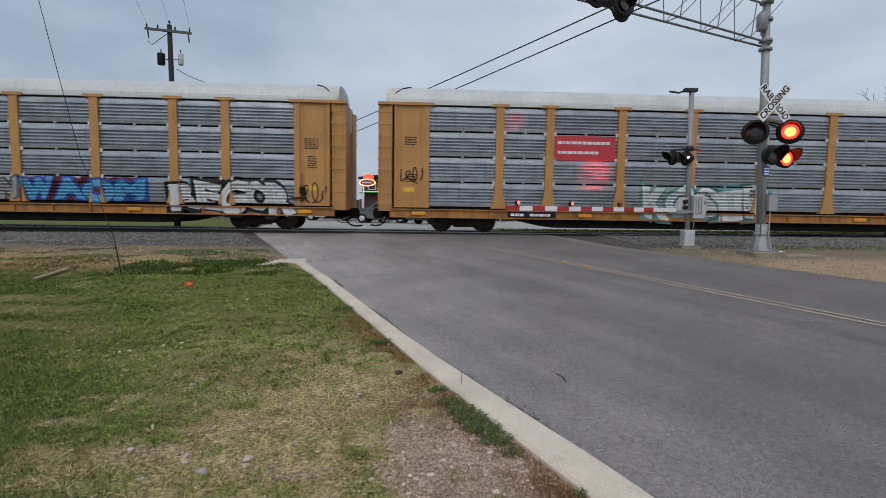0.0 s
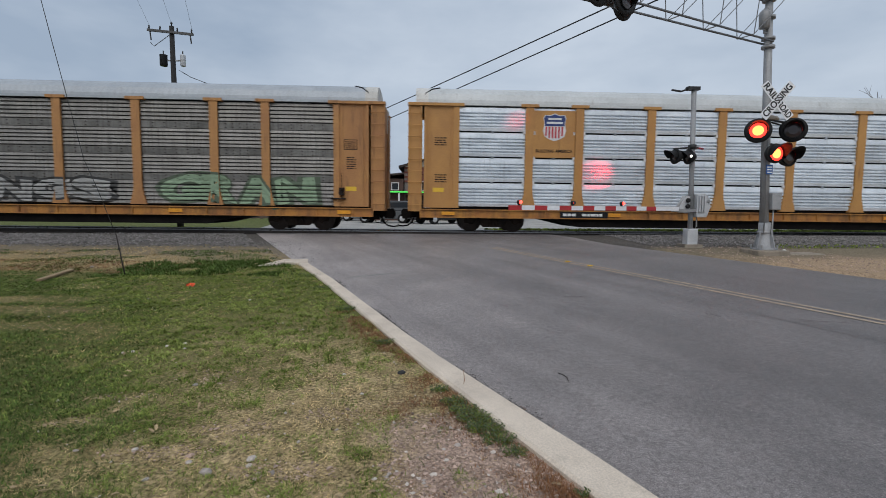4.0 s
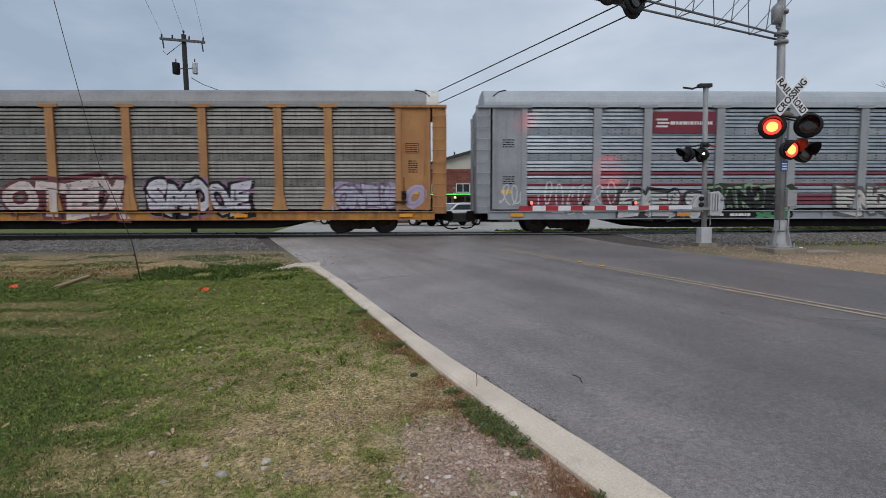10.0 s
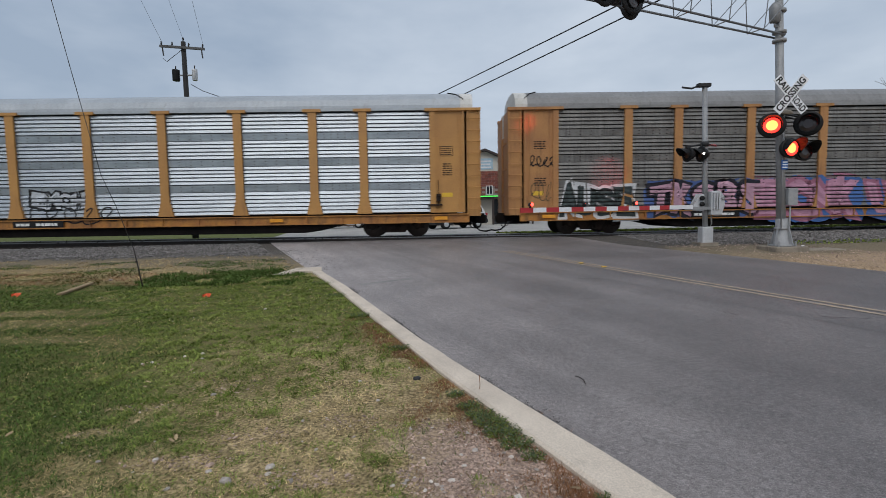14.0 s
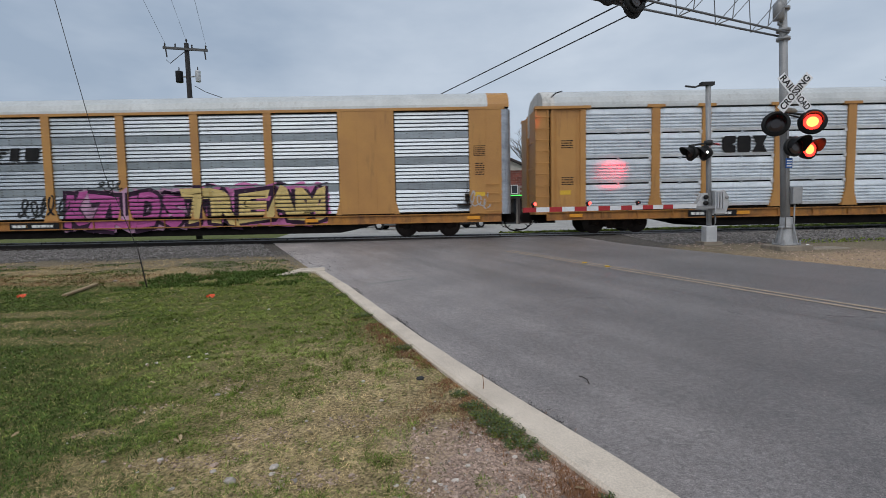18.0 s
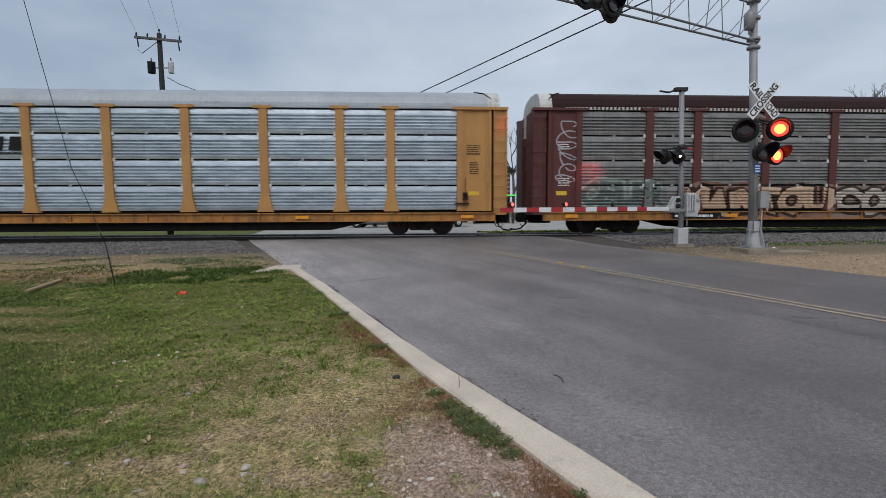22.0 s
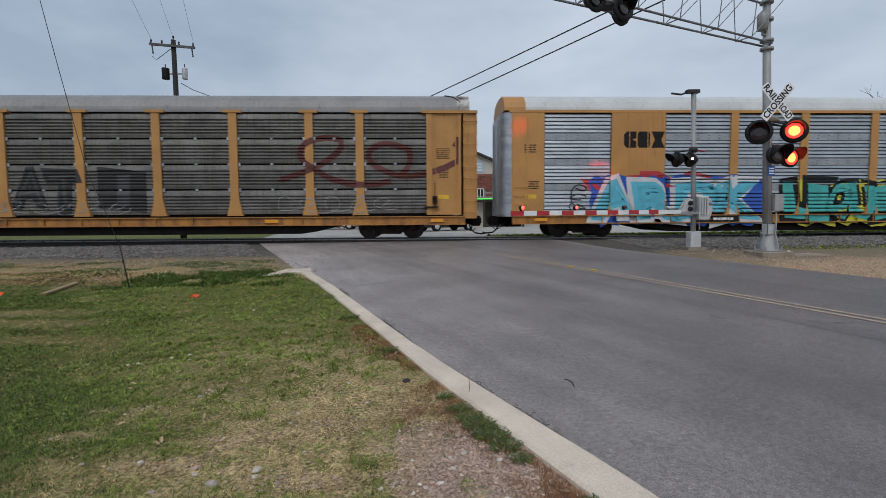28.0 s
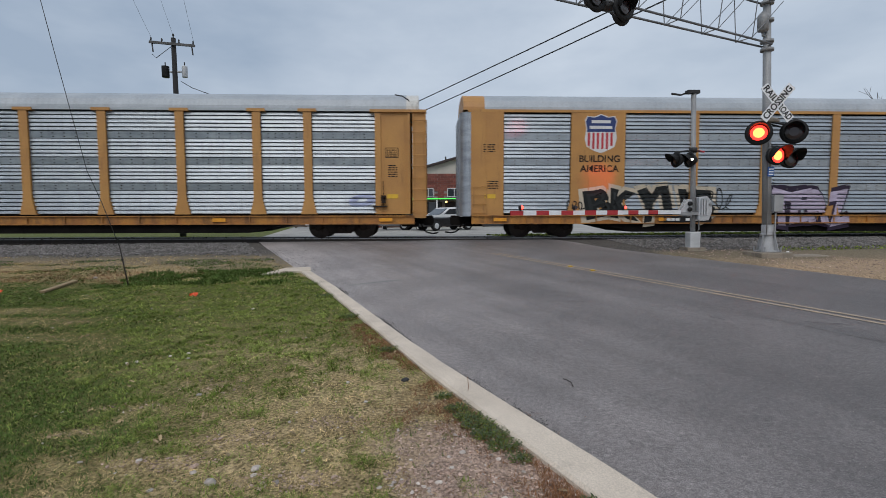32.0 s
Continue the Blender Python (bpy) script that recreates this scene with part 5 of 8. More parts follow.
spray(7, "AUSE", 1.95, 4.85, 0.66, 1.95, (0.035, 0.045, 0.045), WHITE, None, 68)
spray(7, "TKSBS", 5.5, 9.9, 0.7, 2.0, (0.50, 0.30, 0.38), (0.02, 0.02, 0.03), (0.07, 0.12, 0.30), 63)
spray(7, "ECNK", 9.9, 13.8, 0.5, 2.05, PINK, (0.36, 0.15, 0.22), (0.06, 0.14, 0.36), 64)
spray(7, "UNBI", 14.2, 18.3, 0.5, 1.95, PINK, (0.36, 0.15, 0.22), (0.07, 0.13, 0.33), 65)
spray(7, "PIOR", 19.8, 21.8, 1.0, 1.95, (0.04, 0.05, 0.05), (0.24, 0.42, 0.36), None, 66)
spray(7, "ESTE", 22.7, 24.7, 0.85, 1.95, (0.20, 0.34, 0.30), (0.03, 0.05, 0.05), None, 67)
scribble(7, 0.8, 1.9, 2.6, 3.1, BLACK, 68, 20)
scribble(7, 0.8, 1.7, 1.3, 2.1, (0.12, 0.09, 0.05), 69, 14, 0.03)


def slanted_emblem(i, x0, x1, z0, z1):
    """A black slanted block with a pale gap, and bars beneath it."""
    car = CARS[i][0]
    h, w = z1 - z0, x1 - x0
    for k in range(4):
        a = x0 + 0.03 * w + k * 0.02 * w
        polygon_plate("emblem", [(0, 0), (w * (0.24 + 0.05 * k), 0), (w * (0.27 + 0.05 * k), h * 0.12), (0.04 * w, h * 0.12)], a, z0 + 0.22 * h + k * h * 0.2, -HALF - 0.012, BLACK_PAINT, car)
    polygon_plate("emblem", [(0.48 * w, 0.22 * h), (0.62 * w, 0.22 * h), (0.66 * w, h * 0.95), (0.52 * w, h * 0.95)], x0, z0, -HALF - 0.012, BLACK_PAINT, car)
    polygon_plate("emblem", [(0.72 * w, 0.22 * h), (0.94 * w, 0.22 * h), (0.98 * w, h * 0.95), (0.76 * w, h * 0.95)], x0, z0, -HALF - 0.012, BLACK_PAINT, car)
    plate_bars(car, "emblem_bars", stencil(w * 0.94, 0.12, 1, RNG), x0, z0, -HALF - 0.005, BLACK_PAINT)


def block_emblem(i, x0, x1, z0, z1, material, y=-HALF - 0.012):
    """Three blocky shapes side by side, each with a notch."""
    car = CARS[i][0]
    w, h = (x1 - x0) / 3, z1 - z0
    for k in range(3):
        a = x0 + k * w * 1.0
        if k == 0:
            o = [(0.2 * w, 0), (0.9 * w, 0), (0.9 * w, 0.4 * h), (0.6 * w, 0.5 * h), (0.9 * w, 0.6 * h), (0.9 * w, h), (0.2 * w, h), (0, 0.8 * h), (0, 0.2 * h)]
        elif k == 1:
            o = [(0.1 * w, 0), (0.8 * w, 0), (0.9 * w, 0.15 * h), (0.9 * w, 0.85 * h), (0.8 * w, h), (0.1 * w, h), (0, 0.85 * h), (0, 0.15 * h)]
        else:
            o = [(0, 0), (0.98 * w, 0), (0.72 * w, 0.5 * h), (0.98 * w, h), (0, h), (0.26 * w, 0.5 * h)]
        polygon_plate("emblem", o, a, z0, y, material, car)


slanted_emblem(8, 6.8, 9.0, 3.2, 3.8)
spray(8, "EMCH", 10.0, 12.0, 1.3, 1.95, (0.50, 0.53, 0.57), BLACK, None, 71)
scribble(8, 9.9, 13.2, 0.7, 1.4, BLACK, 72, 22, 0.05)
block_emblem(9, 7.22, 8.98, 3.05, 3.68, BLACK_PAINT)
slanted_emblem(10, 6.6, 8.95, 3.08, 3.72)
scribble(10, 7.9, 9.9, 0.95, 1.9, BLACK, 81, 26, 0.08)
spray(10, "KZUDS", 9.75, 14.3, 0.55, 2.0, (0.48, 0.10, 0.32), (0.03, 0.01, 0.03), (0.52, 0.30, 0.44), 82)
spray(10, "TREAM", 14.2, 19.8, 0.65, 2.1, (0.66, 0.50, 0.20), (0.03, 0.01, 0.03), (0.50, 0.15, 0.34), 83)
scribble(10, 11.0, 12.0, 2.0, 2.5, BLACK, 84)
scribble(10, 5.0, 6.2, 0.7, 1.4, PALE, 85)
scribble(10, 25.4, 26.2, 1.0, 1.8, PALE, 86)
# red-brown car
car = CARS[11][0]
sign_board(car, 14.95, 20.55, 3.78, 4.66, BROWN, -POST_OUT - 0.005, "red-brown letter board")
plate_bars(car, "sign_bars", [(0.42 + 0.19 * k, 0.42 + 0.19 * k + (0.15 if k % 3 else 0.09), 0.52, 0.70) for k in range(9)], 14.95, 3.78, -POST_OUT - 0.006, EMBLEM_WHITE, "faded white lettering")
polygon_plate("sign_underline", [(0.3, 0.26), (2.95, 0.30), (2.95, 0.38), (0.36, 0.33)], 14.95, 3.78, -POST_OUT - 0.006, EMBLEM_WHITE, car, "faded white sweep")
for k, (x0, wide, low, high) in enumerate(((2.95, 0.42, 0.06, 0.78), (3.44, 0.3, 0.2, 0.52), (3.8, 0.3, 0.2, 0.52), (4.16, 0.12, 0.2, 0.66), (4.34, 0.2, 0.04, 0.78), (4.62, 0.12, 0.2, 0.66), (4.8, 0.32, 0.2, 0.52))):
    sl = 0.22 * (high - low)
    polygon_plate("sign_stroke", [(0, low), (wide * 0.42, low), (wide * 0.42 + sl, high), (sl, high)], 14.95 + x0, 3.78, -POST_OUT - 0.006, EMBLEM_WHITE, car)
    if wide > 0.25:
        polygon_plate("sign_stroke", [(wide * 0.5 + sl, high - 0.10), (wide + sl, high - 0.10), (wide + sl, high), (wide * 0.42 + sl, high)], 14.95 + x0, 3.78, -POST_OUT - 0.006, EMBLEM_WHITE, car)
        polygon_plate("sign_stroke", [(wide * 0.5, low + (0.28 if k == 0 else 0)), (wide, low + (0.28 if k == 0 else 0)), (wide, low + (0.38 if k == 0 else 0.1)), (wide * 0.5, low + (0.38 if k == 0 else 0.1))], 14.95 + x0, 3.78, -POST_OUT - 0.006, EMBLEM_WHITE, car)
scribble(11, 0.9, 1.8, 2.0, 4.4, (0.40, 0.38, 0.42), 91, 26, 0.05)
spray(11, "CELER", 2.0, 5.4, 1.0, 2.1, (0.16, 0.19, 0.18), (0.35, 0.42, 0.38), None, 92)
spray(11, "MARTOU", 6.0, 12.2, 0.7, 1.95, (0.56, 0.40, 0.28), (0.04, 0.02, 0.015), (0.26, 0.15, 0.11), 93)
spray(11, "COSA", 12.4, 16.8, 0.7, 1.95, (0.54, 0.49, 0.43), (0.05, 0.03, 0.025), (0.26, 0.19, 0.16), 94)
spray(11, "AVER", 17.0, 20.5, 0.95, 1.85, (0.56, 0.54, 0.50), BLACK, None, 95)
spray(11, "KANUG", 21.0, 25.1, 0.95, 1.95, (0.60, 0.60, 0.59), BLACK, None, 96)
slanted_emblem(12, 7.15, 9.35, 3.08, 3.76)
spray(12, "D", 2.05, 3.15, 0.6, 1.9, WHITE, BLACK, WHITE, 101)
scribble(12, 2.6, 3.1, 1.6, 2.4, BLACK, 102)
block_emblem(13, 7.16, 8.76, 3.15, 3.76, LABEL_YELLOW)
plate_bars(CARS[13][0], "emblem_bars", [(0, 1.6, 0, 0.06)], 7.16, 3.02, -HALF - 0.006, LABEL_YELLOW)
spray(13, "SECEN", 1.95, 6.7, 0.66, 2.15, (0.20, 0.50, 0.52), BLACK, (0.40, 0.27, 0.26), 111)
spray(13, "URHS", 6.7, 10.2, 0.6, 1.95, (0.22, 0.48, 0.64), BLACK, (0.55, 0.57, 0.60), 112)
spray(13, "AMERS", 10.6, 15.2, 0.9, 2.1, (0.50, 0.42, 0.44), BLACK, (0.46, 0.31, 0.30), 113)
spray(13, "UPHO", 15.5, 20.1, 1.0, 2.05, (0.20, 0.33, 0.33), (0.13, 0.10, 0.12), (0.25, 0.20, 0.21), 114)
spray(13, "VRAES", 20.6, 25.4, 0.75, 1.98, (0.20, 0.47, 0.50), BLACK, None, 115)
block_emblem(14, 4.78, 6.4, 3.50, 4.12, BLACK_PAINT, -HALF - 0.042)
spray(14, "VMV", 3.3, 10.4, 1.0, 2.5, (0.46, 0.05, 0.06), None, None, 120)
spray(14, "ARDK", 3.6, 10.3, 0.6, 2.3, (0.12, 0.48, 0.62), (0.60, 0.62, 0.64), (0.03, 0.10, 0.42), 121, up=0.012)
spray(14, "LIQUIDATOR", 11.3, 20.2, 0.55, 2.15, (0.07, 0.42, 0.40), BLACK, (0.55, 0.52, 0.06), 122)
scribble(14, 20.2, 21.2, 1.0, 1.8, (0.52, 0.50, 0.06), 123, 10, 0.1)
scribble(14, 21.2, 22.4, 0.9, 1.9, BLUE, 124)
scribble(14, 2.6, 3.4, 1.0, 2.1, BLACK, 125)
yellow_board(15, faded=True, h=1.5)
for k, (a, b) in enumerate(((2.0, 3.6), (4.9, 6.2), (9.7, 12.2), (12.9, 14.6))):
    spray(15, ("M", "E", "AT", "I")[k], a, b, 1.02, 2.75, (0.045, 0.045, 0.047), None, None, 130 + k)
scribble(15, 19.6, 26.4, 2.0, 4.2, (0.13, 0.05, 0.045), 135, 12, 0.22)
scribble(15, 9.0, 14.0, 1.0, 1.6, (0.30, 0.30, 0.30), 136, 24)
scribble(15, 19.5, 24.0, 1.0, 1.7, (0.32, 0.32, 0.32), 137, 22)
car = CARS[16][0]
shield_emblem(car, 5.45, 4.08, 1.42, -HALF - 0.041)
words(car, "BUILDING", 5.42, 2.96, 0.36, -HALF - 0.042, BLACK_PAINT)
words(car, "AMERICA", 5.42, 2.58, 0.36, -HALF - 0.042, BLACK_PAINT)
spray(16, "BKYUS", 4.9, 10.0, 0.6, 2.05, (0.012, 0.014, 0.014), (0.56, 0.49, 0.38), None, 141)
scribble(16, 9.6, 10.8, 0.9, 2.0, BLACK, 142)
spray(16, "TERZ", 12.4, 15.5, 0.52, 1.98, (0.46, 0.40, 0.52), (0.03, 0.02, 0.04), None, 143)
spray(16, "ZOOR", 18.6, 22.5, 0.55, 1.98, (0.58, 0.59, 0.60), BLACK, None, 144)
scribble(16, 23.2, 24.4, 1.2, 1.6, (0.3, 0.3, 0.32), 145)
scribble(16, 4.2, 4.9, 1.0, 1.5, BLACK, 146)
spray(17, "O", 24.2, 25.1, 1.2, 1.7, (0.36, 0.40, 0.56), None, None, 151)


# ---- crossing signals ----
SOILED_CONCRETE = mat("soiled_concrete", (0.30, 0.255, 0.20), (0.19, 0.16, 0.125), 3, 0.9, 0, 0.3, 60, 0.2, dirt=((0.10, 0.08, 0.06), 0.3))
GALV = mat("galvanised_mast", (0.34, 0.345, 0.35), (0.25, 0.255, 0.26), 2.5, 0.6, 0.25, 0.05, 60, 0.14, dirt=((0.16, 0.15, 0.14), 0.15))
WEATHERED_ZINC = mat("weathered_zinc", (0.19, 0.20, 0.21), (0.13, 0.135, 0.145), 2.5, 0.6, 0.25, 0.05, 60, 0.14)
ALU_PAINT = mat("aluminium_paint", (0.55, 0.56, 0.57), (0.46, 0.47, 0.48), 3, 0.5, 0.2, 0.05, 60, 0.1)
SIGNAL_BLACK = mat("signal_black", (0.010, 0.010, 0.011), (0.016, 0.016, 0.016), 5, 0.55, 0, 0.04, 60, 0.15, spec=0.25)
DARK_GREY = mat("dark_grey_paint", (0.035, 0.035, 0.037), (0.025, 0.025, 0.025), 5, 0.6, 0, 0.04, 60, 0.15, spec=0.3)
SIGN_WHITE = mat("reflective_white", (0.78, 0.79, 0.80), (0.70, 0.71, 0.72), 3, 0.4, 0, 0.02, 60, 0.06)
STRIPE_RED = mat("gate_red", (0.45, 0.025, 0.03), (0.36, 0.02, 0.025), 3, 0.45, 0, 0.02, 60, 0.1)
SIGN_BLUE = mat("sign_blue", (0.02, 0.10, 0.33), (0.02, 0.08, 0.26), 3, 0.45, 0, 0.02, 60, 0.1)
LENS_CORE = glow("lit_lens_core", (1.0, 0.125, 0.03), 8.0)
LENS_RIM = glow("lit_lens_rim", (1.0, 0.018, 0.012), 5.5)
LENS_DARK = glass("unlit_red_lens", (0.014, 0.003, 0.003), 0.3)
LENS_SMALL = glow("lit_small_lens", (1.0, 0.035, 0.025), 8.0)
LED_WHITE = glow("white_indicator", (1.0, 0.97, 0.9), 4.0)

LENSES = []


def head_pose(x, y, z, nx, ny):
    """Local -y looks along (nx, ny)."""
    return Matrix.Translation((x, y, z)) @ Matrix.Rotation(math.atan2(nx, -ny), 4, "Z")


def lens_mesh(r):
    key = ("lens", r)
    if key in SHARED:
        return SHARED[key]
    bm = bmesh.new()
    n = 24
    for side, dome in ((-1, 0.02), (1, 0.02)):
        rings = []
        for rr, yy in ((r, 0.004), (r * 0.66, dome * 0.8), (r * 0.58, dome)):
            rings.append([bm.verts.new((rr * math.cos(i * math.tau / n), side * yy, rr * math.sin(i * math.tau / n))) for i in range(n)])
        for k, (a, b) in enumerate(zip(rings, rings[1:])):
            for i in range(n):
                f = bm.faces.new((a[i], a[(i + 1) % n], b[(i + 1) % n], b[i]))
                f.material_index = 2 if side > 0 else (1 if k == 0 else 0)
        f = bm.faces.new(rings[-1])
        f.material_index = 2 if side > 0 else 0
    me = finish(bm, "lens")
    for m in (LENS_CORE, LENS_RIM, LENS_DARK):
        me.materials.append(m)
    SHARED[key] = me
    return me


def lamp_head(parent, m, board=0.31, r=0.165, turn=None, visor=0.34):
    """Round backboard, lamp body, visor and a lens that can be turned about its upright axis."""
    def build(bm):
        lathe(bm, (0, 0.0, 0), (0, -1, 0), ((-0.05, board * 0.55), (-0.01, board * 0.95), (0.0, board), (0.012, board), (0.012, r + 0.02)), 28)
        lathe(bm, (0, 0.02, 0), (0, 1, 0), ((0, r + 0.05), (0.10, r + 0.03), (0.22, r * 0.55), (0.26, 0.03)), 20)
    head = put("lamp_head", shared(("lamp_head", board, r), build), SIGNAL_BLACK, parent, at=m)
    def hood(bm):
        n = 12
        inner = []
        for y, grow in ((0.0, 0.0), (-visor, 0.02)):
            inner.append([])
            for i in range(n + 1):
                a = radians(-15 + 210 * i / n)
                cut = 1.0 if y == 0 else (0.35 + 0.65 * math.sin(radians(180 * i / n)))
                inner[-1].append([bm.verts.new(((r + 0.015 + grow + d) * math.cos(a), y * cut, (r + 0.015 + grow + d) * math.sin(a))) for d in (0, 0.006)])
        a, b = inner
        for i in range(n):
            bm.faces.new((a[i][0], a[i + 1][0], b[i + 1][0], b[i][0]))
            bm.faces.new((a[i][1], b[i][1], b[i + 1][1], a[i + 1][1]))
            bm.faces.new((b[i][0], b[i + 1][0], b[i + 1][1], b[i][1]))
    put("visor", shared(("visor", r, visor), hood), SIGNAL_BLACK, head)
    def bezel(bm):
        n = 28
        ring = [[bm.verts.new((rr * math.cos(i * math.tau / n), y, rr * math.sin(i * math.tau / n))) for i in range(n)] for rr, y in ((r + 0.0006, -0.01), (r + 0.0006, -0.052), (r + 0.016, -0.052), (r + 0.016, -0.01))]
        for a, b in zip(ring, ring[1:]):
            for i in range(n):
                bm.faces.new((a[i], a[(i + 1) % n], b[(i + 1) % n], b[i]))
    put("bezel", shared(("bezel", r), bezel), SIGNAL_BLACK, head)
    lens = new("lens", lens_mesh(r))
    lens.parent = head
    lens.location = (0, -0.026, 0)
    if turn is not None:
        LENSES.append((lens, turn))
    else:
        for slot in lens.material_slots:
            slot.link = "OBJECT"
            slot.material = LENS_DARK
    return head


def mast_between(name, a, b, r0, r1, material, parent):
    bm = bmesh.new()
    rod(bm, a, b, r0, 16, r1)
    return part(name, bm, material, parent)


SIG = Vector((9.36, 13.2, 0.0))
SIG_Z = ground_z(13.2)
signal = thing("crossing_signal", "galvanised cantilever railway signal with red lamps and crossbuck", "railway signal", at=(SIG.x, SIG.y, SIG_Z))


def sig(x, y, z):
    return (x - SIG.x, y - SIG.y, z - SIG_Z)


mast_between("mast", sig(9.34, 13.2, 0.6), sig(9.08, 13.2, 7.75), 0.118, 0.092, GALV, signal)
bm = bmesh.new()
lathe(bm, sig(9.36, 13.2, 0.52), (-0.02, 0, 1), ((0, 0.30), (0.04, 0.30), (0.05, 0.20), (0.45, 0.155), (0.75, 0.15)), 16)
for k in range(4):
    a = k * math.pi / 2 + 0.4
    d = Vector((math.cos(a), math.sin(a), 0))
    s = Vector((-d.y, d.x, 0)) * 0.02
    base = Vector(sig(9.36, 13.2, 0.55))
    pts = [base + d * 0.31, base + d * 0.17, base + d * 0.17 + Vector((0, 0, 0.55))]
    va, vb = [bm.verts.new(p + s) for p in pts], [bm.verts.new(p - s) for p in pts]
    bm.faces.new(va)
    bm.faces.new(vb[::-1])
    for i in range(3):
        bm.faces.new((va[i], vb[i], vb[(i + 1) % 3], va[(i + 1) % 3]))
part("base_casting", bm, GALV, signal)
for k in range(4):
    a = k * math.pi / 2 + 0.78
    bm = bmesh.new()
    rod(bm, sig(9.36 + 0.31 * math.cos(a), 13.2 + 0.31 * math.sin(a), 0.5), sig(9.36 + 0.31 * math.cos(a), 13.2 + 0.31 * math.sin(a), 0.66), 0.025, 6)
    part("anchor_bolt", bm, GALV, signal)
bm = bmesh.new()
box(bm, *[v for p in zip(sig(8.93, 12.8, 0.30), sig(9.82, 13.62, 0.52)) for v in p])
part("footing", bm, SOILED_CONCRETE, signal, "soiled cast concrete footing", 0.02)
for z in (1.0, 5.98, 6.2, 6.75, 7.2):
    bm = bmesh.new()
    x = 9.34 - (z - 0.6) * 0.0364
    rod(bm, sig(x, 13.2, z - 0.035), sig(x, 13.2, z + 0.035), 0.165, 14)
    part("clamp", bm, GALV, signal)

# crossed blades
def crossbuck(parent, origin, facing, size):
    for k, (ang, text) in enumerate(((-50, ("RAIL", "ROAD")), (50, ("CROSSING",)))):
        m = Matrix.Translation(origin) @ Matrix.Rotation(math.atan2(facing[0], -facing[1]), 4, "Z") @ Matrix.Translation((0, -0.012 * k, 0)) @ Matrix.Rotation(radians(-ang), 4, "Y")
        bm = bmesh.new()
        box(bm, -size / 2, size / 2, -0.004, 0.004, -0.115, 0.115)
        blade = part("crossbuck_blade", bm, SIGN_WHITE, parent)
        blade.matrix_basis = m
        for j, w in enumerate(text):
            curve = bpy.data.curves.new("text", "FONT")
            curve.body, curve.size, curve.offset, curve.align_x, curve.align_y, curve.extrude = w, 0.235, 0.006, "CENTER", "CENTER", 0.001
            ob = bpy.data.objects.new("text", curve)
            me = bpy.data.meshes.new_from_object(ob)
            bpy.data.objects.remove(ob)
            bpy.data.curves.remove(curve)
            span = max(v.co.x for v in me.vertices) - min(v.co.x for v in me.vertices)
            want = (size * 0.40 if len(text) == 2 else size * 0.9)
            dx = (-1 if j == 0 else 1) * size * 0.27 if len(text) == 2 else 0
            me.transform(Matrix.Translation((dx, -0.0065, 0)) @ Matrix.Rotation(radians(90), 4, "X") @ Matrix.Diagonal((want / span, 1, 1, 1)))
            me.materials.clear()
            put("lettering", me, SIGNAL_BLACK, blade)


crossbuck(signal, sig(9.10, 12.66, 4.46), (0.0, -1.0), 1.14)

# four lamp heads on two arms
for x, y, z, nx, ny, board, turn in ((9.01, 12.95, 3.77, -0.52, -0.85, 0.325, 1), (9.97, 12.95, 3.80, -0.52, -0.85, 0.325, 0), (9.50, 12.92, 3.17, 0.12, -0.99, 0.265, 1), (9.96, 13.05, 3.10, 0.12, -0.99, 0.265, 0)):
    lamp_head(signal, Matrix.Translation((-SIG.x, -SIG.y, -SIG_Z)) @ head_pose(x - 0.18, y, z - 0.04, nx, ny), board, 0.2, turn, 0.42 if board < 0.3 else 0.3)
for a, b in (((9.22, 13.2, 4.12), (9.95, 13.25, 4.05)), ((9.05, 13.15, 4.02), (9.22, 13.2, 4.12)), ((9.95, 13.25, 4.05), (9.97, 13.2, 3.85)), ((9.05, 13.15, 4.02), (9.02, 13.2, 3.8)), ((9.24, 13.2, 3.47), (10.15, 13.45, 3.42)), ((9.74, 13.3, 3.44), (9.74, 13.25, 3.2)), ((10.15, 13.45, 3.42), (10.17, 13.45, 3.15))):
    bm = bmesh.new()
    a, b = [(p[0] if abs(p[0] - 9.23) < 0.02 else p[0] - 0.18, p[1], p[2] - 0.04) for p in (a, b)]
    rod(bm, sig(*a), sig(*b), 0.03, 8)
    part("bracket", bm, DARK_GREY, signal)
# a second pair looks the other way, across the track
for x, turn in ((9.28, 0), (10.24, 1)):
    lamp_head(signal, Matrix.Translation((-SIG.x, -SIG.y, -SIG_Z)) @ head_pose(x, 13.62, 3.80, -0.44, 0.9), 0.22, 0.165, turn, 0.3)
    bm = bmesh.new()
    rod(bm, sig(9.22, 13.25, 4.05), sig(x, 13.55, 3.9), 0.025, 8)
    part("bracket", bm, DARK_GREY, signal)
bm = bmesh.new()
lathe(bm, sig(9.26, 13.1, 4.06), (0, -0.3, 1), ((0, 0.02), (0.0, 0.19), (0.04, 0.20), (0.09, 0.14), (0.11, 0.04)), 18)
part("lamp_cap", bm, mat("tan_cap", (0.30, 0.24, 0.17), (0.24, 0.2, 0.15), 4, 0.6), signal)
bm = bmesh.new()
box(bm, *[v for p in zip(sig(9.16, 13.0, 2.58), sig(9.33, 13.02, 2.84)) for v in p])
plate = part("info_plate", bm, SIGN_BLUE, signal, "small blue notice plate")
bm = bmesh.new()
for k in range(3):
    box(bm, *[v for p in zip(sig(9.18, 12.995, 2.62 + k * 0.07), sig(9.31, 13.0, 2.65 + k * 0.07)) for v in p])
part("notice_bars", bm, SIGN_WHITE, plate)
bm = bmesh.new()
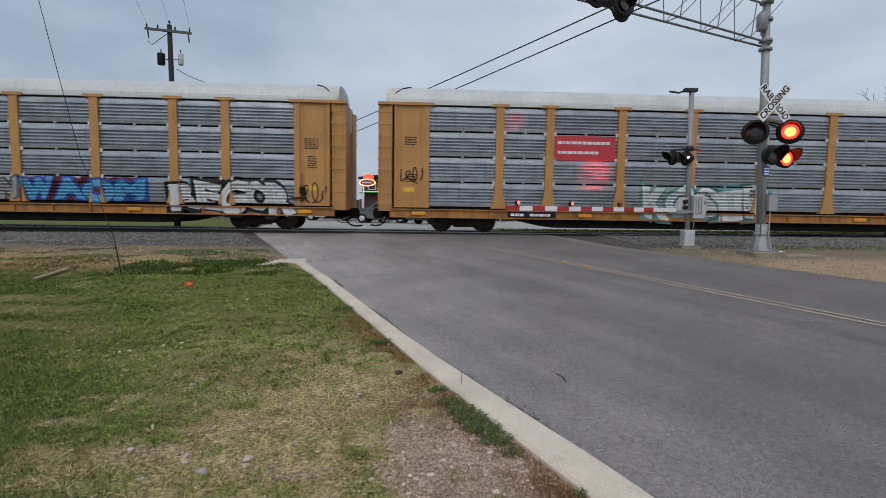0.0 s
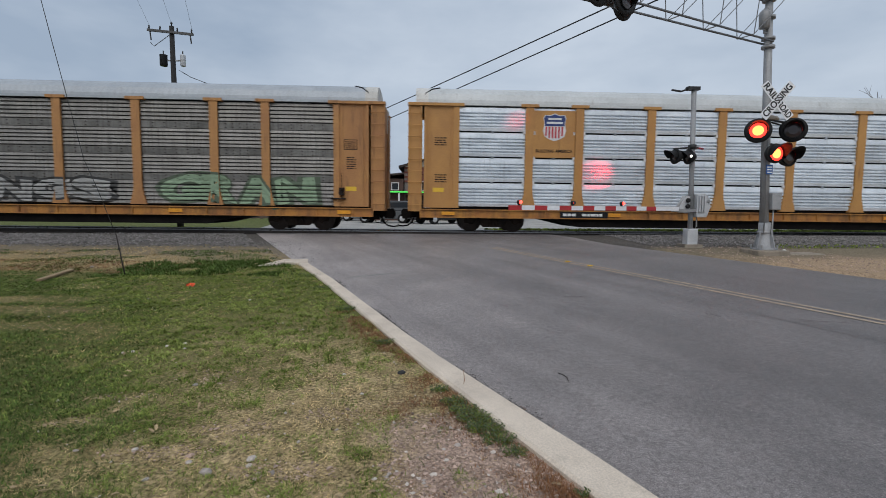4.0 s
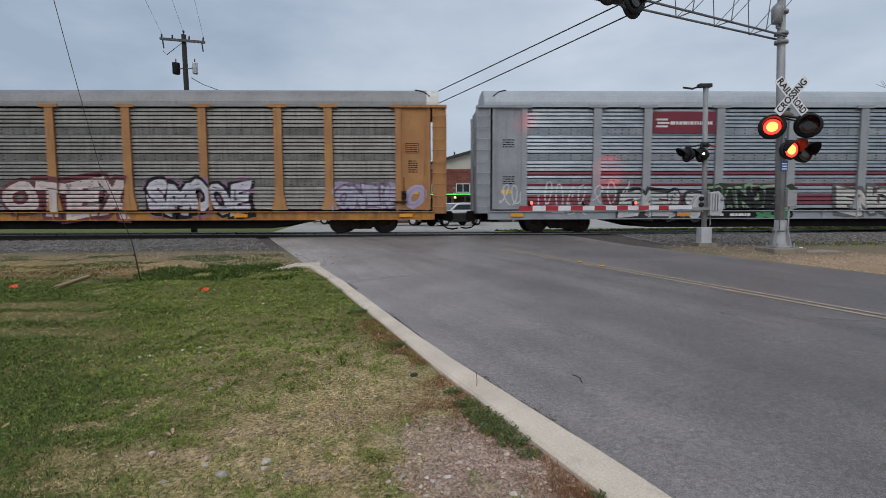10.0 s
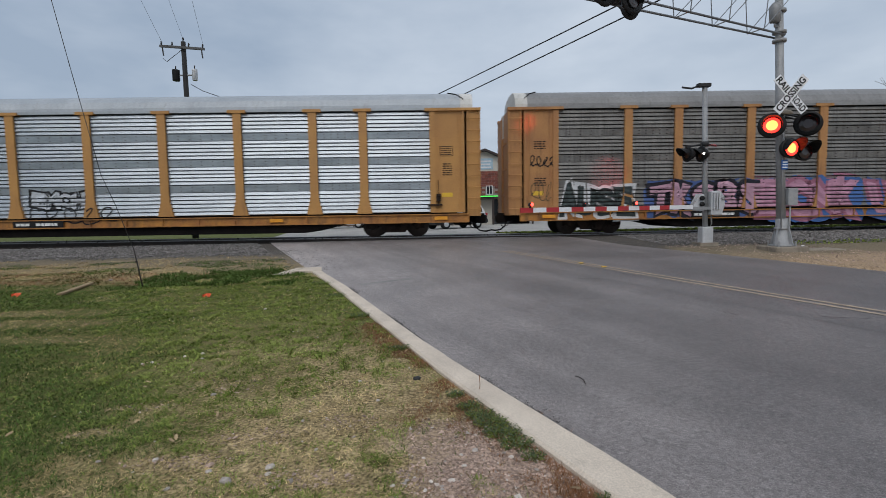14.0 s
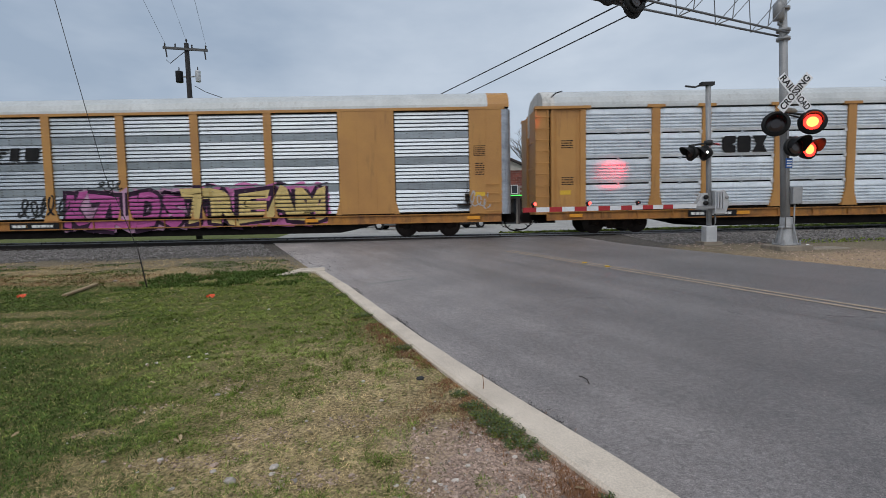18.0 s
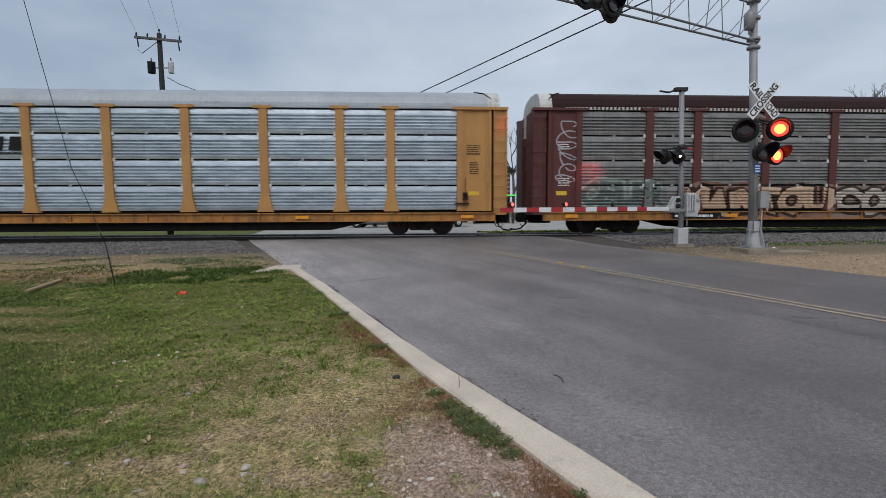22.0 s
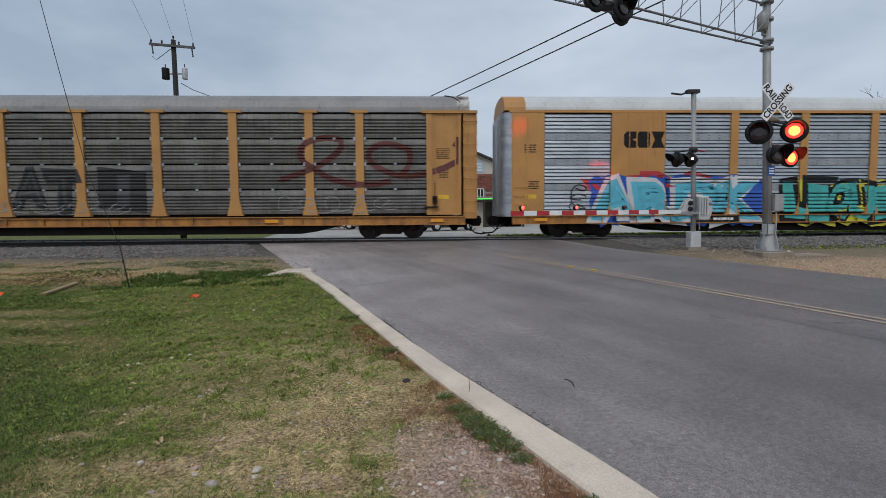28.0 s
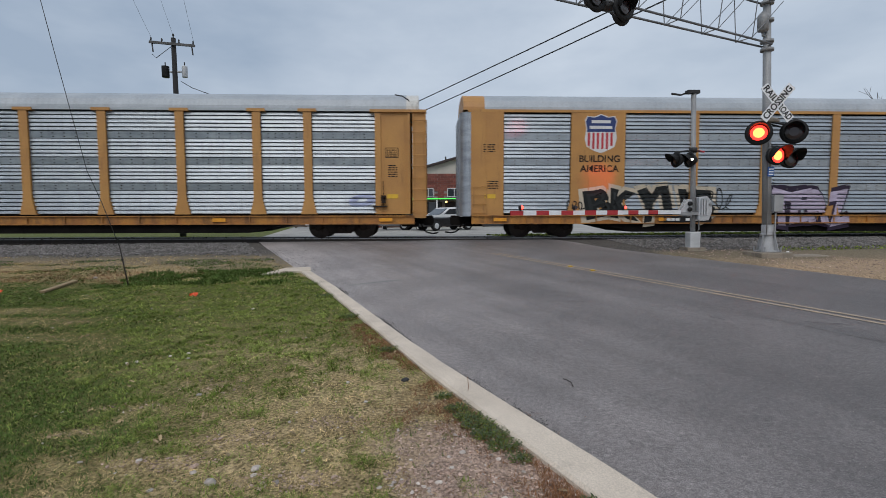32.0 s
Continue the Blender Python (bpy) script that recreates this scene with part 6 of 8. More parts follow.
box(bm, *[v for p in zip(sig(9.36, 12.98, 1.62), sig(9.62, 13.2, 2.08)) for v in p])
cabinet = part("junction_box", bm, GALV, signal, "grey junction box", 0.015)
bm = bmesh.new()
tube(bm, (sig(9.46, 13.06, 1.75), sig(9.46, 13.06, 0.6)), 0.02, 6)
tube(bm, (sig(9.24, 13.1, 4.6), sig(9.20, 13.04, 3.6), sig(9.20, 13.02, 1.0)), 0.015, 6)
part("conduit", bm, GALV, signal)
bm = bmesh.new()
lathe(bm, sig(8.94, 13.1, 6.42), (0, 0, 1), ((0, 0.05), (0.02, 0.13), (0.34, 0.14), (0.42, 0.13), (0.50, 0.06)), 16)
part("bell", bm, GALV, signal, "grey crossing bell")
bm = bmesh.new()
tube(bm, (sig(8.94, 13.1, 6.40), sig(8.95, 13.12, 6.33), sig(9.2, 13.2, 6.33)), 0.03, 6)
part("bell_bracket", bm, GALV, signal)

# lattice arm over the road
ARM = -ROAD_W
def arm_point(s, z, off=0.0):
    p = Vector((9.14, 13.2, 0)) + ARM * s + ROAD_U * off
    return sig(p.x, p.y, z)
for z in (6.10, 7.22):
    for off in (-0.22, 0.22):
        bm = bmesh.new()
        rod(bm, arm_point(0.0, z, off * 0.6), arm_point(7.4, z, off), 0.027, 8)
        part("chord", bm, WEATHERED_ZINC, signal)
for k in range(5):
    s = 1.0 + k * 1.36
    for off in (-0.22, 0.22):
        bm = bmesh.new()
        rod(bm, arm_point(s, 6.10, off), arm_point(s - 0.04 + off * 0.7, 7.22, off), 0.013, 6)
        part("strut", bm, WEATHERED_ZINC, signal)
        bm = bmesh.new()
        rod(bm, arm_point(s, 6.10, off), arm_point(s - 1.28, 7.22, off), 0.010, 6)
        part("diagonal", bm, WEATHERED_ZINC, signal)
    bm = bmesh.new()
    rod(bm, arm_point(s, 6.10, -0.22), arm_point(s, 6.10, 0.22), 0.014, 6)
    part("cross_tie", bm, GALV, signal)
for s, off, z, nx, ny in ((5.65, -0.35, 5.98, 0.45, -0.89), (6.45, -0.35, 6.02, 0.45, -0.89), (4.95, 0.4, 6.25, -0.42, 0.9)):
    p = arm_point(s, z, off)
    lamp_head(signal, head_pose(*p, nx, ny), 0.30, 0.165, None, 0.3)
    bm = bmesh.new()
    tube(bm, (arm_point(s, z + 0.05, off * 0.9), arm_point(s, z + 0.15, 0)), 0.035, 6)
    part("bracket", bm, DARK_GREY, signal)
bm = bmesh.new()
box(bm, *[v for p in zip((arm_point(5.75, 6.0)[0] - 0.2, arm_point(5.75, 6.0)[1] - 0.15, 6.06 - SIG_Z), (arm_point(5.75, 6.0)[0] + 0.25, arm_point(5.75, 6.0)[1] + 0.15, 6.3 - SIG_Z)) for v in p])
part("junction_box", bm, DARK_GREY, signal, "dark junction box")
slab = put("footing_slab", finish((lambda bm: (box(bm, 9.9, 10.9, 12.9, 13.5, 0.30, 0.425), bm)[1])(bmesh.new()), "footing_slab", 0.02), SOILED_CONCRETE, None)
tagged(slab, "low concrete slab beside the signal footing", "slab")
rock = put("white_rock", finish((lambda bm: (bmesh.ops.create_icosphere(bm, subdivisions=2, radius=0.065), bm)[1])(bmesh.new()), "white_rock"), WHITE_PAINT, None, at=(9.80, 13.0, 0.48))
tagged(rock, "small white-painted rock on the concrete footing", "rock")

# red beams of the rear lamps, thrown on the passing cars
for at, aim, power in (((9.1, 13.9, 3.72), (6.64, 18.8, 3.01), 800.0), ((5.2, 16.4, 6.2), (3.46, 18.8, 5.0), 330.0)):
    beam = bpy.data.lights.new("red_lamp_beam", "SPOT")
    beam.energy, beam.color, beam.spot_size, beam.spot_blend, beam.shadow_soft_size = power, (1.0, 0.02, 0.04), radians(15), 1.0, 0.1
    new("red_lamp_beam", beam).matrix_world = look(at, aim)

# ---- gate ----
GATE = Vector((8.24, 15.0, 0))
GATE_Z = ground_z(15.0)
gate = thing("crossing_gate", "lowered level crossing gate with red and white arm", "crossing gate", at=(GATE.x, GATE.y, GATE_Z))


def gat(x, y, z):
    return (x - GATE.x, y - GATE.y, z - GATE_Z)


mast_between("mast", gat(8.24, 15, 0.7), gat(8.15, 15, 5.32), 0.078, 0.074, GALV, gate)
bm = bmesh.new()
box(bm, *[v for p in zip(gat(8.08, 14.84, 0.50), gat(8.41, 15.16, 1.02)) for v in p])
part("base_casting", bm, ALU_PAINT, gate, "", 0.02)
bm = bmesh.new()
box(bm, *[v for p in zip(gat(7.96, 14.74, 0.42), gat(8.52, 15.26, 0.54)) for v in p])
part("footing", bm, SOILED_CONCRETE, gate)
# mechanism: housing, counterweight plates
bm = bmesh.new()
prism(bm, [(p[0] - GATE.x, p[1] - GATE_Z) for p in ((8.30, 1.38), (8.62, 1.38), (8.72, 1.66), (8.70, 1.95), (8.56, 2.12), (8.30, 2.10))], -0.22, 0.12)
part("mechanism_housing", bm, ALU_PAINT, gate, "grey gate motor housing", 0.02)
bm = bmesh.new()
lathe(bm, gat(8.64, 14.77, 1.88), (0, -1, 0), ((0, 0.05), (0.02, 0.05), (0.03, 0.03)), 12)
part("housing_hub", bm, GALV, gate)
for k in range(3):
    bm = bmesh.new()
    box(bm, *[v for p in zip(gat(8.33 + k * 0.08, 14.70, 1.55), gat(8.37 + k * 0.08, 14.78, 2.05)) for v in p])
    part("counterweight", bm, ALU_PAINT, gate)
bm = bmesh.new()
prism(bm, [(p[0] - GATE.x, p[1] - GATE_Z) for p in ((7.72, 1.55), (8.12, 1.50), (8.12, 2.02), (7.98, 2.04))], -0.14, -0.09)
prism(bm, [(p[0] - GATE.x, p[1] - GATE_Z) for p in ((7.72, 1.55), (8.12, 1.50), (8.12, 2.02), (7.98, 2.04))], 0.05, 0.10)
part("arm_bracket", bm, ALU_PAINT, gate)
for z in (1.72, 1.9):
    bm = bmesh.new()
    lathe(bm, gat(8.02, 14.82, z), (0, -1, 0), ((0, 0.07), (0.05, 0.07), (0.06, 0.03)), 14)
    part("pivot", bm, SIGNAL_BLACK, gate)
bm = bmesh.new()
box(bm, *[v for p in zip(gat(7.55, 14.8, 1.55), gat(8.3, 14.9, 1.64)) for v in p])
part("arm_clamp", bm, GALV, gate)
# arm of alternating lengths
arm_m = Matrix.Translation(gat(7.70, 14.76, 1.64)) @ Matrix.Rotation(math.atan2(-ROAD_W.y, -ROAD_W.x), 4, "Z")
cursor, red = 0.0, False
while cursor < 6.2:
    length = 1.0 if cursor == 0 else 0.406
    bm = bmesh.new()
    box(bm, cursor, min(cursor + length, 6.25), -0.02, 0.02, -0.06, 0.06)
    seg = part("arm_length", bm, STRIPE_RED if red else SIGN_WHITE, gate, "red length" if red else "")
    seg.matrix_basis = arm_m
    cursor += length
    red = not red
for s, turn in ((5.95, None), (4.2, 0), (2.4, 1)):
    bm = bmesh.new()
    rod(bm, (s, 0, 0.06), (s, 0, 0.10), 0.03, 8)
    lathe(bm, (s, 0.06, 0.14), (0, 1, 0), ((-0.08, 0.055), (0.0, 0.055), (0.02, 0.04)), 14)
    lamp = part("arm_lamp", bm, SIGNAL_BLACK, gate, "small lamp on the gate arm")
    lamp.matrix_basis = arm_m
    small = new("lens", shared(("small_lens",), lambda bm: lathe(bm, (0, 0, 0), (0, 1, 0), ((0, 0.046), (0.014, 0.036), (0.02, 0.015)), 14)))
    small.parent = lamp
    if not small.data.materials:
        small.data.materials.append(LENS_SMALL)
        small.data.materials.append(LENS_DARK)
        for poly in small.data.polygons:
            if poly.normal.y < -0.9:
                poly.material_index = 1
    small.matrix_basis = Matrix.Translation((s, 0.085, 0.14))
    if turn is not None:
        LENSES.append((small, turn))
# side lamps on the mast, for the lane beside the track
for x, y in ((7.58, 14.85), (8.02, 14.9)):
    lamp_head(gate, Matrix.Translation((-GATE.x, -GATE.y, -GATE_Z)) @ head_pose(x, y, 3.24, -0.98, -0.2), 0.235, 0.14, None, 0.36)
for a, b in (((8.2, 15, 3.55), (7.55, 14.9, 3.47)), ((7.6, 14.9, 3.48), (7.62, 14.86, 3.26)), ((8.05, 14.97, 3.52), (8.05, 14.9, 3.26)), ((8.2, 15, 3.55), (8.55, 15.05, 3.5))):
    bm = bmesh.new()
    rod(bm, gat(*a), gat(*b), 0.028, 8)
    part("bracket", bm, DARK_GREY, gate)
bm = bmesh.new()
rod(bm, gat(8.18, 15, 3.48), gat(8.18, 15, 3.62), 0.12, 12)
part("clamp", bm, DARK_GREY, gate)
bm = bmesh.new()
rod(bm, gat(8.0, 14.72, 3.24), gat(8.0, 14.70, 3.24), 0.035, 10)
part("indicator", bm, LED_WHITE, gate, "small white indicator light")
bm = bmesh.new()
box(bm, *[v for p in zip(gat(7.92, 14.9, 5.26), gat(8.3, 15.08, 5.36)) for v in p])
tube(bm, (gat(7.95, 14.98, 5.30), gat(7.75, 14.98, 5.22), gat(7.45, 14.98, 5.26)), 0.03, 6)
part("top_bracket", bm, DARK_GREY, gate)
bm = bmesh.new()
tube(bm, (gat(8.42, 15, 1.4), gat(8.40, 14.95, 1.1), gat(8.32, 14.92, 1.0)), 0.02, 6)
part("conduit", bm, GALV, gate)


# ---- poles, wires ----
POLE_WOOD = mat("dark_pole_wood", (0.018, 0.017, 0.017), (0.012, 0.011, 0.011), 3, 0.85, 0, 0.2, 30, 0.2, (6, 6, 0.6))
ARM_WOOD = mat("grey_crossarm_wood", (0.10, 0.10, 0.10), (0.07, 0.07, 0.07), 3, 0.85, 0, 0.15, 30, 0.2)
WIRE = mat("black_cable", (0.02, 0.02, 0.022), (0.025, 0.025, 0.025), 3, 0.6, 0, 0, 10, 0.1)
PY = 27.2
pole = thing("utility_pole", "dark timber utility pole with crossarm and transformers", "utility pole", at=(-13.6, PY, ground_z(PY)))
PZ = ground_z(PY)
bm = bmesh.new()
rod(bm, (0, 0, 0), (-0.06, 0, 11.2 - PZ), 0.17, 14, 0.12)
part("pole", bm, POLE_WOOD, pole)
bm = bmesh.new()
box(bm, -1.2, 1.2, -0.2, -0.1, -0.06, 0.06)
arm = part("crossarm", bm, ARM_WOOD, pole)
arm.matrix_basis = pose(-0.06, 0, 10.85 - PZ, 0, 5, 0)
for x in (-1.12, -0.55, 0.35, 1.1):
    bm = bmesh.new()
    lathe(bm, (x, -0.15, 0.06), (0, 0, 1), ((0, 0.02), (0.06, 0.05), (0.10, 0.03), (0.14, 0.05), (0.2, 0.02)), 10)
    part("insulator", bm, DARK_GREY, arm)
bm = bmesh.new()
lathe(bm, (-0.06, 0, 11.2 - PZ), (0, 0, 1), ((0, 0.02), (0.10, 0.03), (0.14, 0.06), (0.20, 0.05), (0.24, 0.02)), 10)
part("pole_top_pin", bm, DARK_GREY, pole)
for x in (-1.05, 1.05):
    bm = bmesh.new()
    rod(bm, (x, -0.17, -0.05), (x + 0.1, -0.2, -0.5), 0.035, 6)
    part("cutout_fuse", bm, DARK_GREY, arm)
for x, m in ((-0.52, SIGNAL_BLACK), (0.5, ALU_PAINT)):
    bm = bmesh.new()
    z = 9.42 - PZ
    k = 1.0 if x < 0 else 0.72
    lathe(bm, (x, -0.05, z), (0, 0, 1), ((-0.30, 0.17 * k), (-0.27, 0.19 * k), (0.24, 0.19 * k), (0.28, 0.2 * k), (0.31, 0.1 * k)), 16)
    t = part("transformer", bm, m, pole, "black transformer can" if x < 0 else "grey transformer can")
    bm = bmesh.new()
    rod(bm, (x, -0.05, z + 0.3), (x, -0.05, z + 0.5), 0.03, 8)
    part("bushing", bm, DARK_GREY, t)
    bm = bmesh.new()
    rod(bm, (0, 0, z), (x, -0.05, z), 0.04, 6)
    part("hanger", bm, GALV, pole)
for pts in (((-1.1, -0.2, 10.3 - PZ), (-0.9, -0.2, 10.1 - PZ), (-0.1, -0.1, 10.75 - PZ)), ((0.3, -0.1, 8.9 - PZ), (0.9, -0.1, 8.55 - PZ), (2.4, 0, 8.0 - PZ))):
    bm = bmesh.new()
    tube(bm, pts, 0.018, 5)
    part("lead", bm, WIRE, pole)


def wire(name, a, b, r, sag, label):
    n = 14
    pts = [Vector(a).lerp(Vector(b), i / n) - Vector((0, 0, sag * 4 * (i / n) * (1 - i / n))) for i in range(n + 1)]
    bm = bmesh.new()
    tube(bm, pts, r, 5)
    ob = part(name, bm, WIRE, None, label)
    return tagged(ob, "", "cable")


for x, z in ((-14.7, 11.1), (-13.62, 11.4), (-12.52, 10.95)):
    wire("power_line", (x, PY - 0.15, z), (x + 19.7, -22.0, z + 0.2), 0.006, 0.5, "thin overhead power line from the pole")
wire("overhead_cable", (-17.5, 55.0, 6.95), (28.4, -10.0, 12.6), 0.03, 0.3, "thick black overhead cable across the road")
wire("overhead_cable", (-13.9, 55.0, 7.45), (26.2, -10.0, 11.5), 0.03, 0.3, "thick black overhead cable across the road")
bm = bmesh.new()
tube(bm, ((-5.97, 9.5, 1.05), (-6.26, 9.5, 1.9), (-6.5, 9.5, 2.5), (-6.95, 9.5, 4.6), (-8.25, 9.5, 10.9)), 0.0065, 5)
tagged(part("guy_wire", bm, WIRE, None, "thin steel guy wire running to a ground anchor"), "", "cable")
stake = thing("ground_anchor", "thin rusty steel anchor rod in the grass", "anchor", at=(-5.84, 9.5, ground_z(9.5)))
bm = bmesh.new()
rod(bm, (0.02, 0, -0.1), (-0.13, 0, 0.80), 0.012, 8)
part("rod", bm, RAIL_STEEL, stake)
bm = bmesh.new()
lathe(bm, (-0.085, 0, 0.52), (0, 1, 0), ((-0.012, 0.012), (-0.012, 0.024), (0.012, 0.024), (0.012, 0.012)), 12)
part("eye", bm, RAIL_STEEL, stake)
post = thing("marker_post", "slim white plastic marker post in the grass", "post", at=(-8.50, 9.09, ground_z(9.09)))
bm = bmesh.new()
box(bm, -0.05, 0.05, -0.02, 0.02, -0.1, 1.40)
part("shaft", bm, WHITE_PAINT, post, "", 0.008)
bm = bmesh.new()
box(bm, -0.05, 0.05, -0.024, -0.021, 1.12, 1.32)
part("orange_band", bm, ORANGE_REFLECT, post)

# ---- beyond the track ----
BRICK = mat("red_brick", (0.22, 0.075, 0.052), (0.15, 0.05, 0.04), 4, 0.85, 0, 0.1, 30, 0.2, vary=0.25)
MORTAR = mat("mortar", (0.30, 0.26, 0.23), (0.25, 0.22, 0.2), 3, 0.9, 0, 0.1, 30, 0.1)
CREAM = mat("cream_render", (0.55, 0.52, 0.45), (0.48, 0.45, 0.39), 1, 0.8, 0, 0.05, 30, 0.08)
BROWN_TRIM = mat("dark_brown_trim", (0.035, 0.024, 0.02), (0.03, 0.02, 0.018), 2, 0.7, 0, 0.05, 30, 0.15)
WINDOW_DARK = glass("dark_window_glass", (0.03, 0.035, 0.04), 0.04)
NEON_GREEN = glow("green_neon", (0.08, 0.75, 0.10), 0.9)
NEON_RED = glow("red_neon", (0.9, 0.05, 0.03), 1.6)
NEON_GOLD = glow("amber_light", (1.0, 0.62, 0.2), 2.2)
FENCE_WOOD = mat("dark_fence_wood", (0.10, 0.075, 0.06), (0.07, 0.05, 0.04), 2, 0.9, 0, 0.15, 30, 0.2, vary=0.2)
lot = ribbon("pavement", [[(x, y, ground_z(y) + 0.012) for x in (-9 - 0.2 * (y - 26), -6, 0, 8, 30, 80)] for y in (26.2, 32, 40, 60, 90)], LOT_CONCRETE, label="wide pale concrete forecourt beyond the railway", category="pavement")
far_road = ribbon("road", [[road_point(u, w, 0.02) for w in (0.5, 3, 6, 9, 13.5)] for u in (16.2 + 4.6, 22.5, 24, 26, 28)], LOT_CONCRETE, label="pale concrete road beyond the tracks", category="road")
FZ = ground_z(46)
shop = thing("brick_shop", "brick shop with cream gable and green neon strip", "building", at=(0, 46, FZ))


def fz(z):
    return z - FZ


bm = bmesh.new()
box(bm, -2.2, 8.6, 0.06, 12, 0, fz(5.5))
part("wall", bm, MORTAR, shop)
bm = bmesh.new()
prism(bm, ((-2.2, fz(5.5)), (8.6, fz(5.5)), (4.4, fz(7.35))), 0.03, 12)
part("gable", bm, CREAM, shop, "cream gable wall")
for sgn in (-1, 1):
    bm = bmesh.new()
    x1, z1 = (-2.7, 5.36) if sgn < 0 else (9.0, 5.33)
    prism(bm, ((4.4, fz(7.35)), (4.4, fz(7.55)), (x1, fz(z1 + 0.2)), (x1, fz(z1))), -0.5, 12.4)
    part("roof", bm, BROWN_TRIM, shop, "dark brown roof slope")
bm = bmesh.new()
rod(bm, (1.6, 1.0, fz(6.4)), (1.6, 1.0, fz(7.2)), 0.08, 8)
part("vent_pipe", bm, DARK_GREY, shop)
bm = bmesh.new()
box(bm, 3.55, 5.15, -0.03, 0.02, fz(5.66), fz(6.68))
board = part("sign_board", bm, mat("sign_pale_blue", (0.35, 0.47, 0.55), (0.30, 0.42, 0.5), 3, 0.6), shop, "pale blue sign")
bm = bmesh.new()
for k in range(3):
    box(bm, 3.7 + 0.1 * (k % 2), 5.0 - 0.1 * (k % 2), -0.04, -0.031, fz(5.8 + k * 0.28), fz(5.92 + k * 0.28))
part("sign_bars", bm, EMBLEM_WHITE, board)
brick_mesh = finish((lambda bm: (box(bm, 0, 0.58, -0.04, 0.03, 0, 0.19), bm)[1])(bmesh.new()), "brick")
WINDOWS = ((-1.75, -1.2), (-0.6, 0.4), (1.7, 3.0), (4.5, 5.1), (6.0, 7.2))
n = 0
for r in range(11):
    for c in range(23):
        x = -2.2 + c * 0.6 + (0.3 if r % 2 else 0)
        z = 3.25 + r * 0.205
        if x + 0.58 > 8.7 or (3.3 < z + 0.1 < 4.12 and any(a - 0.5 < x < b for a, b in WINDOWS)):
            continue
        put("brick", brick_mesh, BRICK, shop, at=(x, 0.04, fz(z)))
for a, b in WINDOWS:
    bm = bmesh.new()
    for x0, x1, z0, z1 in ((a, b, 3.30, 3.37), (a, b, 4.08, 4.15), (a, a + 0.06, 3.37, 4.08), (b - 0.06, b, 3.37, 4.08), ((a + b) / 2 - 0.03, (a + b) / 2 + 0.03, 3.37, 4.08)):
        box(bm, x0, x1, -0.03, 0.055, fz(z0), fz(z1))
    win = part("window", bm, EMBLEM_WHITE, shop, "white-framed window")
    bm = bmesh.new()
    box(bm, a + 0.06, b - 0.06, 0.0, 0.05, fz(3.37), fz(4.08))
    part("pane", bm, WINDOW_DARK, win)
bm = bmesh.new()
box(bm, -6.0, 8.8, -1.5, 0.0, fz(3.02), fz(3.16))
awning = part("awning", bm, BROWN_TRIM, shop, "flat canopy with green neon edge")
bm = bmesh.new()
box(bm, -6.0, 8.8, -1.56, -1.501, fz(3.06), fz(3.15))
part("neon_strip", bm, NEON_GREEN, awning, "glowing green neon strip")
for x in (-5.8, -4.3, -2.7, -1.1, 0.6, 2.4, 4.9, 7.0, 8.5):
    bm = bmesh.new()
    box(bm, x, x + 0.16, -1.48, -1.32, 0, fz(3.02))
    part("canopy_post", bm, EMBLEM_WHITE if x < 1 else BROWN_TRIM, shop)
for a, b, m in ((-2.0, -0.4, BROWN_TRIM), (-0.2, 1.2, WINDOW_DARK), (1.5, 3.0, BROWN_TRIM), (3.2, 5.0, CREAM), (5.2, 7.0, WINDOW_DARK), (7.3, 8.5, BROWN_TRIM)):
    bm = bmesh.new()
    box(bm, a, b, -0.02, 0.05, 0, fz(2.85))
    part("shopfront", bm, m, shop)
for x in (-0.75, 1.55):
    bm = bmesh.new()
    lathe(bm, (x, -1.35, fz(2.72)), (0, 0, 1), ((0, 0.02), (0.03, 0.09), (0.12, 0.11), (0.2, 0.04)), 12)
    part("porch_lamp", bm, NEON_GOLD, shop, "amber porch lamp")
wing = thing("shop_wing", "low dark-brown wing with paired windows and porch", "building", at=(-4.25, 45.2, FZ))
bm = bmesh.new()
box(bm, -1.6, 2.0, 0, 10, 0, fz(4.35))
part("wall", bm, mat("brown_boards", (0.09, 0.05, 0.04), (0.07, 0.04, 0.03), 2, 0.8), wing)
bm = bmesh.new()
prism(bm, ((-1.9, fz(4.3)), (2.05, fz(4.75)), (2.05, fz(4.9)), (-1.9, fz(4.45))), -0.4, 10.3)
part("roof", bm, BROWN_TRIM, wing)
for x in (-1.0, 0.0, 0.9):
    bm = bmesh.new()
    box(bm, x, x + 0.7, -0.04, 0.02, fz(3.28), fz(4.0))
    win = part("window", bm, EMBLEM_WHITE, wing, "white-framed window")
    bm = bmesh.new()
    box(bm, x + 0.07, x + 0.63, -0.05, -0.041, fz(3.35), fz(3.93))
    part("pane", bm, WINDOW_DARK, win)

# fruit-shaped neon sign on a post
sign = thing("neon_sign", "fruit-shaped red neon sign with yellow oval on a post", "sign", at=(-4.72, 40, ground_z(40)))
SZ = ground_z(40)
bm = bmesh.new()
rod(bm, (-0.35, 0.1, 0), (-0.35, 0.1, 3.9 - SZ), 0.07, 10)
part("post", bm, WHITE_PAINT, sign)
bm = bmesh.new()
lathe(bm, (0, 0, 4.02 - SZ), (0, -1, 0), ((-0.1, 0.1), (-0.1, 0.33), (0.06, 0.36), (0.1, 0.3), (0.12, 0.05)), 20)
lathe(bm, (0.22, 0, 4.05 - SZ), (0, -1, 0), ((-0.08, 0.1), (-0.08, 0.28), (0.05, 0.3), (0.08, 0.05)), 18)
part("fruit", bm, NEON_RED, sign, "glowing red fruit shape")
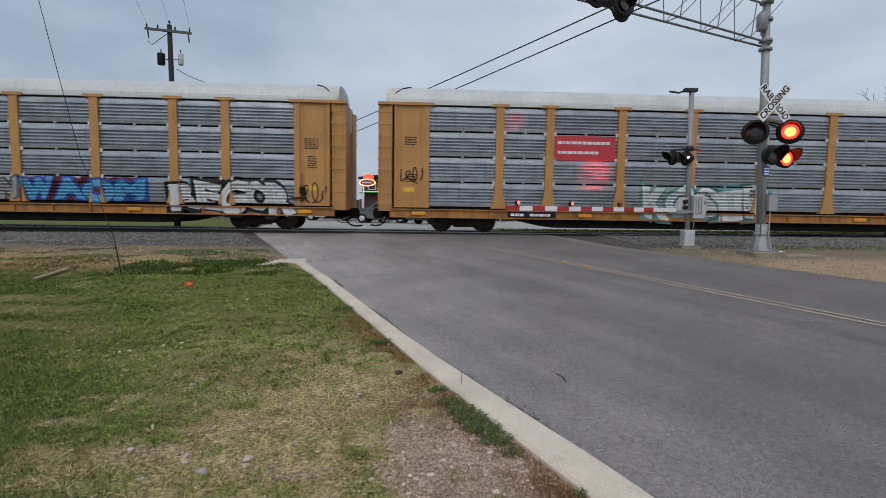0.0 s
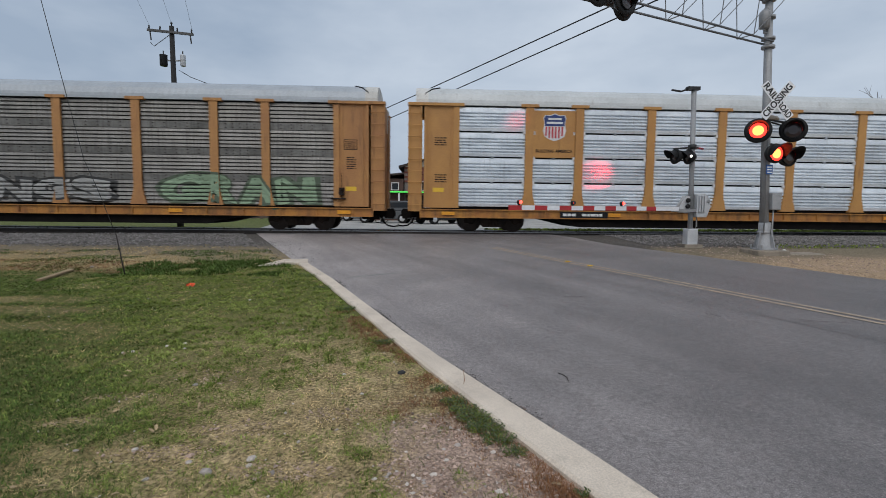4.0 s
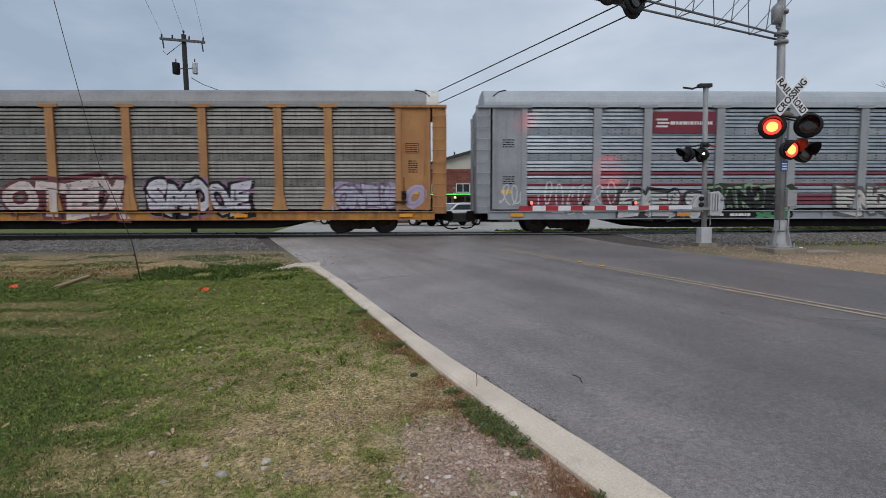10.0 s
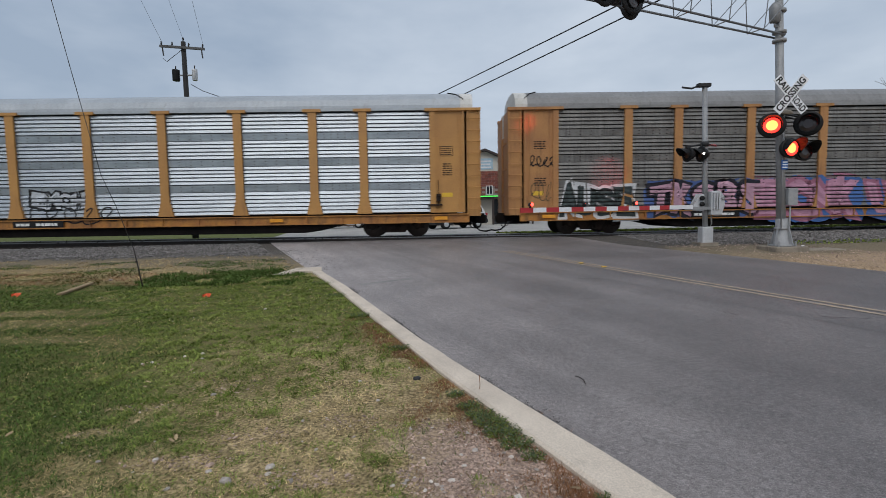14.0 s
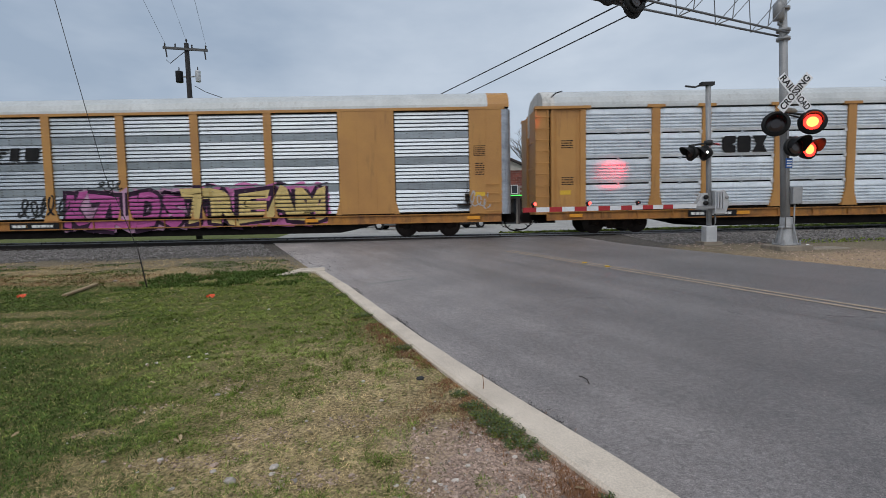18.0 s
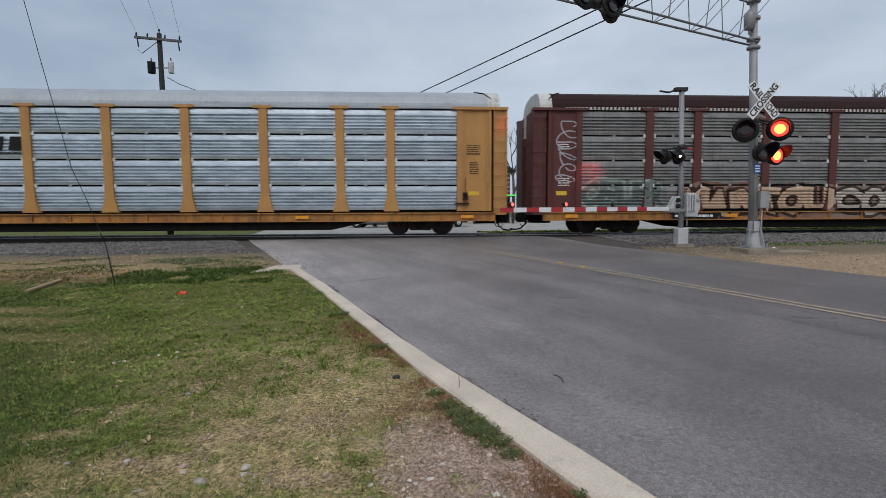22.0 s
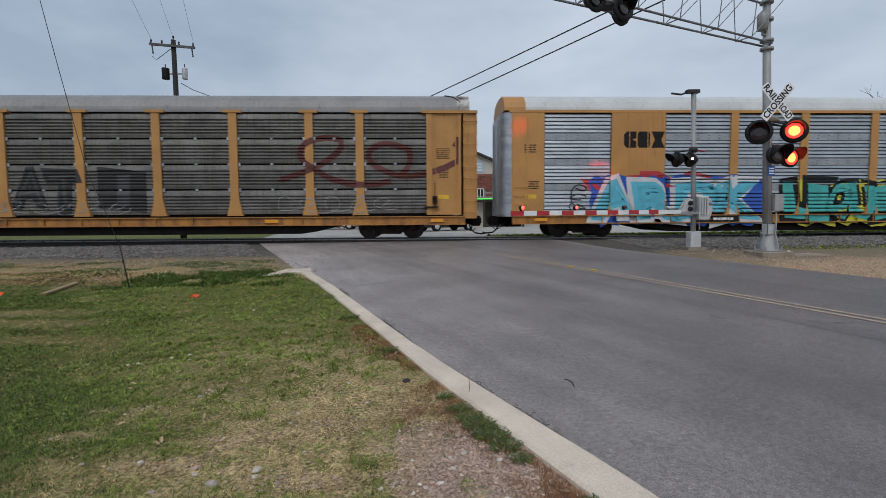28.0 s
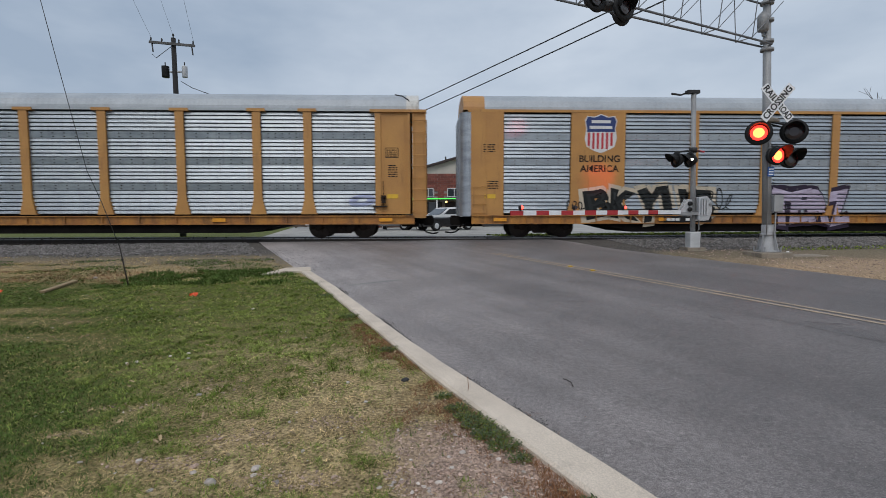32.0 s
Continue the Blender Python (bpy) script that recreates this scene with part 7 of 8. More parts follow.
bm = bmesh.new()
prism(bm, [(0.66 * math.cos(i * math.tau / 24), 3.68 - SZ + 0.30 * math.sin(i * math.tau / 24)) for i in range(24)], -0.2, -0.14)
part("oval_rim", bm, NEON_GOLD, sign, "glowing yellow rim")
bm = bmesh.new()
prism(bm, [(0.58 * math.cos(i * math.tau / 24), 3.68 - SZ + 0.23 * math.sin(i * math.tau / 24)) for i in range(24)], -0.215, -0.201)
oval = part("oval", bm, EMBLEM_RED, sign, "red oval")
bm = bmesh.new()
box(bm, -0.4, 0.4, -0.225, -0.2155, 3.62 - SZ, 3.74 - SZ)
part("sign_bars", bm, EMBLEM_WHITE, oval)
bm = bmesh.new()
prism(bm, ((-0.05, 4.32 - SZ), (-0.28, 4.42 - SZ), (-0.12, 4.5 - SZ), (0.1, 4.38 - SZ)), -0.06, 0.0)
part("leaf", bm, NEON_GREEN, sign, "green leaf")

lamp_post = thing("street_lamp", "black iron street lamp with a lantern head", "street lamp", at=(-3.70, 40, ground_z(40)))
bm = bmesh.new()
lathe(bm, (0, 0, 0), (0, 0, 1), ((0, 0.16), (0.5, 0.14), (0.6, 0.07), (4.7, 0.05), (4.75, 0.1), (4.8, 0.05)), 12)
part("post", bm, SIGNAL_BLACK, lamp_post)
bm = bmesh.new()
lathe(bm, (0, 0, 4.8), (0, 0, 1), ((0, 0.1), (0.38, 0.17)), 6)
part("lantern", bm, WINDOW_DARK, lamp_post)
bm = bmesh.new()
lathe(bm, (0, 0, 5.18), (0, 0, 1), ((0, 0.21), (0.12, 0.12), (0.2, 0.03), (0.3, 0.01)), 6)
part("cap", bm, SIGNAL_BLACK, lamp_post)
ped = thing("crossing_sign", "yellow diamond crossing sign with arrow plate below", "road sign", at=(-3.35, 38, ground_z(38)))
DZ = ground_z(38)
bm = bmesh.new()
rod(bm, (0, 0.03, 0), (0, 0.03, 3.6 - DZ), 0.03, 8)
part("post", bm, GALV, ped)
bm = bmesh.new()
prism(bm, ((0, 2.68 - DZ), (0.44, 3.12 - DZ), (0, 3.56 - DZ), (-0.44, 3.12 - DZ)), -0.01, 0.0)
part("diamond", bm, LABEL_YELLOW, ped)
bm = bmesh.new()
prism(bm, ((-0.08, 2.85 - DZ), (0.06, 2.85 - DZ), (0.1, 3.2 - DZ), (-0.02, 3.38 - DZ), (-0.14, 3.15 - DZ)), -0.016, -0.0105)
part("symbol", bm, SIGNAL_BLACK, ped)
bm = bmesh.new()
box(bm, -0.32, 0.32, -0.01, 0.0, 2.18 - DZ, 2.56 - DZ)
part("arrow_plate", bm, LABEL_YELLOW, ped)


def suv(x, y, turn, label, upper, lower):
    """A tall estate car in two colours with its parts; local +x is its front."""
    z = ground_z(y)
    car = thing("suv", label, "car", at=pose(x, y, z, 0, 0, turn))
    def shell(bm, outline, half, inset=0.0):
        prism(bm, outline, -half, half)
    bm = bmesh.new()
    shell(bm, ((-2.35, 0.32), (2.3, 0.32), (2.4, 0.55), (2.36, 0.92), (-2.36, 0.95), (-2.42, 0.6)), 0.94)
    part("body", bm, lower, car, "", 0.05)
    bm = bmesh.new()
    shell(bm, ((-2.34, 0.93), (2.36, 0.90), (2.2, 1.05), (1.0, 1.12), (0.3, 1.62), (-0.2, 1.70), (-1.9, 1.68), (-2.2, 1.2)), 0.86)
    part("cabin", bm, upper, car, "", 0.06)
    for s in (-1, 1):
        bm = bmesh.new()
        prism(bm, ((-1.95, 1.18), (0.75, 1.18), (0.25, 1.55), (-1.85, 1.58)), s * 0.862 - 0.006, s * 0.862 + 0.006)
        part("side_window", bm, WINDOW_DARK, car)
        for x in (-1.45, 1.45):
            bm = bmesh.new()
            lathe(bm, (x, s * 0.74, 0.36), (0, s, 0), ((0, 0.36), (0.2, 0.36), (0.23, 0.3)), 20)
            wheel = part("wheel", bm, SIGNAL_BLACK, car)
            bm = bmesh.new()
            lathe(bm, (x, s * 0.955, 0.36), (0, s, 0), ((0, 0.22), (0.02, 0.2), (0.03, 0.05)), 12)
            part("rim", bm, ALU_PAINT, wheel)
        bm = bmesh.new()
        box(bm, -2.43, -2.33, s * 0.78 - 0.12, s * 0.78 + 0.12, 0.92, 1.12)
        part("tail_light", bm, STRIPE_RED, car)
    bm = bmesh.new()
    prism(bm, ((-2.31, 1.2), (-2.0, 1.6), (-1.96, 1.6), (-2.27, 1.2)), -0.72, 0.72)
    part("rear_window", bm, WINDOW_DARK, car)
    bm = bmesh.new()
    prism(bm, ((1.02, 1.14), (0.34, 1.58), (0.38, 1.6), (1.08, 1.15)), -0.74, 0.74)
    part("windscreen", bm, WINDOW_DARK, car)
    bm = bmesh.new()
    box(bm, -2.46, -2.34, -0.9, 0.9, 0.42, 0.62)
    part("bumper", bm, DARK_GREY, car)
    return car


CAR_WHITE = mat("white_car_paint", (0.72, 0.73, 0.74), (0.68, 0.69, 0.7), 1, 0.25, 0, 0, 20, 0.03)
CAR_BLACK = mat("black_car_paint", (0.012, 0.012, 0.014), (0.014, 0.014, 0.016), 1, 0.2, 0, 0, 20, 0.05)
CAR_GREY = mat("grey_car_paint_far", (0.12, 0.125, 0.13), (0.1, 0.105, 0.11), 1, 0.25, 0, 0, 20, 0.05)
suv(1.15, 36.0, 215, "white and black estate car waiting beyond the tracks", CAR_WHITE, CAR_BLACK)
suv(-3.2, 37.5, 172, "dark grey car parked beyond the tracks", CAR_GREY, CAR_GREY)
suv(-8.5, 43.5, 180, "white car parked on the forecourt", CAR_WHITE, CAR_WHITE)

fence = thing("board_fence", "dark weathered board fence along the forecourt", "fence", at=(-22.0, 47.0, ground_z(47)))
slat_mesh = finish((lambda bm: (box(bm, 0, 0.27, -0.02, 0.02, 0.1, 1.95), bm)[1])(bmesh.new()), "slat")
for i in range(56):
    put("slat", slat_mesh, FENCE_WOOD, fence, at=(i * 0.285, 0, 0.03 * math.sin(i * 2.3)))
for i in range(8):
    bm = bmesh.new()
    box(bm, i * 2.28, i * 2.28 + 0.1, 0.021, 0.12, 0, 1.9)
    part("post", bm, FENCE_WOOD, fence)
for z in (0.5, 1.5):
    bm = bmesh.new()
    box(bm, 0, 16, 0.021, 0.06, z, z + 0.09)
    part("fence_rail", bm, FENCE_WOOD, fence)


def bare_tree(x, y, height, seed, spread=0.6):
    rng = random.Random(seed)
    tree = thing("bare_tree", "leafless grey tree with fine bare twigs", "tree", at=(x, y, ground_z(y)))
    trunk, twigs = bmesh.new(), bmesh.new()
    def grow(bm, p, d, length, r, depth):
        q = p + d * length
        rod(bm if depth < 3 else twigs, p, q, r, 6 if depth < 2 else 4, r * 0.7)
        if depth >= 6:
            return
        for _ in range(3 if depth < 4 else 2):
            nd = (d + Vector((rng.uniform(-1, 1), rng.uniform(-1, 1), rng.uniform(-0.2, 0.7))) * spread).normalized()
            grow(bm, q, nd, length * rng.uniform(0.62, 0.82), r * 0.62, depth + 1)
    grow(trunk, Vector((0, 0, 0)), Vector((0.02, 0, 1)), height * 0.28, height * 0.022, 0)
    bark = mat("grey_bark", (0.11, 0.095, 0.085), (0.08, 0.07, 0.06), 4, 0.9, 0, 0.2, 20, 0.2)
    part("trunk", trunk, bark, tree)
    part("crown", twigs, bark, tree)
    return tree


bare_tree(58.5, 60, 17, 5)
bare_tree(66, 66, 15, 6)
bare_tree(11.0, 57, 11.5, 12, 0.75)


# ---- vegetation, stones and litter on the verge ----
GRASS_GREEN = mat("grass_green", (0.25, 0.30, 0.078), (0.135, 0.18, 0.036), 1.1, 0.8, 0, 0, 17, 0.4, spec=0.04, vary=0.5)
GRASS_DEEP = mat("grass_deep", (0.095, 0.145, 0.038), (0.048, 0.08, 0.018), 1.4, 0.8, 0, 0, 14, 0.4, spec=0.04, vary=0.5)
GRASS_DRY = mat("grass_straw", (0.62, 0.47, 0.24), (0.32, 0.235, 0.11), 1.3, 0.85, 0, 0, 17, 0.4, spec=0.04, vary=0.5)
GRASS_RUST = mat("grass_rust", (0.26, 0.115, 0.045), (0.15, 0.065, 0.025), 1.5, 0.75, 0, 0, 8, 0.2, vary=0.3)
WEED = mat("weed_leaf", (0.085, 0.115, 0.038), (0.045, 0.065, 0.02), 9, 0.65, 0, 0.05, 40, 0.2, vary=0.3)
PEBBLE = mat("pale_pebble", (0.53, 0.47, 0.42), (0.38, 0.33, 0.29), 6, 0.85, 0, 0.15, 60, 0.15, vary=0.35)
GRIT = mat("pink_grit", (0.50, 0.37, 0.30), (0.24, 0.17, 0.135), 6, 0.9, 0, 0.15, 60, 0.2, vary=0.5)
DRY_LEAF = mat("dry_leaf", (0.36, 0.27, 0.15), (0.26, 0.18, 0.10), 5, 0.8, 0, 0.1, 40, 0.2, vary=0.3)
GUTTER = mat("gutter_dark", (0.06, 0.052, 0.047), (0.03, 0.027, 0.024), 6, 0.95, 0, 0.2, 60, 0.25, vary=0.4)
RG = np.random.default_rng(11)


def patch_noise(x, y, scale, seed):
    return np.array([noise.fractal(Vector((a * scale, b * scale, seed)), 0.8, 2.1, 3) for a, b in zip(x, y)])


# trodden spots: centre, reach along x and y
BARE_SPOTS = ((-5.5, 6.68, 1.0, 0.22), (-4.9, 5.88, 0.8, 0.18), (-6.3, 7.4, 1.2, 0.22), (-8.4, 10.6, 2.0, 0.7), (-6.4, 9.9, 1.2, 0.4), (-1.9, 4.25, 0.34, 0.2), (-1.3, 3.28, 0.28, 0.13), (-2.4, 3.85, 0.3, 0.1), (-1.7, 2.98, 0.4, 0.1), (-2.55, 3.4, 0.2, 0.08), (-0.9, 2.75, 0.4, 0.12), (-0.7, 3.5, 0.25, 0.15))


def worn(x, y):
    """How far the turf is trodden away."""
    fray = 0.35 * patch_noise(x, y, 2.4, 19.0)
    return sum(np.exp(-((x - a) / rx) ** 2 - ((y - b) / ry) ** 2) for a, b, rx, ry in BARE_SPOTS) * (1.0 + fray) + 0.25 * np.clip(fray, 0, 1)


def greenness(x, y):
    """Lush at the back and to the side, thin and dry near the camera and beside the kerb."""
    g = 0.66 + 0.15 * (y - 3.2) - 0.2 * (x + 1.2)
    g = np.minimum(g, 1.1)
    g = g + 0.75 * patch_noise(x, y, 0.9, 3.0) + 0.5 * patch_noise(x, y, 2.6, 9.0)
    g = np.where(y > 10.6, g - (y - 10.6) * 0.75, g)
    return g - np.where(y > 5.3, 2.0, 0.9) * worn(x, y)


def gravelly(x, y):
    w = x * ROAD_W.x + y * ROAD_W.y
    return (x > -0.2 + 0.5 * patch_noise(x, y, 1.4, 5.0)) & (y < 3.5 + 0.5 * patch_noise(x, y, 1.3, 6.0))


def blades(name, x, y, height, material, label, lean=0.7, width=0.004, seg=2):
    """Curved tapering blades of grass, all in one mesh."""
    n = len(x)
    z = np.array([surface_z(a, v) for a, v in zip(x, y)]) - 0.006
    yaw = RG.uniform(0, math.tau, n)
    tip = RG.uniform(0.2, 1.0, n) * lean * height
    side = np.stack([-np.sin(yaw), np.cos(yaw)], 1) * (np.clip(0.7 + 0.2 * (y - 3), 0.7, 3.5) * width * RG.uniform(0.6, 1.3, n))[:, None]
    front = np.stack([np.cos(yaw), np.sin(yaw)], 1)
    base = np.stack([x, y], 1)
    rows = []
    for f, wf in ((0.0, 1.0), (0.55, 0.8)):
        c = base + front * (tip * f ** 2)[:, None]
        h = z + height * f
        rows += [np.column_stack([c - side * wf, h]), np.column_stack([c + side * wf, h])]
    rows.append(np.column_stack([base + front * tip[:, None], z + height * (0.75 + 0.25 * RG.random(n))]))
    v = np.stack(rows, 1).reshape(-1, 3)
    k = np.arange(n) * 5
    quads = np.stack([k, k + 1, k + 3, k + 2], 1)
    tris = np.stack([k + 2, k + 3, k + 4], 1)
    me = bpy.data.meshes.new(name)
    me.from_pydata(v.tolist(), [], quads.tolist() + tris.tolist())
    me.materials.append(material)
    return tagged(new(name, me), label, "grass", "", "stuff")


def scatter(n, far):
    """Random spots on the verge, thinning with distance."""
    y = 1.9 + (13.2 - 1.9) * RG.random(n) ** 1.35 if not far else RG.uniform(9, 14.6, n)
    half = 1.05 * y + 0.6
    x = RG.uniform(-1, 1, n) * half
    w = x * ROAD_W.x + y * ROAD_W.y
    u = x * ROAD_U.x + y * ROAD_U.y
    keep = (w < KERB_W0 - 0.02 + kerb_bend(u)) & (x > -1.05 * y - 0.5)
    end = (u > 11.3) & (w > -2.2)
    return x[keep & ~end], y[keep & ~end]


x, y = scatter(760000, False)
g = greenness(x, y)
gv = gravelly(x, y)
clump = patch_noise(x, y * 0.7, 7.5, 15.0)
pick = (RG.random(len(x)) < np.clip(g, 0.05, 1.0) * np.clip(0.8 + 1.1 * clump, 0.2, 1.0) * (1 - 0.75 * np.clip(-5.0 * (x / y + 0.62), 0, 1))) & ~(gv & (RG.random(len(x)) < 0.97))
hgt = RG.uniform(0.010, 0.030, pick.sum()) * (0.6 + 0.5 * np.clip(g[pick], 0, 1.2)) * (0.7 + 1.3 * np.clip(clump[pick] + 0.1, 0, 0.8))
blades("grass", x[pick], y[pick], hgt, GRASS_GREEN, "short patchy green grass of the verge", 2.4, 0.0034)
x, y = scatter(520000, False)
g = greenness(x, y)
gv = gravelly(x, y)
clump = patch_noise(x, y * 0.7, 6.0, 25.0)
pick = (RG.random(len(x)) < np.clip(1.05 - 0.75 * g, 0.2, 0.95) * np.clip(1.25 - 0.7 * worn(x, y), 0.35, 1.0) * np.clip(0.7 + 1.3 * clump, 0.12, 1.0)) & ~(gv & (RG.random(len(x)) < 0.93))
blades("dry_grass", x[pick], y[pick], RG.uniform(0.008, 0.024, pick.sum()), GRASS_DRY, "dry straw-coloured grass among the green", 3.4, 0.0028)
# trodden bare patches: crumbs of tan soil and flattened straw
x, y = scatter(200000, False)
pick = (RG.random(len(x)) < (worn(x, y) * np.where(y > 5.3, 1.3, 0.5) - 0.14) * np.clip(0.5 + 1.6 * patch_noise(x, y, 3.1, 71.0), 0, 1)) & (y < 11.2)
BARE = (x[pick], y[pick])
x, y = scatter(120000, False)
pick = (RG.random(len(x)) < worn(x, y) * 0.6 - 0.08) & (y < 11.2)
blades("dry_grass", x[pick], y[pick], RG.uniform(0.008, 0.02, pick.sum()), GRASS_DRY, "flattened straw on trodden patches", 3.5, 0.004)
# deeper, longer grass away from the road
x, y = scatter(460000, False)
clump = patch_noise(x, y, 1.2, 33.0)
pick = (RG.random(len(x)) < np.clip(-5.0 * (x / y + 0.58) + 0.8 * clump, 0.03, 0.95)) & (y < 9.5) & (greenness(x, y) > RG.uniform(0.1, 1.1, len(x)))
blades("grass", x[pick], y[pick], RG.uniform(0.015, 0.04, pick.sum()), GRASS_DEEP, "deep green longer grass of the verge", 2.4, 0.0036)
# thin grass behind the standpoint
x, y = RG.uniform(-8, 0.6, 60000), RG.uniform(-4, 1.95, 60000)
dry = patch_noise(x, y, 0.9, 3.0) + 0.25 * (x + 2.5)
ok = RG.random(60000) < np.clip(0.7 - 0.3 * (x + 1), 0, 1)
blades("grass", x[ok & (dry < 0)], y[ok & (dry < 0)], RG.uniform(0.015, 0.05, (ok & (dry < 0)).sum()), GRASS_GREEN, "short green grass of the verge", 1.4, 0.005)
blades("dry_grass", x[ok & (dry >= 0)], y[ok & (dry >= 0)], RG.uniform(0.012, 0.04, (ok & (dry >= 0)).sum()), GRASS_DRY, "dry straw-coloured grass of the verge", 2.6, 0.004)
# straw and thin grass on the strip towards the track
n = 40000
x, y = RG.uniform(-19, -1.5, n), RG.uniform(9.6, 15.2, n)
f = patch_noise(x, y * 1.8, 0.55, 8.0)
ok = (x * ROAD_W.x + y * ROAD_W.y < KERB_W0 - 0.2) & (RG.random(n) < np.clip((15.2 - y) * 0.5, 0, 1))
pick = ok & (f < 0.05) & (RG.random(n) < 0.6)
blades("dry_grass", x[pick], y[pick], RG.uniform(0.015, 0.04, pick.sum()), GRASS_DRY, "thin straw on the strip beside the track", 2.4, 0.004)
pick = ok & (f > -0.05) & (y < 13.8)
blades("grass", x[pick], y[pick], RG.uniform(0.02, 0.05, pick.sum()), GRASS_DEEP, "thin green grass on the strip beside the track", 1.4, 0.004)
pick = ok & (np.abs(y - 10.6 + 0.1 * (x + 6)) < 0.8) & (x < -4.8) & (patch_noise(x, y, 0.9, 1.0) > -0.2)
blades("dead_thatch", x[pick], y[pick], RG.uniform(0.02, 0.05, pick.sum()), GRASS_RUST, "rust-brown dead grass in a low heap", 2.0, 0.004)
# rust-brown thatch along the kerb
u = RG.uniform(-2, 6.5, 16000)
w = KERB_W0 + kerb_bend(u) - 0.01 - np.abs(RG.normal(0, 0.16, 16000))
x, y = u * ROAD_U.x + w * ROAD_W.x, u * ROAD_U.y + w * ROAD_W.y
pick = patch_noise(x, y, 1.8, 2.0) > -0.12
blades("dead_thatch", x[pick], y[pick], RG.uniform(0.012, 0.04, pick.sum()), GRASS_RUST, "rust-brown dead grass matted along the kerb", 2.0, 0.003)
# tall tufts here and there
cx, cy = scatter(700, False)
g = greenness(cx, cy)
ok = g > 0.55
cx, cy = cx[ok][:420], cy[ok][:420]
tx = np.repeat(cx, 26) + RG.normal(0, 0.035, 26 * len(cx))
ty = np.repeat(cy, 26) + RG.normal(0, 0.035, 26 * len(cx))
blades("grass_tufts", tx, ty, RG.uniform(0.018, 0.045, len(tx)), GRASS_GREEN, "longer green grass tufts on the verge", 1.5, 0.003)
# grass by the kerb's far end and the right-hand verge
n = 9000
x, y = RG.uniform(-6.5, -2.9, n), RG.uniform(9.4, 11.6, n)
pick = (x * ROAD_W.x + y * ROAD_W.y < KERB_W0 - 0.1) & (patch_noise(x, y, 1.0, 4.0) > -0.1)
blades("grass_tufts", x[pick], y[pick], RG.uniform(0.025, 0.085, pick.sum()), GRASS_DEEP, "longer green grass at the end of the kerb", 1.1, 0.005)
n = 14000
x, y = RG.uniform(9.0, 20.0, n), RG.uniform(8.0, 15.6, n)
w = x * ROAD_W.x + y * ROAD_W.y
pick = (w > ROAD_FAR + 0.15) & (((y > 14.6) & (x > 11) & (RG.random(n) < 0.35)) | ((w < ROAD_FAR + 1.1) & (x > 11.5)))
blades("grass", x[pick], y[pick], RG.uniform(0.03, 0.09, pick.sum()), GRASS_GREEN, "thin green grass beside the far road edge", 0.9, 0.008)
n = 16000
x, y = RG.uniform(-45, 45, n), RG.uniform(23.3, 26.0, n)
pick = np.abs(x * ROAD_W.x + y * ROAD_W.y - 7) > 6.6
blades("grass", x[pick], y[pick], RG.uniform(0.05, 0.15, pick.sum()), GRASS_GREEN, "rough green grass strip beyond the rails", 0.6, 0.03)


def pebbles(name, x, y, size, material, label, category, lift=0.3):
    """Rough eight-sided stones, all in one mesh."""
    n = len(x)
    z = np.array([max(surface_z(a, v), bed_z(a, v)) for a, v in zip(x, y)])
    d = np.array([(1, 0, 0), (-1, 0, 0), (0, 1, 0), (0, -1, 0), (0, 0, 1), (0, 0, -1)], float)
    yaw = RG.uniform(0, math.tau, n)
    c, s = np.cos(yaw), np.sin(yaw)
    p = d[None] * (size[:, None, None] * RG.uniform(0.55, 1.1, (n, 6, 3)))
    p = p + RG.normal(0, 0.18, (n, 6, 3)) * size[:, None, None]
    p[:, :, 2] *= 0.62
    q = p.copy()
    q[:, :, 0] = p[:, :, 0] * c[:, None] - p[:, :, 1] * s[:, None] + x[:, None]
    q[:, :, 1] = p[:, :, 0] * s[:, None] + p[:, :, 1] * c[:, None] + y[:, None]
    q[:, :, 2] = p[:, :, 2] + (z + size * lift)[:, None]
    f = np.array([(0, 2, 4), (2, 1, 4), (1, 3, 4), (3, 0, 4), (2, 0, 5), (1, 2, 5), (3, 1, 5), (0, 3, 5)])
    faces = (f[None] + (np.arange(n) * 6)[:, None, None]).reshape(-1, 3)
    me = bpy.data.meshes.new(name)
    me.from_pydata(q.reshape(-1, 3).tolist(), [], faces.tolist())
    me.materials.append(material)
    return tagged(new(name, me), label, category, "", "stuff")


SOIL = mat("tan_soil", (0.40, 0.29, 0.20), (0.24, 0.165, 0.11), 6, 0.95, 0, 0.15, 60, 0.2, vary=0.3)
pebbles("soil_crumbs", BARE[0], BARE[1], RG.gamma(1.8, 0.0024, len(BARE[0])) + 0.002, SOIL, "tan crumbled soil on bare patches", "soil")
x, y = scatter(300000, False)
gv = gravelly(x, y)
pick = (gv & (y < 4.5)) | ((worn(x, y) > 0.45) & (y < 4.8) & (RG.random(len(x)) < 0.5))
pebbles("gravel", x[pick], y[pick], RG.gamma(1.6, 0.0026, pick.sum()) + 0.0014, GRIT, "fine pinkish gravel beside the kerb", "gravel")
x, y = scatter(14000, False)
pick = (RG.random(len(x)) < np.where(gravelly(x, y), 0.5, 0.045)) & (y < 9)
pebbles("pebbles", x[pick], y[pick], RG.gamma(2.2, 0.0036, pick.sum()) + 0.004, PEBBLE, "pale pebbles lying in thin grass", "pebble")
n = 26000
x = np.concatenate([RG.uniform(-19, -1.5, n), RG.uniform(7.0, 24, n)])
y = 14.2 + 8.4 * RG.random(2 * n) ** 0.9
w = x * ROAD_W.x + y * ROAD_W.y
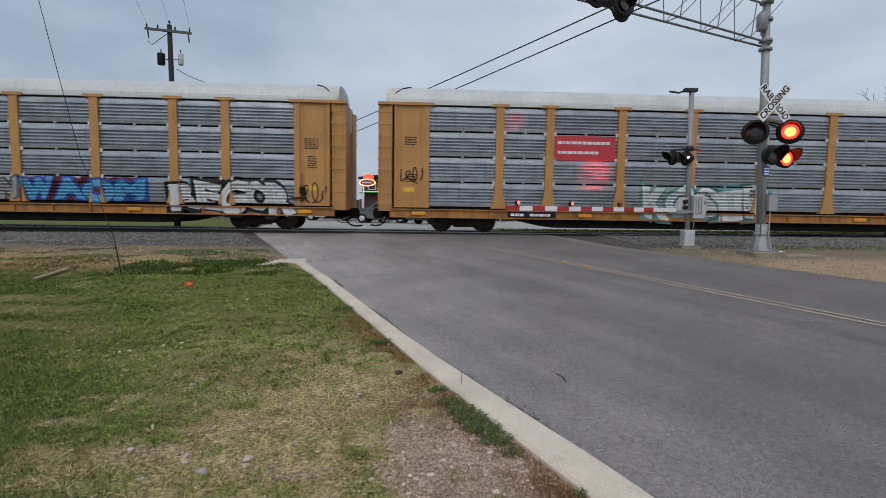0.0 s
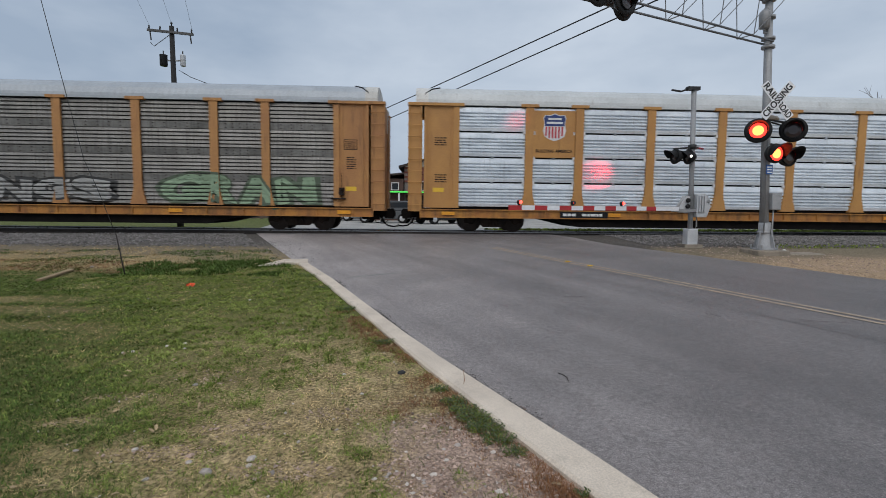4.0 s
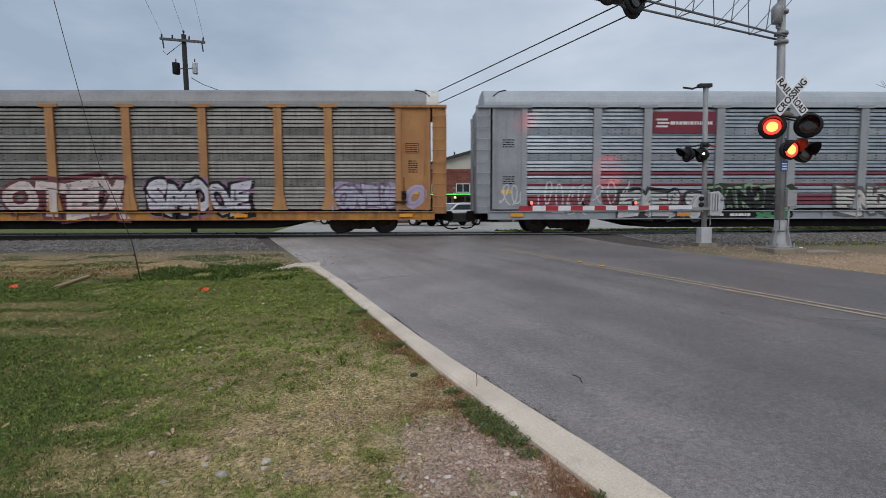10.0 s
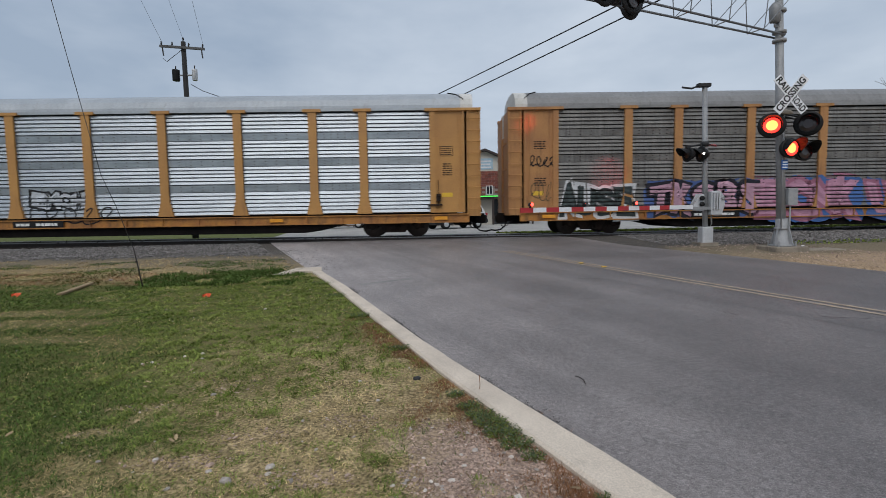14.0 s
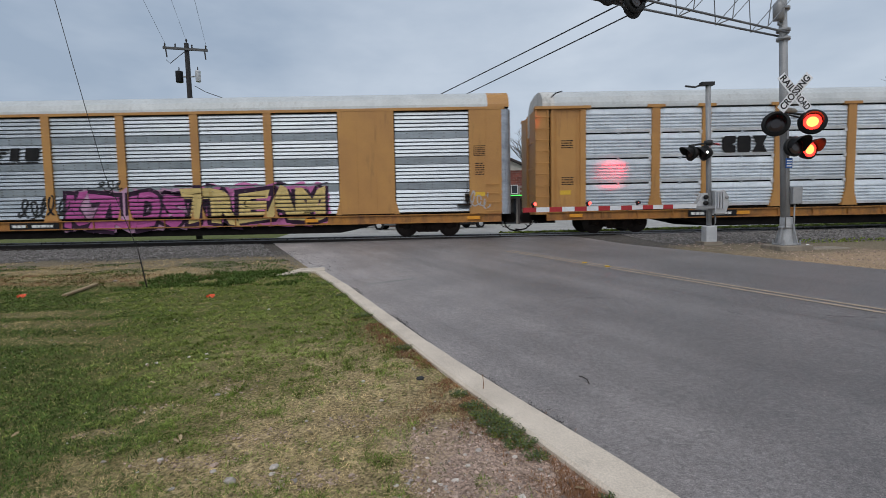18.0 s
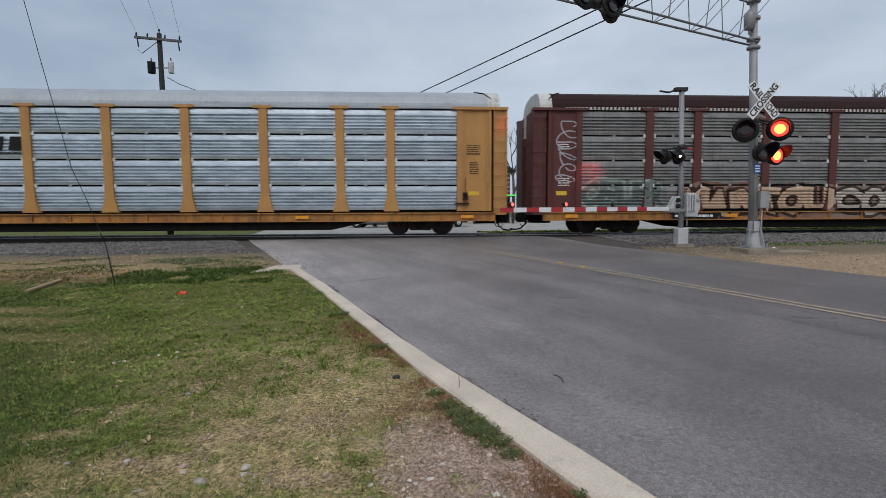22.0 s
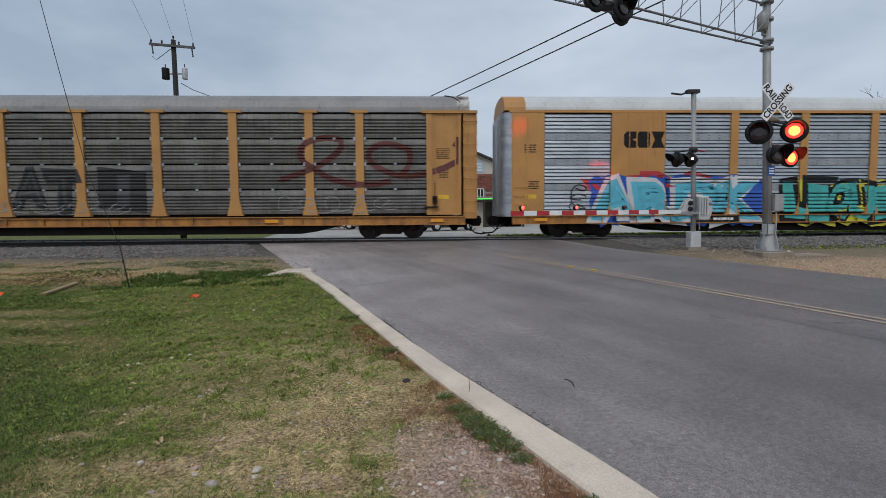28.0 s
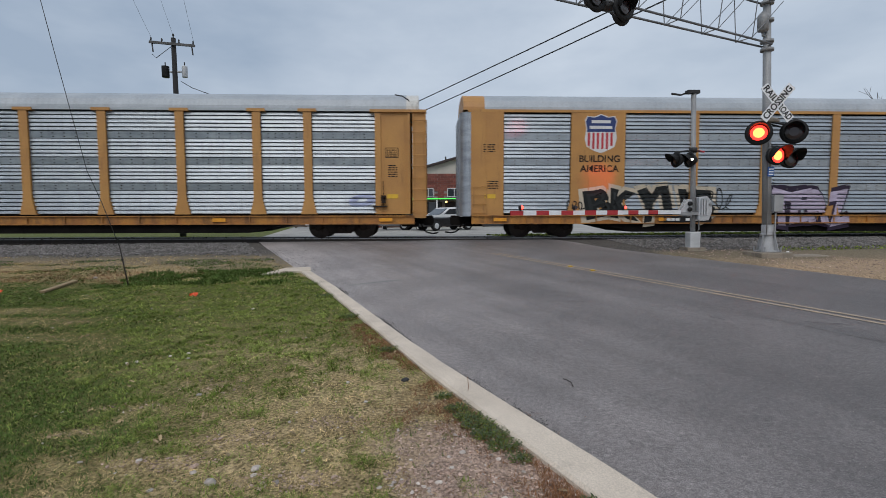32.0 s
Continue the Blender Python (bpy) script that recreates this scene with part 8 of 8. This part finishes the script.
pick = ((w < KERB_W0 - 0.4) | (w > ROAD_FAR + 0.3)) & (y > 14.2 + 1.1 * RG.random(2 * n) ** 0.7 + np.where(x > 0, 0.5, 0))
pebbles("ballast", x[pick], y[pick], RG.uniform(0.018, 0.05, pick.sum()), STONE_BALLAST, "grey crushed-stone track ballast", "ballast", 0.4)
n = 5000
x, y = RG.uniform(7, 20, n), RG.uniform(8.5, 15.2, n)
w = x * ROAD_W.x + y * ROAD_W.y
pick = (w > ROAD_FAR + 0.02) & (w < ROAD_FAR + 3.0)
pebbles("road_edge_gravel", x[pick], y[pick], RG.uniform(0.008, 0.03, pick.sum()), GRIT, "tan gravel along the far road edge", "gravel")

# stones strayed onto the road's edge by the track, pale grit and dark flecks on the asphalt
def strew(name, u, w, size, material, label, category, lifted=0.0):
    x, y = u * ROAD_U.x + w * ROAD_W.x, u * ROAD_U.y + w * ROAD_W.y
    ob = pebbles(name, x, y, size, material, label, category)
    me = ob.data
    co = np.empty(len(me.vertices) * 3)
    me.vertices.foreach_get("co", co)
    co = co.reshape(-1, 3)
    f = np.clip((w - KERB_W1 + 0.02) / (ROAD_FAR - KERB_W1 + 0.02), 0, 1)
    lift = -0.07 + 0.07 * (1 - (2 * f - 1) ** 2) + np.where(f < 0.11, 0.065 * np.clip(u - 10.2, 0, 1), 0)
    swell = np.array([surface_z(a, b) - ground_z(b) for a, b in zip(x, y)])
    co[:, 2] += np.repeat(lift - swell + lifted, 6)
    me.vertices.foreach_set("co", co.ravel())


n = 700
strew("strayed_ballast", RG.uniform(11.4, 17.0, n), KERB_W0 - 0.4 + np.abs(RG.normal(0, 0.55, n)), RG.uniform(0.008, 0.026, n), STONE_BALLAST, "loose stones strayed onto the road edge", "gravel")
n = 6000
u, w = RG.uniform(-1.5, 7.5, n), KERB_W1 + 0.03 + np.abs(RG.normal(0, 3.2, n))
ok = w < 11.5
strew("road_grit", u[ok], w[ok], RG.uniform(0.0018, 0.0042, ok.sum()), PEBBLE, "pale grit scattered on the asphalt", "gravel")
# narrow line of dark crumbs along the kerb's foot
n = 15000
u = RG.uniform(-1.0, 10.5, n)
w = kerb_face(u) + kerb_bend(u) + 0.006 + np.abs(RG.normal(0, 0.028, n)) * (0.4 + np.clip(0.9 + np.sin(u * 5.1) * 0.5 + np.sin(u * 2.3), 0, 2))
strew("gutter_grit", u, w, RG.uniform(0.003, 0.009, n), GUTTER, "small dark crumbs where kerb meets asphalt", "gravel", 0.012)
n = 3200
u, w = RG.uniform(-1.5, 8.5, n), np.concatenate([RG.normal(5.2, 0.7, n // 2), RG.uniform(3, 11, n - n // 2)])
strew("tar_flecks", u, w, RG.uniform(0.002, 0.005, n), STONE_BALLAST, "dark flecks of tar and rubber on the asphalt", "gravel")
x, y = RG.normal(0.12, 0.28, 2200), RG.normal(3.55, 0.14, 2200)
pick = patch_noise(x, y, 3.0, 41.0) > -0.05
blades("dead_thatch", x[pick], y[pick], RG.uniform(0.012, 0.035, pick.sum()), GRASS_RUST, "rust-brown dead grass at the edge of the gravel", 2.4, 0.003)
# thatch strewn over the gravel in loose mats
x, y = scatter(90000, False)
mat_noise = patch_noise(x, y, 1.7, 52.0)
pick = gravelly(x, y) & (mat_noise > 0.12) & (RG.random(len(x)) < 0.6) & (y < 4.3)
blades("dead_thatch", x[pick], y[pick], RG.uniform(0.008, 0.022, pick.sum()), GRASS_RUST, "rust-brown dead grass matted over the gravel", 3.4, 0.0028)
u = RG.normal(1.72, 0.22, 2600)
w = KERB_W0 - 0.06 - np.abs(RG.normal(0, 0.10, 2600)) + kerb_bend(u)
blades("dead_thatch", u * ROAD_U.x + w * ROAD_W.x, u * ROAD_U.y + w * ROAD_W.y, RG.uniform(0.02, 0.06, 2600), GRASS_RUST, "orange-brown dying grass clump at the kerb", 1.6, 0.003)

# larger stones, each a thing
def stone(x, y, size, seed, material=PEBBLE, label="pale limestone lump lying in the grass"):
    rng = random.Random(seed)
    bm = bmesh.new()
    bmesh.ops.create_icosphere(bm, subdivisions=2, radius=1.0)
    for v in bm.verts:
        v.co *= 1 + 0.35 * noise.noise(v.co * 1.3 + Vector((seed, 0, 0)))
        v.co = Vector((v.co.x * size * rng.choice((1.0,)), v.co.y * size * 0.75, v.co.z * size * 0.5))
    ob = put("stone", finish(bm, "stone"), material, None, label, pose(x, y, surface_z(x, y) + size * 0.22, 0, 0, rng.uniform(0, 360)))
    tagged(ob, "", "stone", "stones in the grass")


for k, (x, y, s) in enumerate(((-1.29, 2.76, 0.042), (-1.07, 2.89, 0.04), (-1.06, 2.82, 0.024), (-1.44, 2.87, 0.024), (-1.84, 3.01, 0.027), (-3.08, 4.92, 0.024), (-1.95, 4.04, 0.028), (-1.05, 3.53, 0.018), (-0.84, 3.09, 0.02), (0.04, 2.7, 0.026), (-0.53, 3.86, 0.024), (0.2, 3.04, 0.028), (0.30, 3.35, 0.022), (0.42, 2.95, 0.024), (-0.3, 2.66, 0.02), (0.12, 2.86, 0.022), (-2.6, 5.2, 0.03), (-2.75, 5.12, 0.024), (-0.75, 4.3, 0.026), (-7.2, 10.6, 0.06), (-3.0, 4.95, 0.03), (-2.2, 3.0, 0.02), (-1.6, 2.7, 0.022), (0.55, 2.8, 0.018))):
    stone(x, y, s * 0.85, 40 + k)
stone(-0.23, 4.32, 0.04, 77, DARK_GREY, "dark grey flat stone near the kerb")

# fallen leaves
leaf_mesh = finish((lambda bm: (bm.faces.new([bm.verts.new(p) for p in ((-0.03, 0, 0), (-0.012, -0.011, 0.004), (0.014, -0.010, 0.006), (0.034, 0, 0.002), (0.014, 0.011, 0.008), (-0.012, 0.010, 0.005))]), bm)[1])(bmesh.new()), "leaf")
x, y = scatter(900, False)
near = (y < 6.5) & (x > -3.5)
for a, b in list(zip(x[near], y[near]))[:110]:
    ob = put("fallen_leaf", leaf_mesh, DRY_LEAF, None, "dry tan fallen leaf on the verge", pose(a, b, surface_z(a, b) + 0.02, random.uniform(-25, 25), random.uniform(-25, 25), random.uniform(0, 360)))
    tagged(ob, "", "leaf", "fallen leaves")


def weed(x, y, radius, count, seed, label):
    """A low clump of small leaves on stems."""
    rng = random.Random(seed)
    ob = thing("weed", label, "plant", at=(x, y, surface_z(x, y)))
    leaves, stems = bmesh.new(), bmesh.new()
    for _ in range(int(count * 2.2)):
        a, r = rng.uniform(0, math.tau), radius * rng.random() ** 0.6
        p = Vector((r * math.cos(a), r * math.sin(a) * 0.7, rng.uniform(0.004, 0.05)))
        if rng.random() < 0.3:
            rod(stems, (p.x * 0.6, p.y * 0.6, 0), p, 0.002, 4)
        q = Euler((rng.uniform(-0.7, 0.7), rng.uniform(-0.7, 0.7), rng.uniform(0, 6.28))).to_matrix()
        s = rng.uniform(0.005, 0.0115)
        leaves.faces.new([leaves.verts.new(p + q @ Vector(v) * s) for v in ((-1, 0, 0), (-0.3, -0.45, 0.1), (0.5, -0.4, 0.1), (1.1, 0, -0.1), (0.5, 0.4, 0.1), (-0.3, 0.45, 0.1))])
    tagged(part("foliage", leaves, WEED, ob), "", "", "", "stuff")
    if stems.verts:
        tagged(part("stem", stems, GRASS_GREEN, ob), "", "", "", "stuff")
    else:
        stems.free()


for k, (u, r, c) in enumerate(((3.25, 0.11, 120), (3.08, 0.12, 170), (2.93, 0.14, 240), (2.77, 0.15, 240), (2.60, 0.12, 150), (2.43, 0.09, 70), (3.5, 0.08, 80), (4.9, 0.12, 130), (6.6, 0.15, 150), (8.2, 0.2, 200), (9.6, 0.3, 260))):
    p = ROAD_U * u + ROAD_W * float(KERB_W0 + kerb_bend(u) - 0.11)
    weed(p.x, p.y, r, c, 60 + k, "low leafy green weed growing along the kerb")
p = ROAD_U * 1.9 + ROAD_W * float(KERB_W0 + kerb_bend(1.9) - 0.04)
weed(p.x, p.y, 0.045, 40, 90, "small upright green weed at the kerb")
bm = bmesh.new()
tube(bm, ((0, 0, 0), (0.01, 0, 0.09), (0.005, 0.01, 0.17)), 0.003, 5)
stalk = part("dry_stalk", bm, GRASS_RUST, None, "single dry brown stalk beside the kerb")
tagged(stalk, "", "plant")
stalk.location = (0.30, 3.95, ground_z(3.95) - 0.01)

# litter and small finds
bm = bmesh.new()
tube(bm, ((-0.09, 0.05, 0), (-0.03, 0.015, 0.012), (0.03, -0.02, 0.01), (0.075, -0.08, 0)), 0.0045, 6)
twig = part("twig", bm, SLEEPER, None, "dark curved twig lying on the asphalt")
tagged(twig, "", "twig")
twig.location = (1.26, 4.30, ground_z(4.30) - 0.035)
twig.rotation_euler = (0, 0, -0.75)
for k, (a, b) in enumerate(((-4.09, 8.44), (-7.75, 8.85))):
    bm = bmesh.new()
    n = 9
    for i in range(n):
        c = i * math.tau / n
        v = [bm.verts.new(q) for q in ((0, 0, 0.07), (0.075 * math.cos(c), 0.065 * math.sin(c), 0.03 + 0.03 * math.sin(3 * c)), (0.075 * math.cos(c + 0.55), 0.065 * math.sin(c + 0.55), 0.035 + 0.03 * math.cos(2 * c)))]
        bm.faces.new(v)
    cup = part("marker_flag", bm, glow("fluorescent_orange", (0.85, 0.10, 0.02), 0.0), None, "bright orange plastic marker tuft in the grass")
    tagged(cup, "", "marker")
    cup.location = (a, b, surface_z(a, b))
bm = bmesh.new()
box(bm, -0.6, 0.6, -0.045, 0.045, 0.0, 0.04)
plank = part("plank", bm, FENCE_WOOD, None, "grey weathered plank lying in grass", 0.005)
tagged(plank, "", "plank")
plank.matrix_basis = pose(-7.1, 9.45, surface_z(-7.1, 9.45) + 0.02, 1, -2, 102)
plank.material_slots[0].material = DRY_LEAF
for k, (u0, w0, L0, a0) in enumerate(((3.5, 7.0, 0.5, 20), (2.2, 8.6, 0.9, 12), (4.3, 6.2, 0.25, 70), (6.0, 5.2, 0.3, 5), (7.4, 6.4, 0.4, 15), (1.0, 6.5, 0.3, 30))):
    bm = bmesh.new()
    rng = random.Random(k)
    pts = [(i * L0 / 8, rng.uniform(-0.02, 0.02)) for i in range(9)]
    for (xa, ya), (xb, yb) in zip(pts, pts[1:]):
        bm.faces.new([bm.verts.new(v) for v in ((xa, ya - 0.006, 0), (xb, yb - 0.006, 0), (xb, yb + 0.008, 0), (xa, ya + 0.008, 0))])
    crack = part("road_crack", bm, BLACK_PAINT, None, "thin dark crack in the asphalt")
    tagged(crack, "", "road crack", "cracks in the road", "structure")
    q = road_point(u0, w0)
    f = (w0 - KERB_W1 + 0.02) / (ROAD_FAR - KERB_W1 + 0.02)
    crack.matrix_basis = pose(q.x, q.y, q.z - 0.07 + 0.07 * (1 - (2 * f - 1) ** 2) + 0.012, 0, 0, -a0)
for u0 in (9.05, 8.3):
    bm = bmesh.new()
    box(bm, -0.05, 0.05, -0.05, 0.05, 0, 0.02)
    stud = part("road_stud", bm, LABEL_YELLOW, None, "small yellow road stud on the centre line", 0.006)
    tagged(stud, "", "road stud", "road studs")
    q = road_point(u0, 7.9)
    stud.location = (q.x, q.y, q.z + 0.005)


# ---- movement ----
FLASH, PHASE = 1.2256, 0.636


def lens_rows(lens, turn):
    """Half of each period lit side out, half turned away; a quick half turn between."""
    base = lens.matrix_basis.translation.copy() if lens.location.length == 0 else Vector(lens.location)
    changes = []
    t = PHASE - 2 * FLASH + (FLASH / 2 if turn else 0)
    while t < 33:
        changes += [(t, 1), (t + FLASH / 2, 0)]
        t += FLASH
    state = [s for c, s in changes if c <= 0][-1]
    angle = 0.0 if state else math.pi
    rows = [(0.0, angle)]
    for c, s in changes:
        f0, whole = math.floor(c * FPS) - 1, round(c) * FPS
        if f0 < whole < f0 + 3:
            f0 = whole - 3 if c * FPS < whole else whole
        if c <= 0 or f0 > 32 * FPS - 3:
            continue
        for k in range(1 if f0 == 0 else 0, 4):
            rows.append(((f0 + k) / FPS, angle + math.pi * k / 3))
        angle += math.pi
    rows.append((32.0, angle))
    walk(lens, [(t, Matrix.Translation(base) @ Matrix.Rotation(a % math.tau, 4, "Z")) for t, a in rows])


def motions():
    """The train rolls by, its wheels turn, and the crossing's lamps show their lit sides in turn."""
    for (car, wheels), left in zip(CARS, LEFT_ENDS):
        walk(car, [(t, TRACK @ Matrix.Translation((left + run(t), 0, 0))) for t in (0, 1, 1.6, 1.9, *range(3, 33))])
        times = [f / FPS for f in range(32 * FPS + 1) if -47 < left + run(f / FPS) < 21]
        steps = sorted({0.0, 32.0} | set(times))
        for w in wheels:
            base = w.matrix_basis.translation.copy()
            rows = []
            for t in steps:
                u = min(max(t, times[0]), times[-1])
                rows.append((t, Matrix.Translation(base) @ Matrix.Rotation((run(u) / 0.455) % math.tau, 4, "Y")))
            walk(w, rows)
    for lens, turn in LENSES:
        lens_rows(lens, turn)


motions()
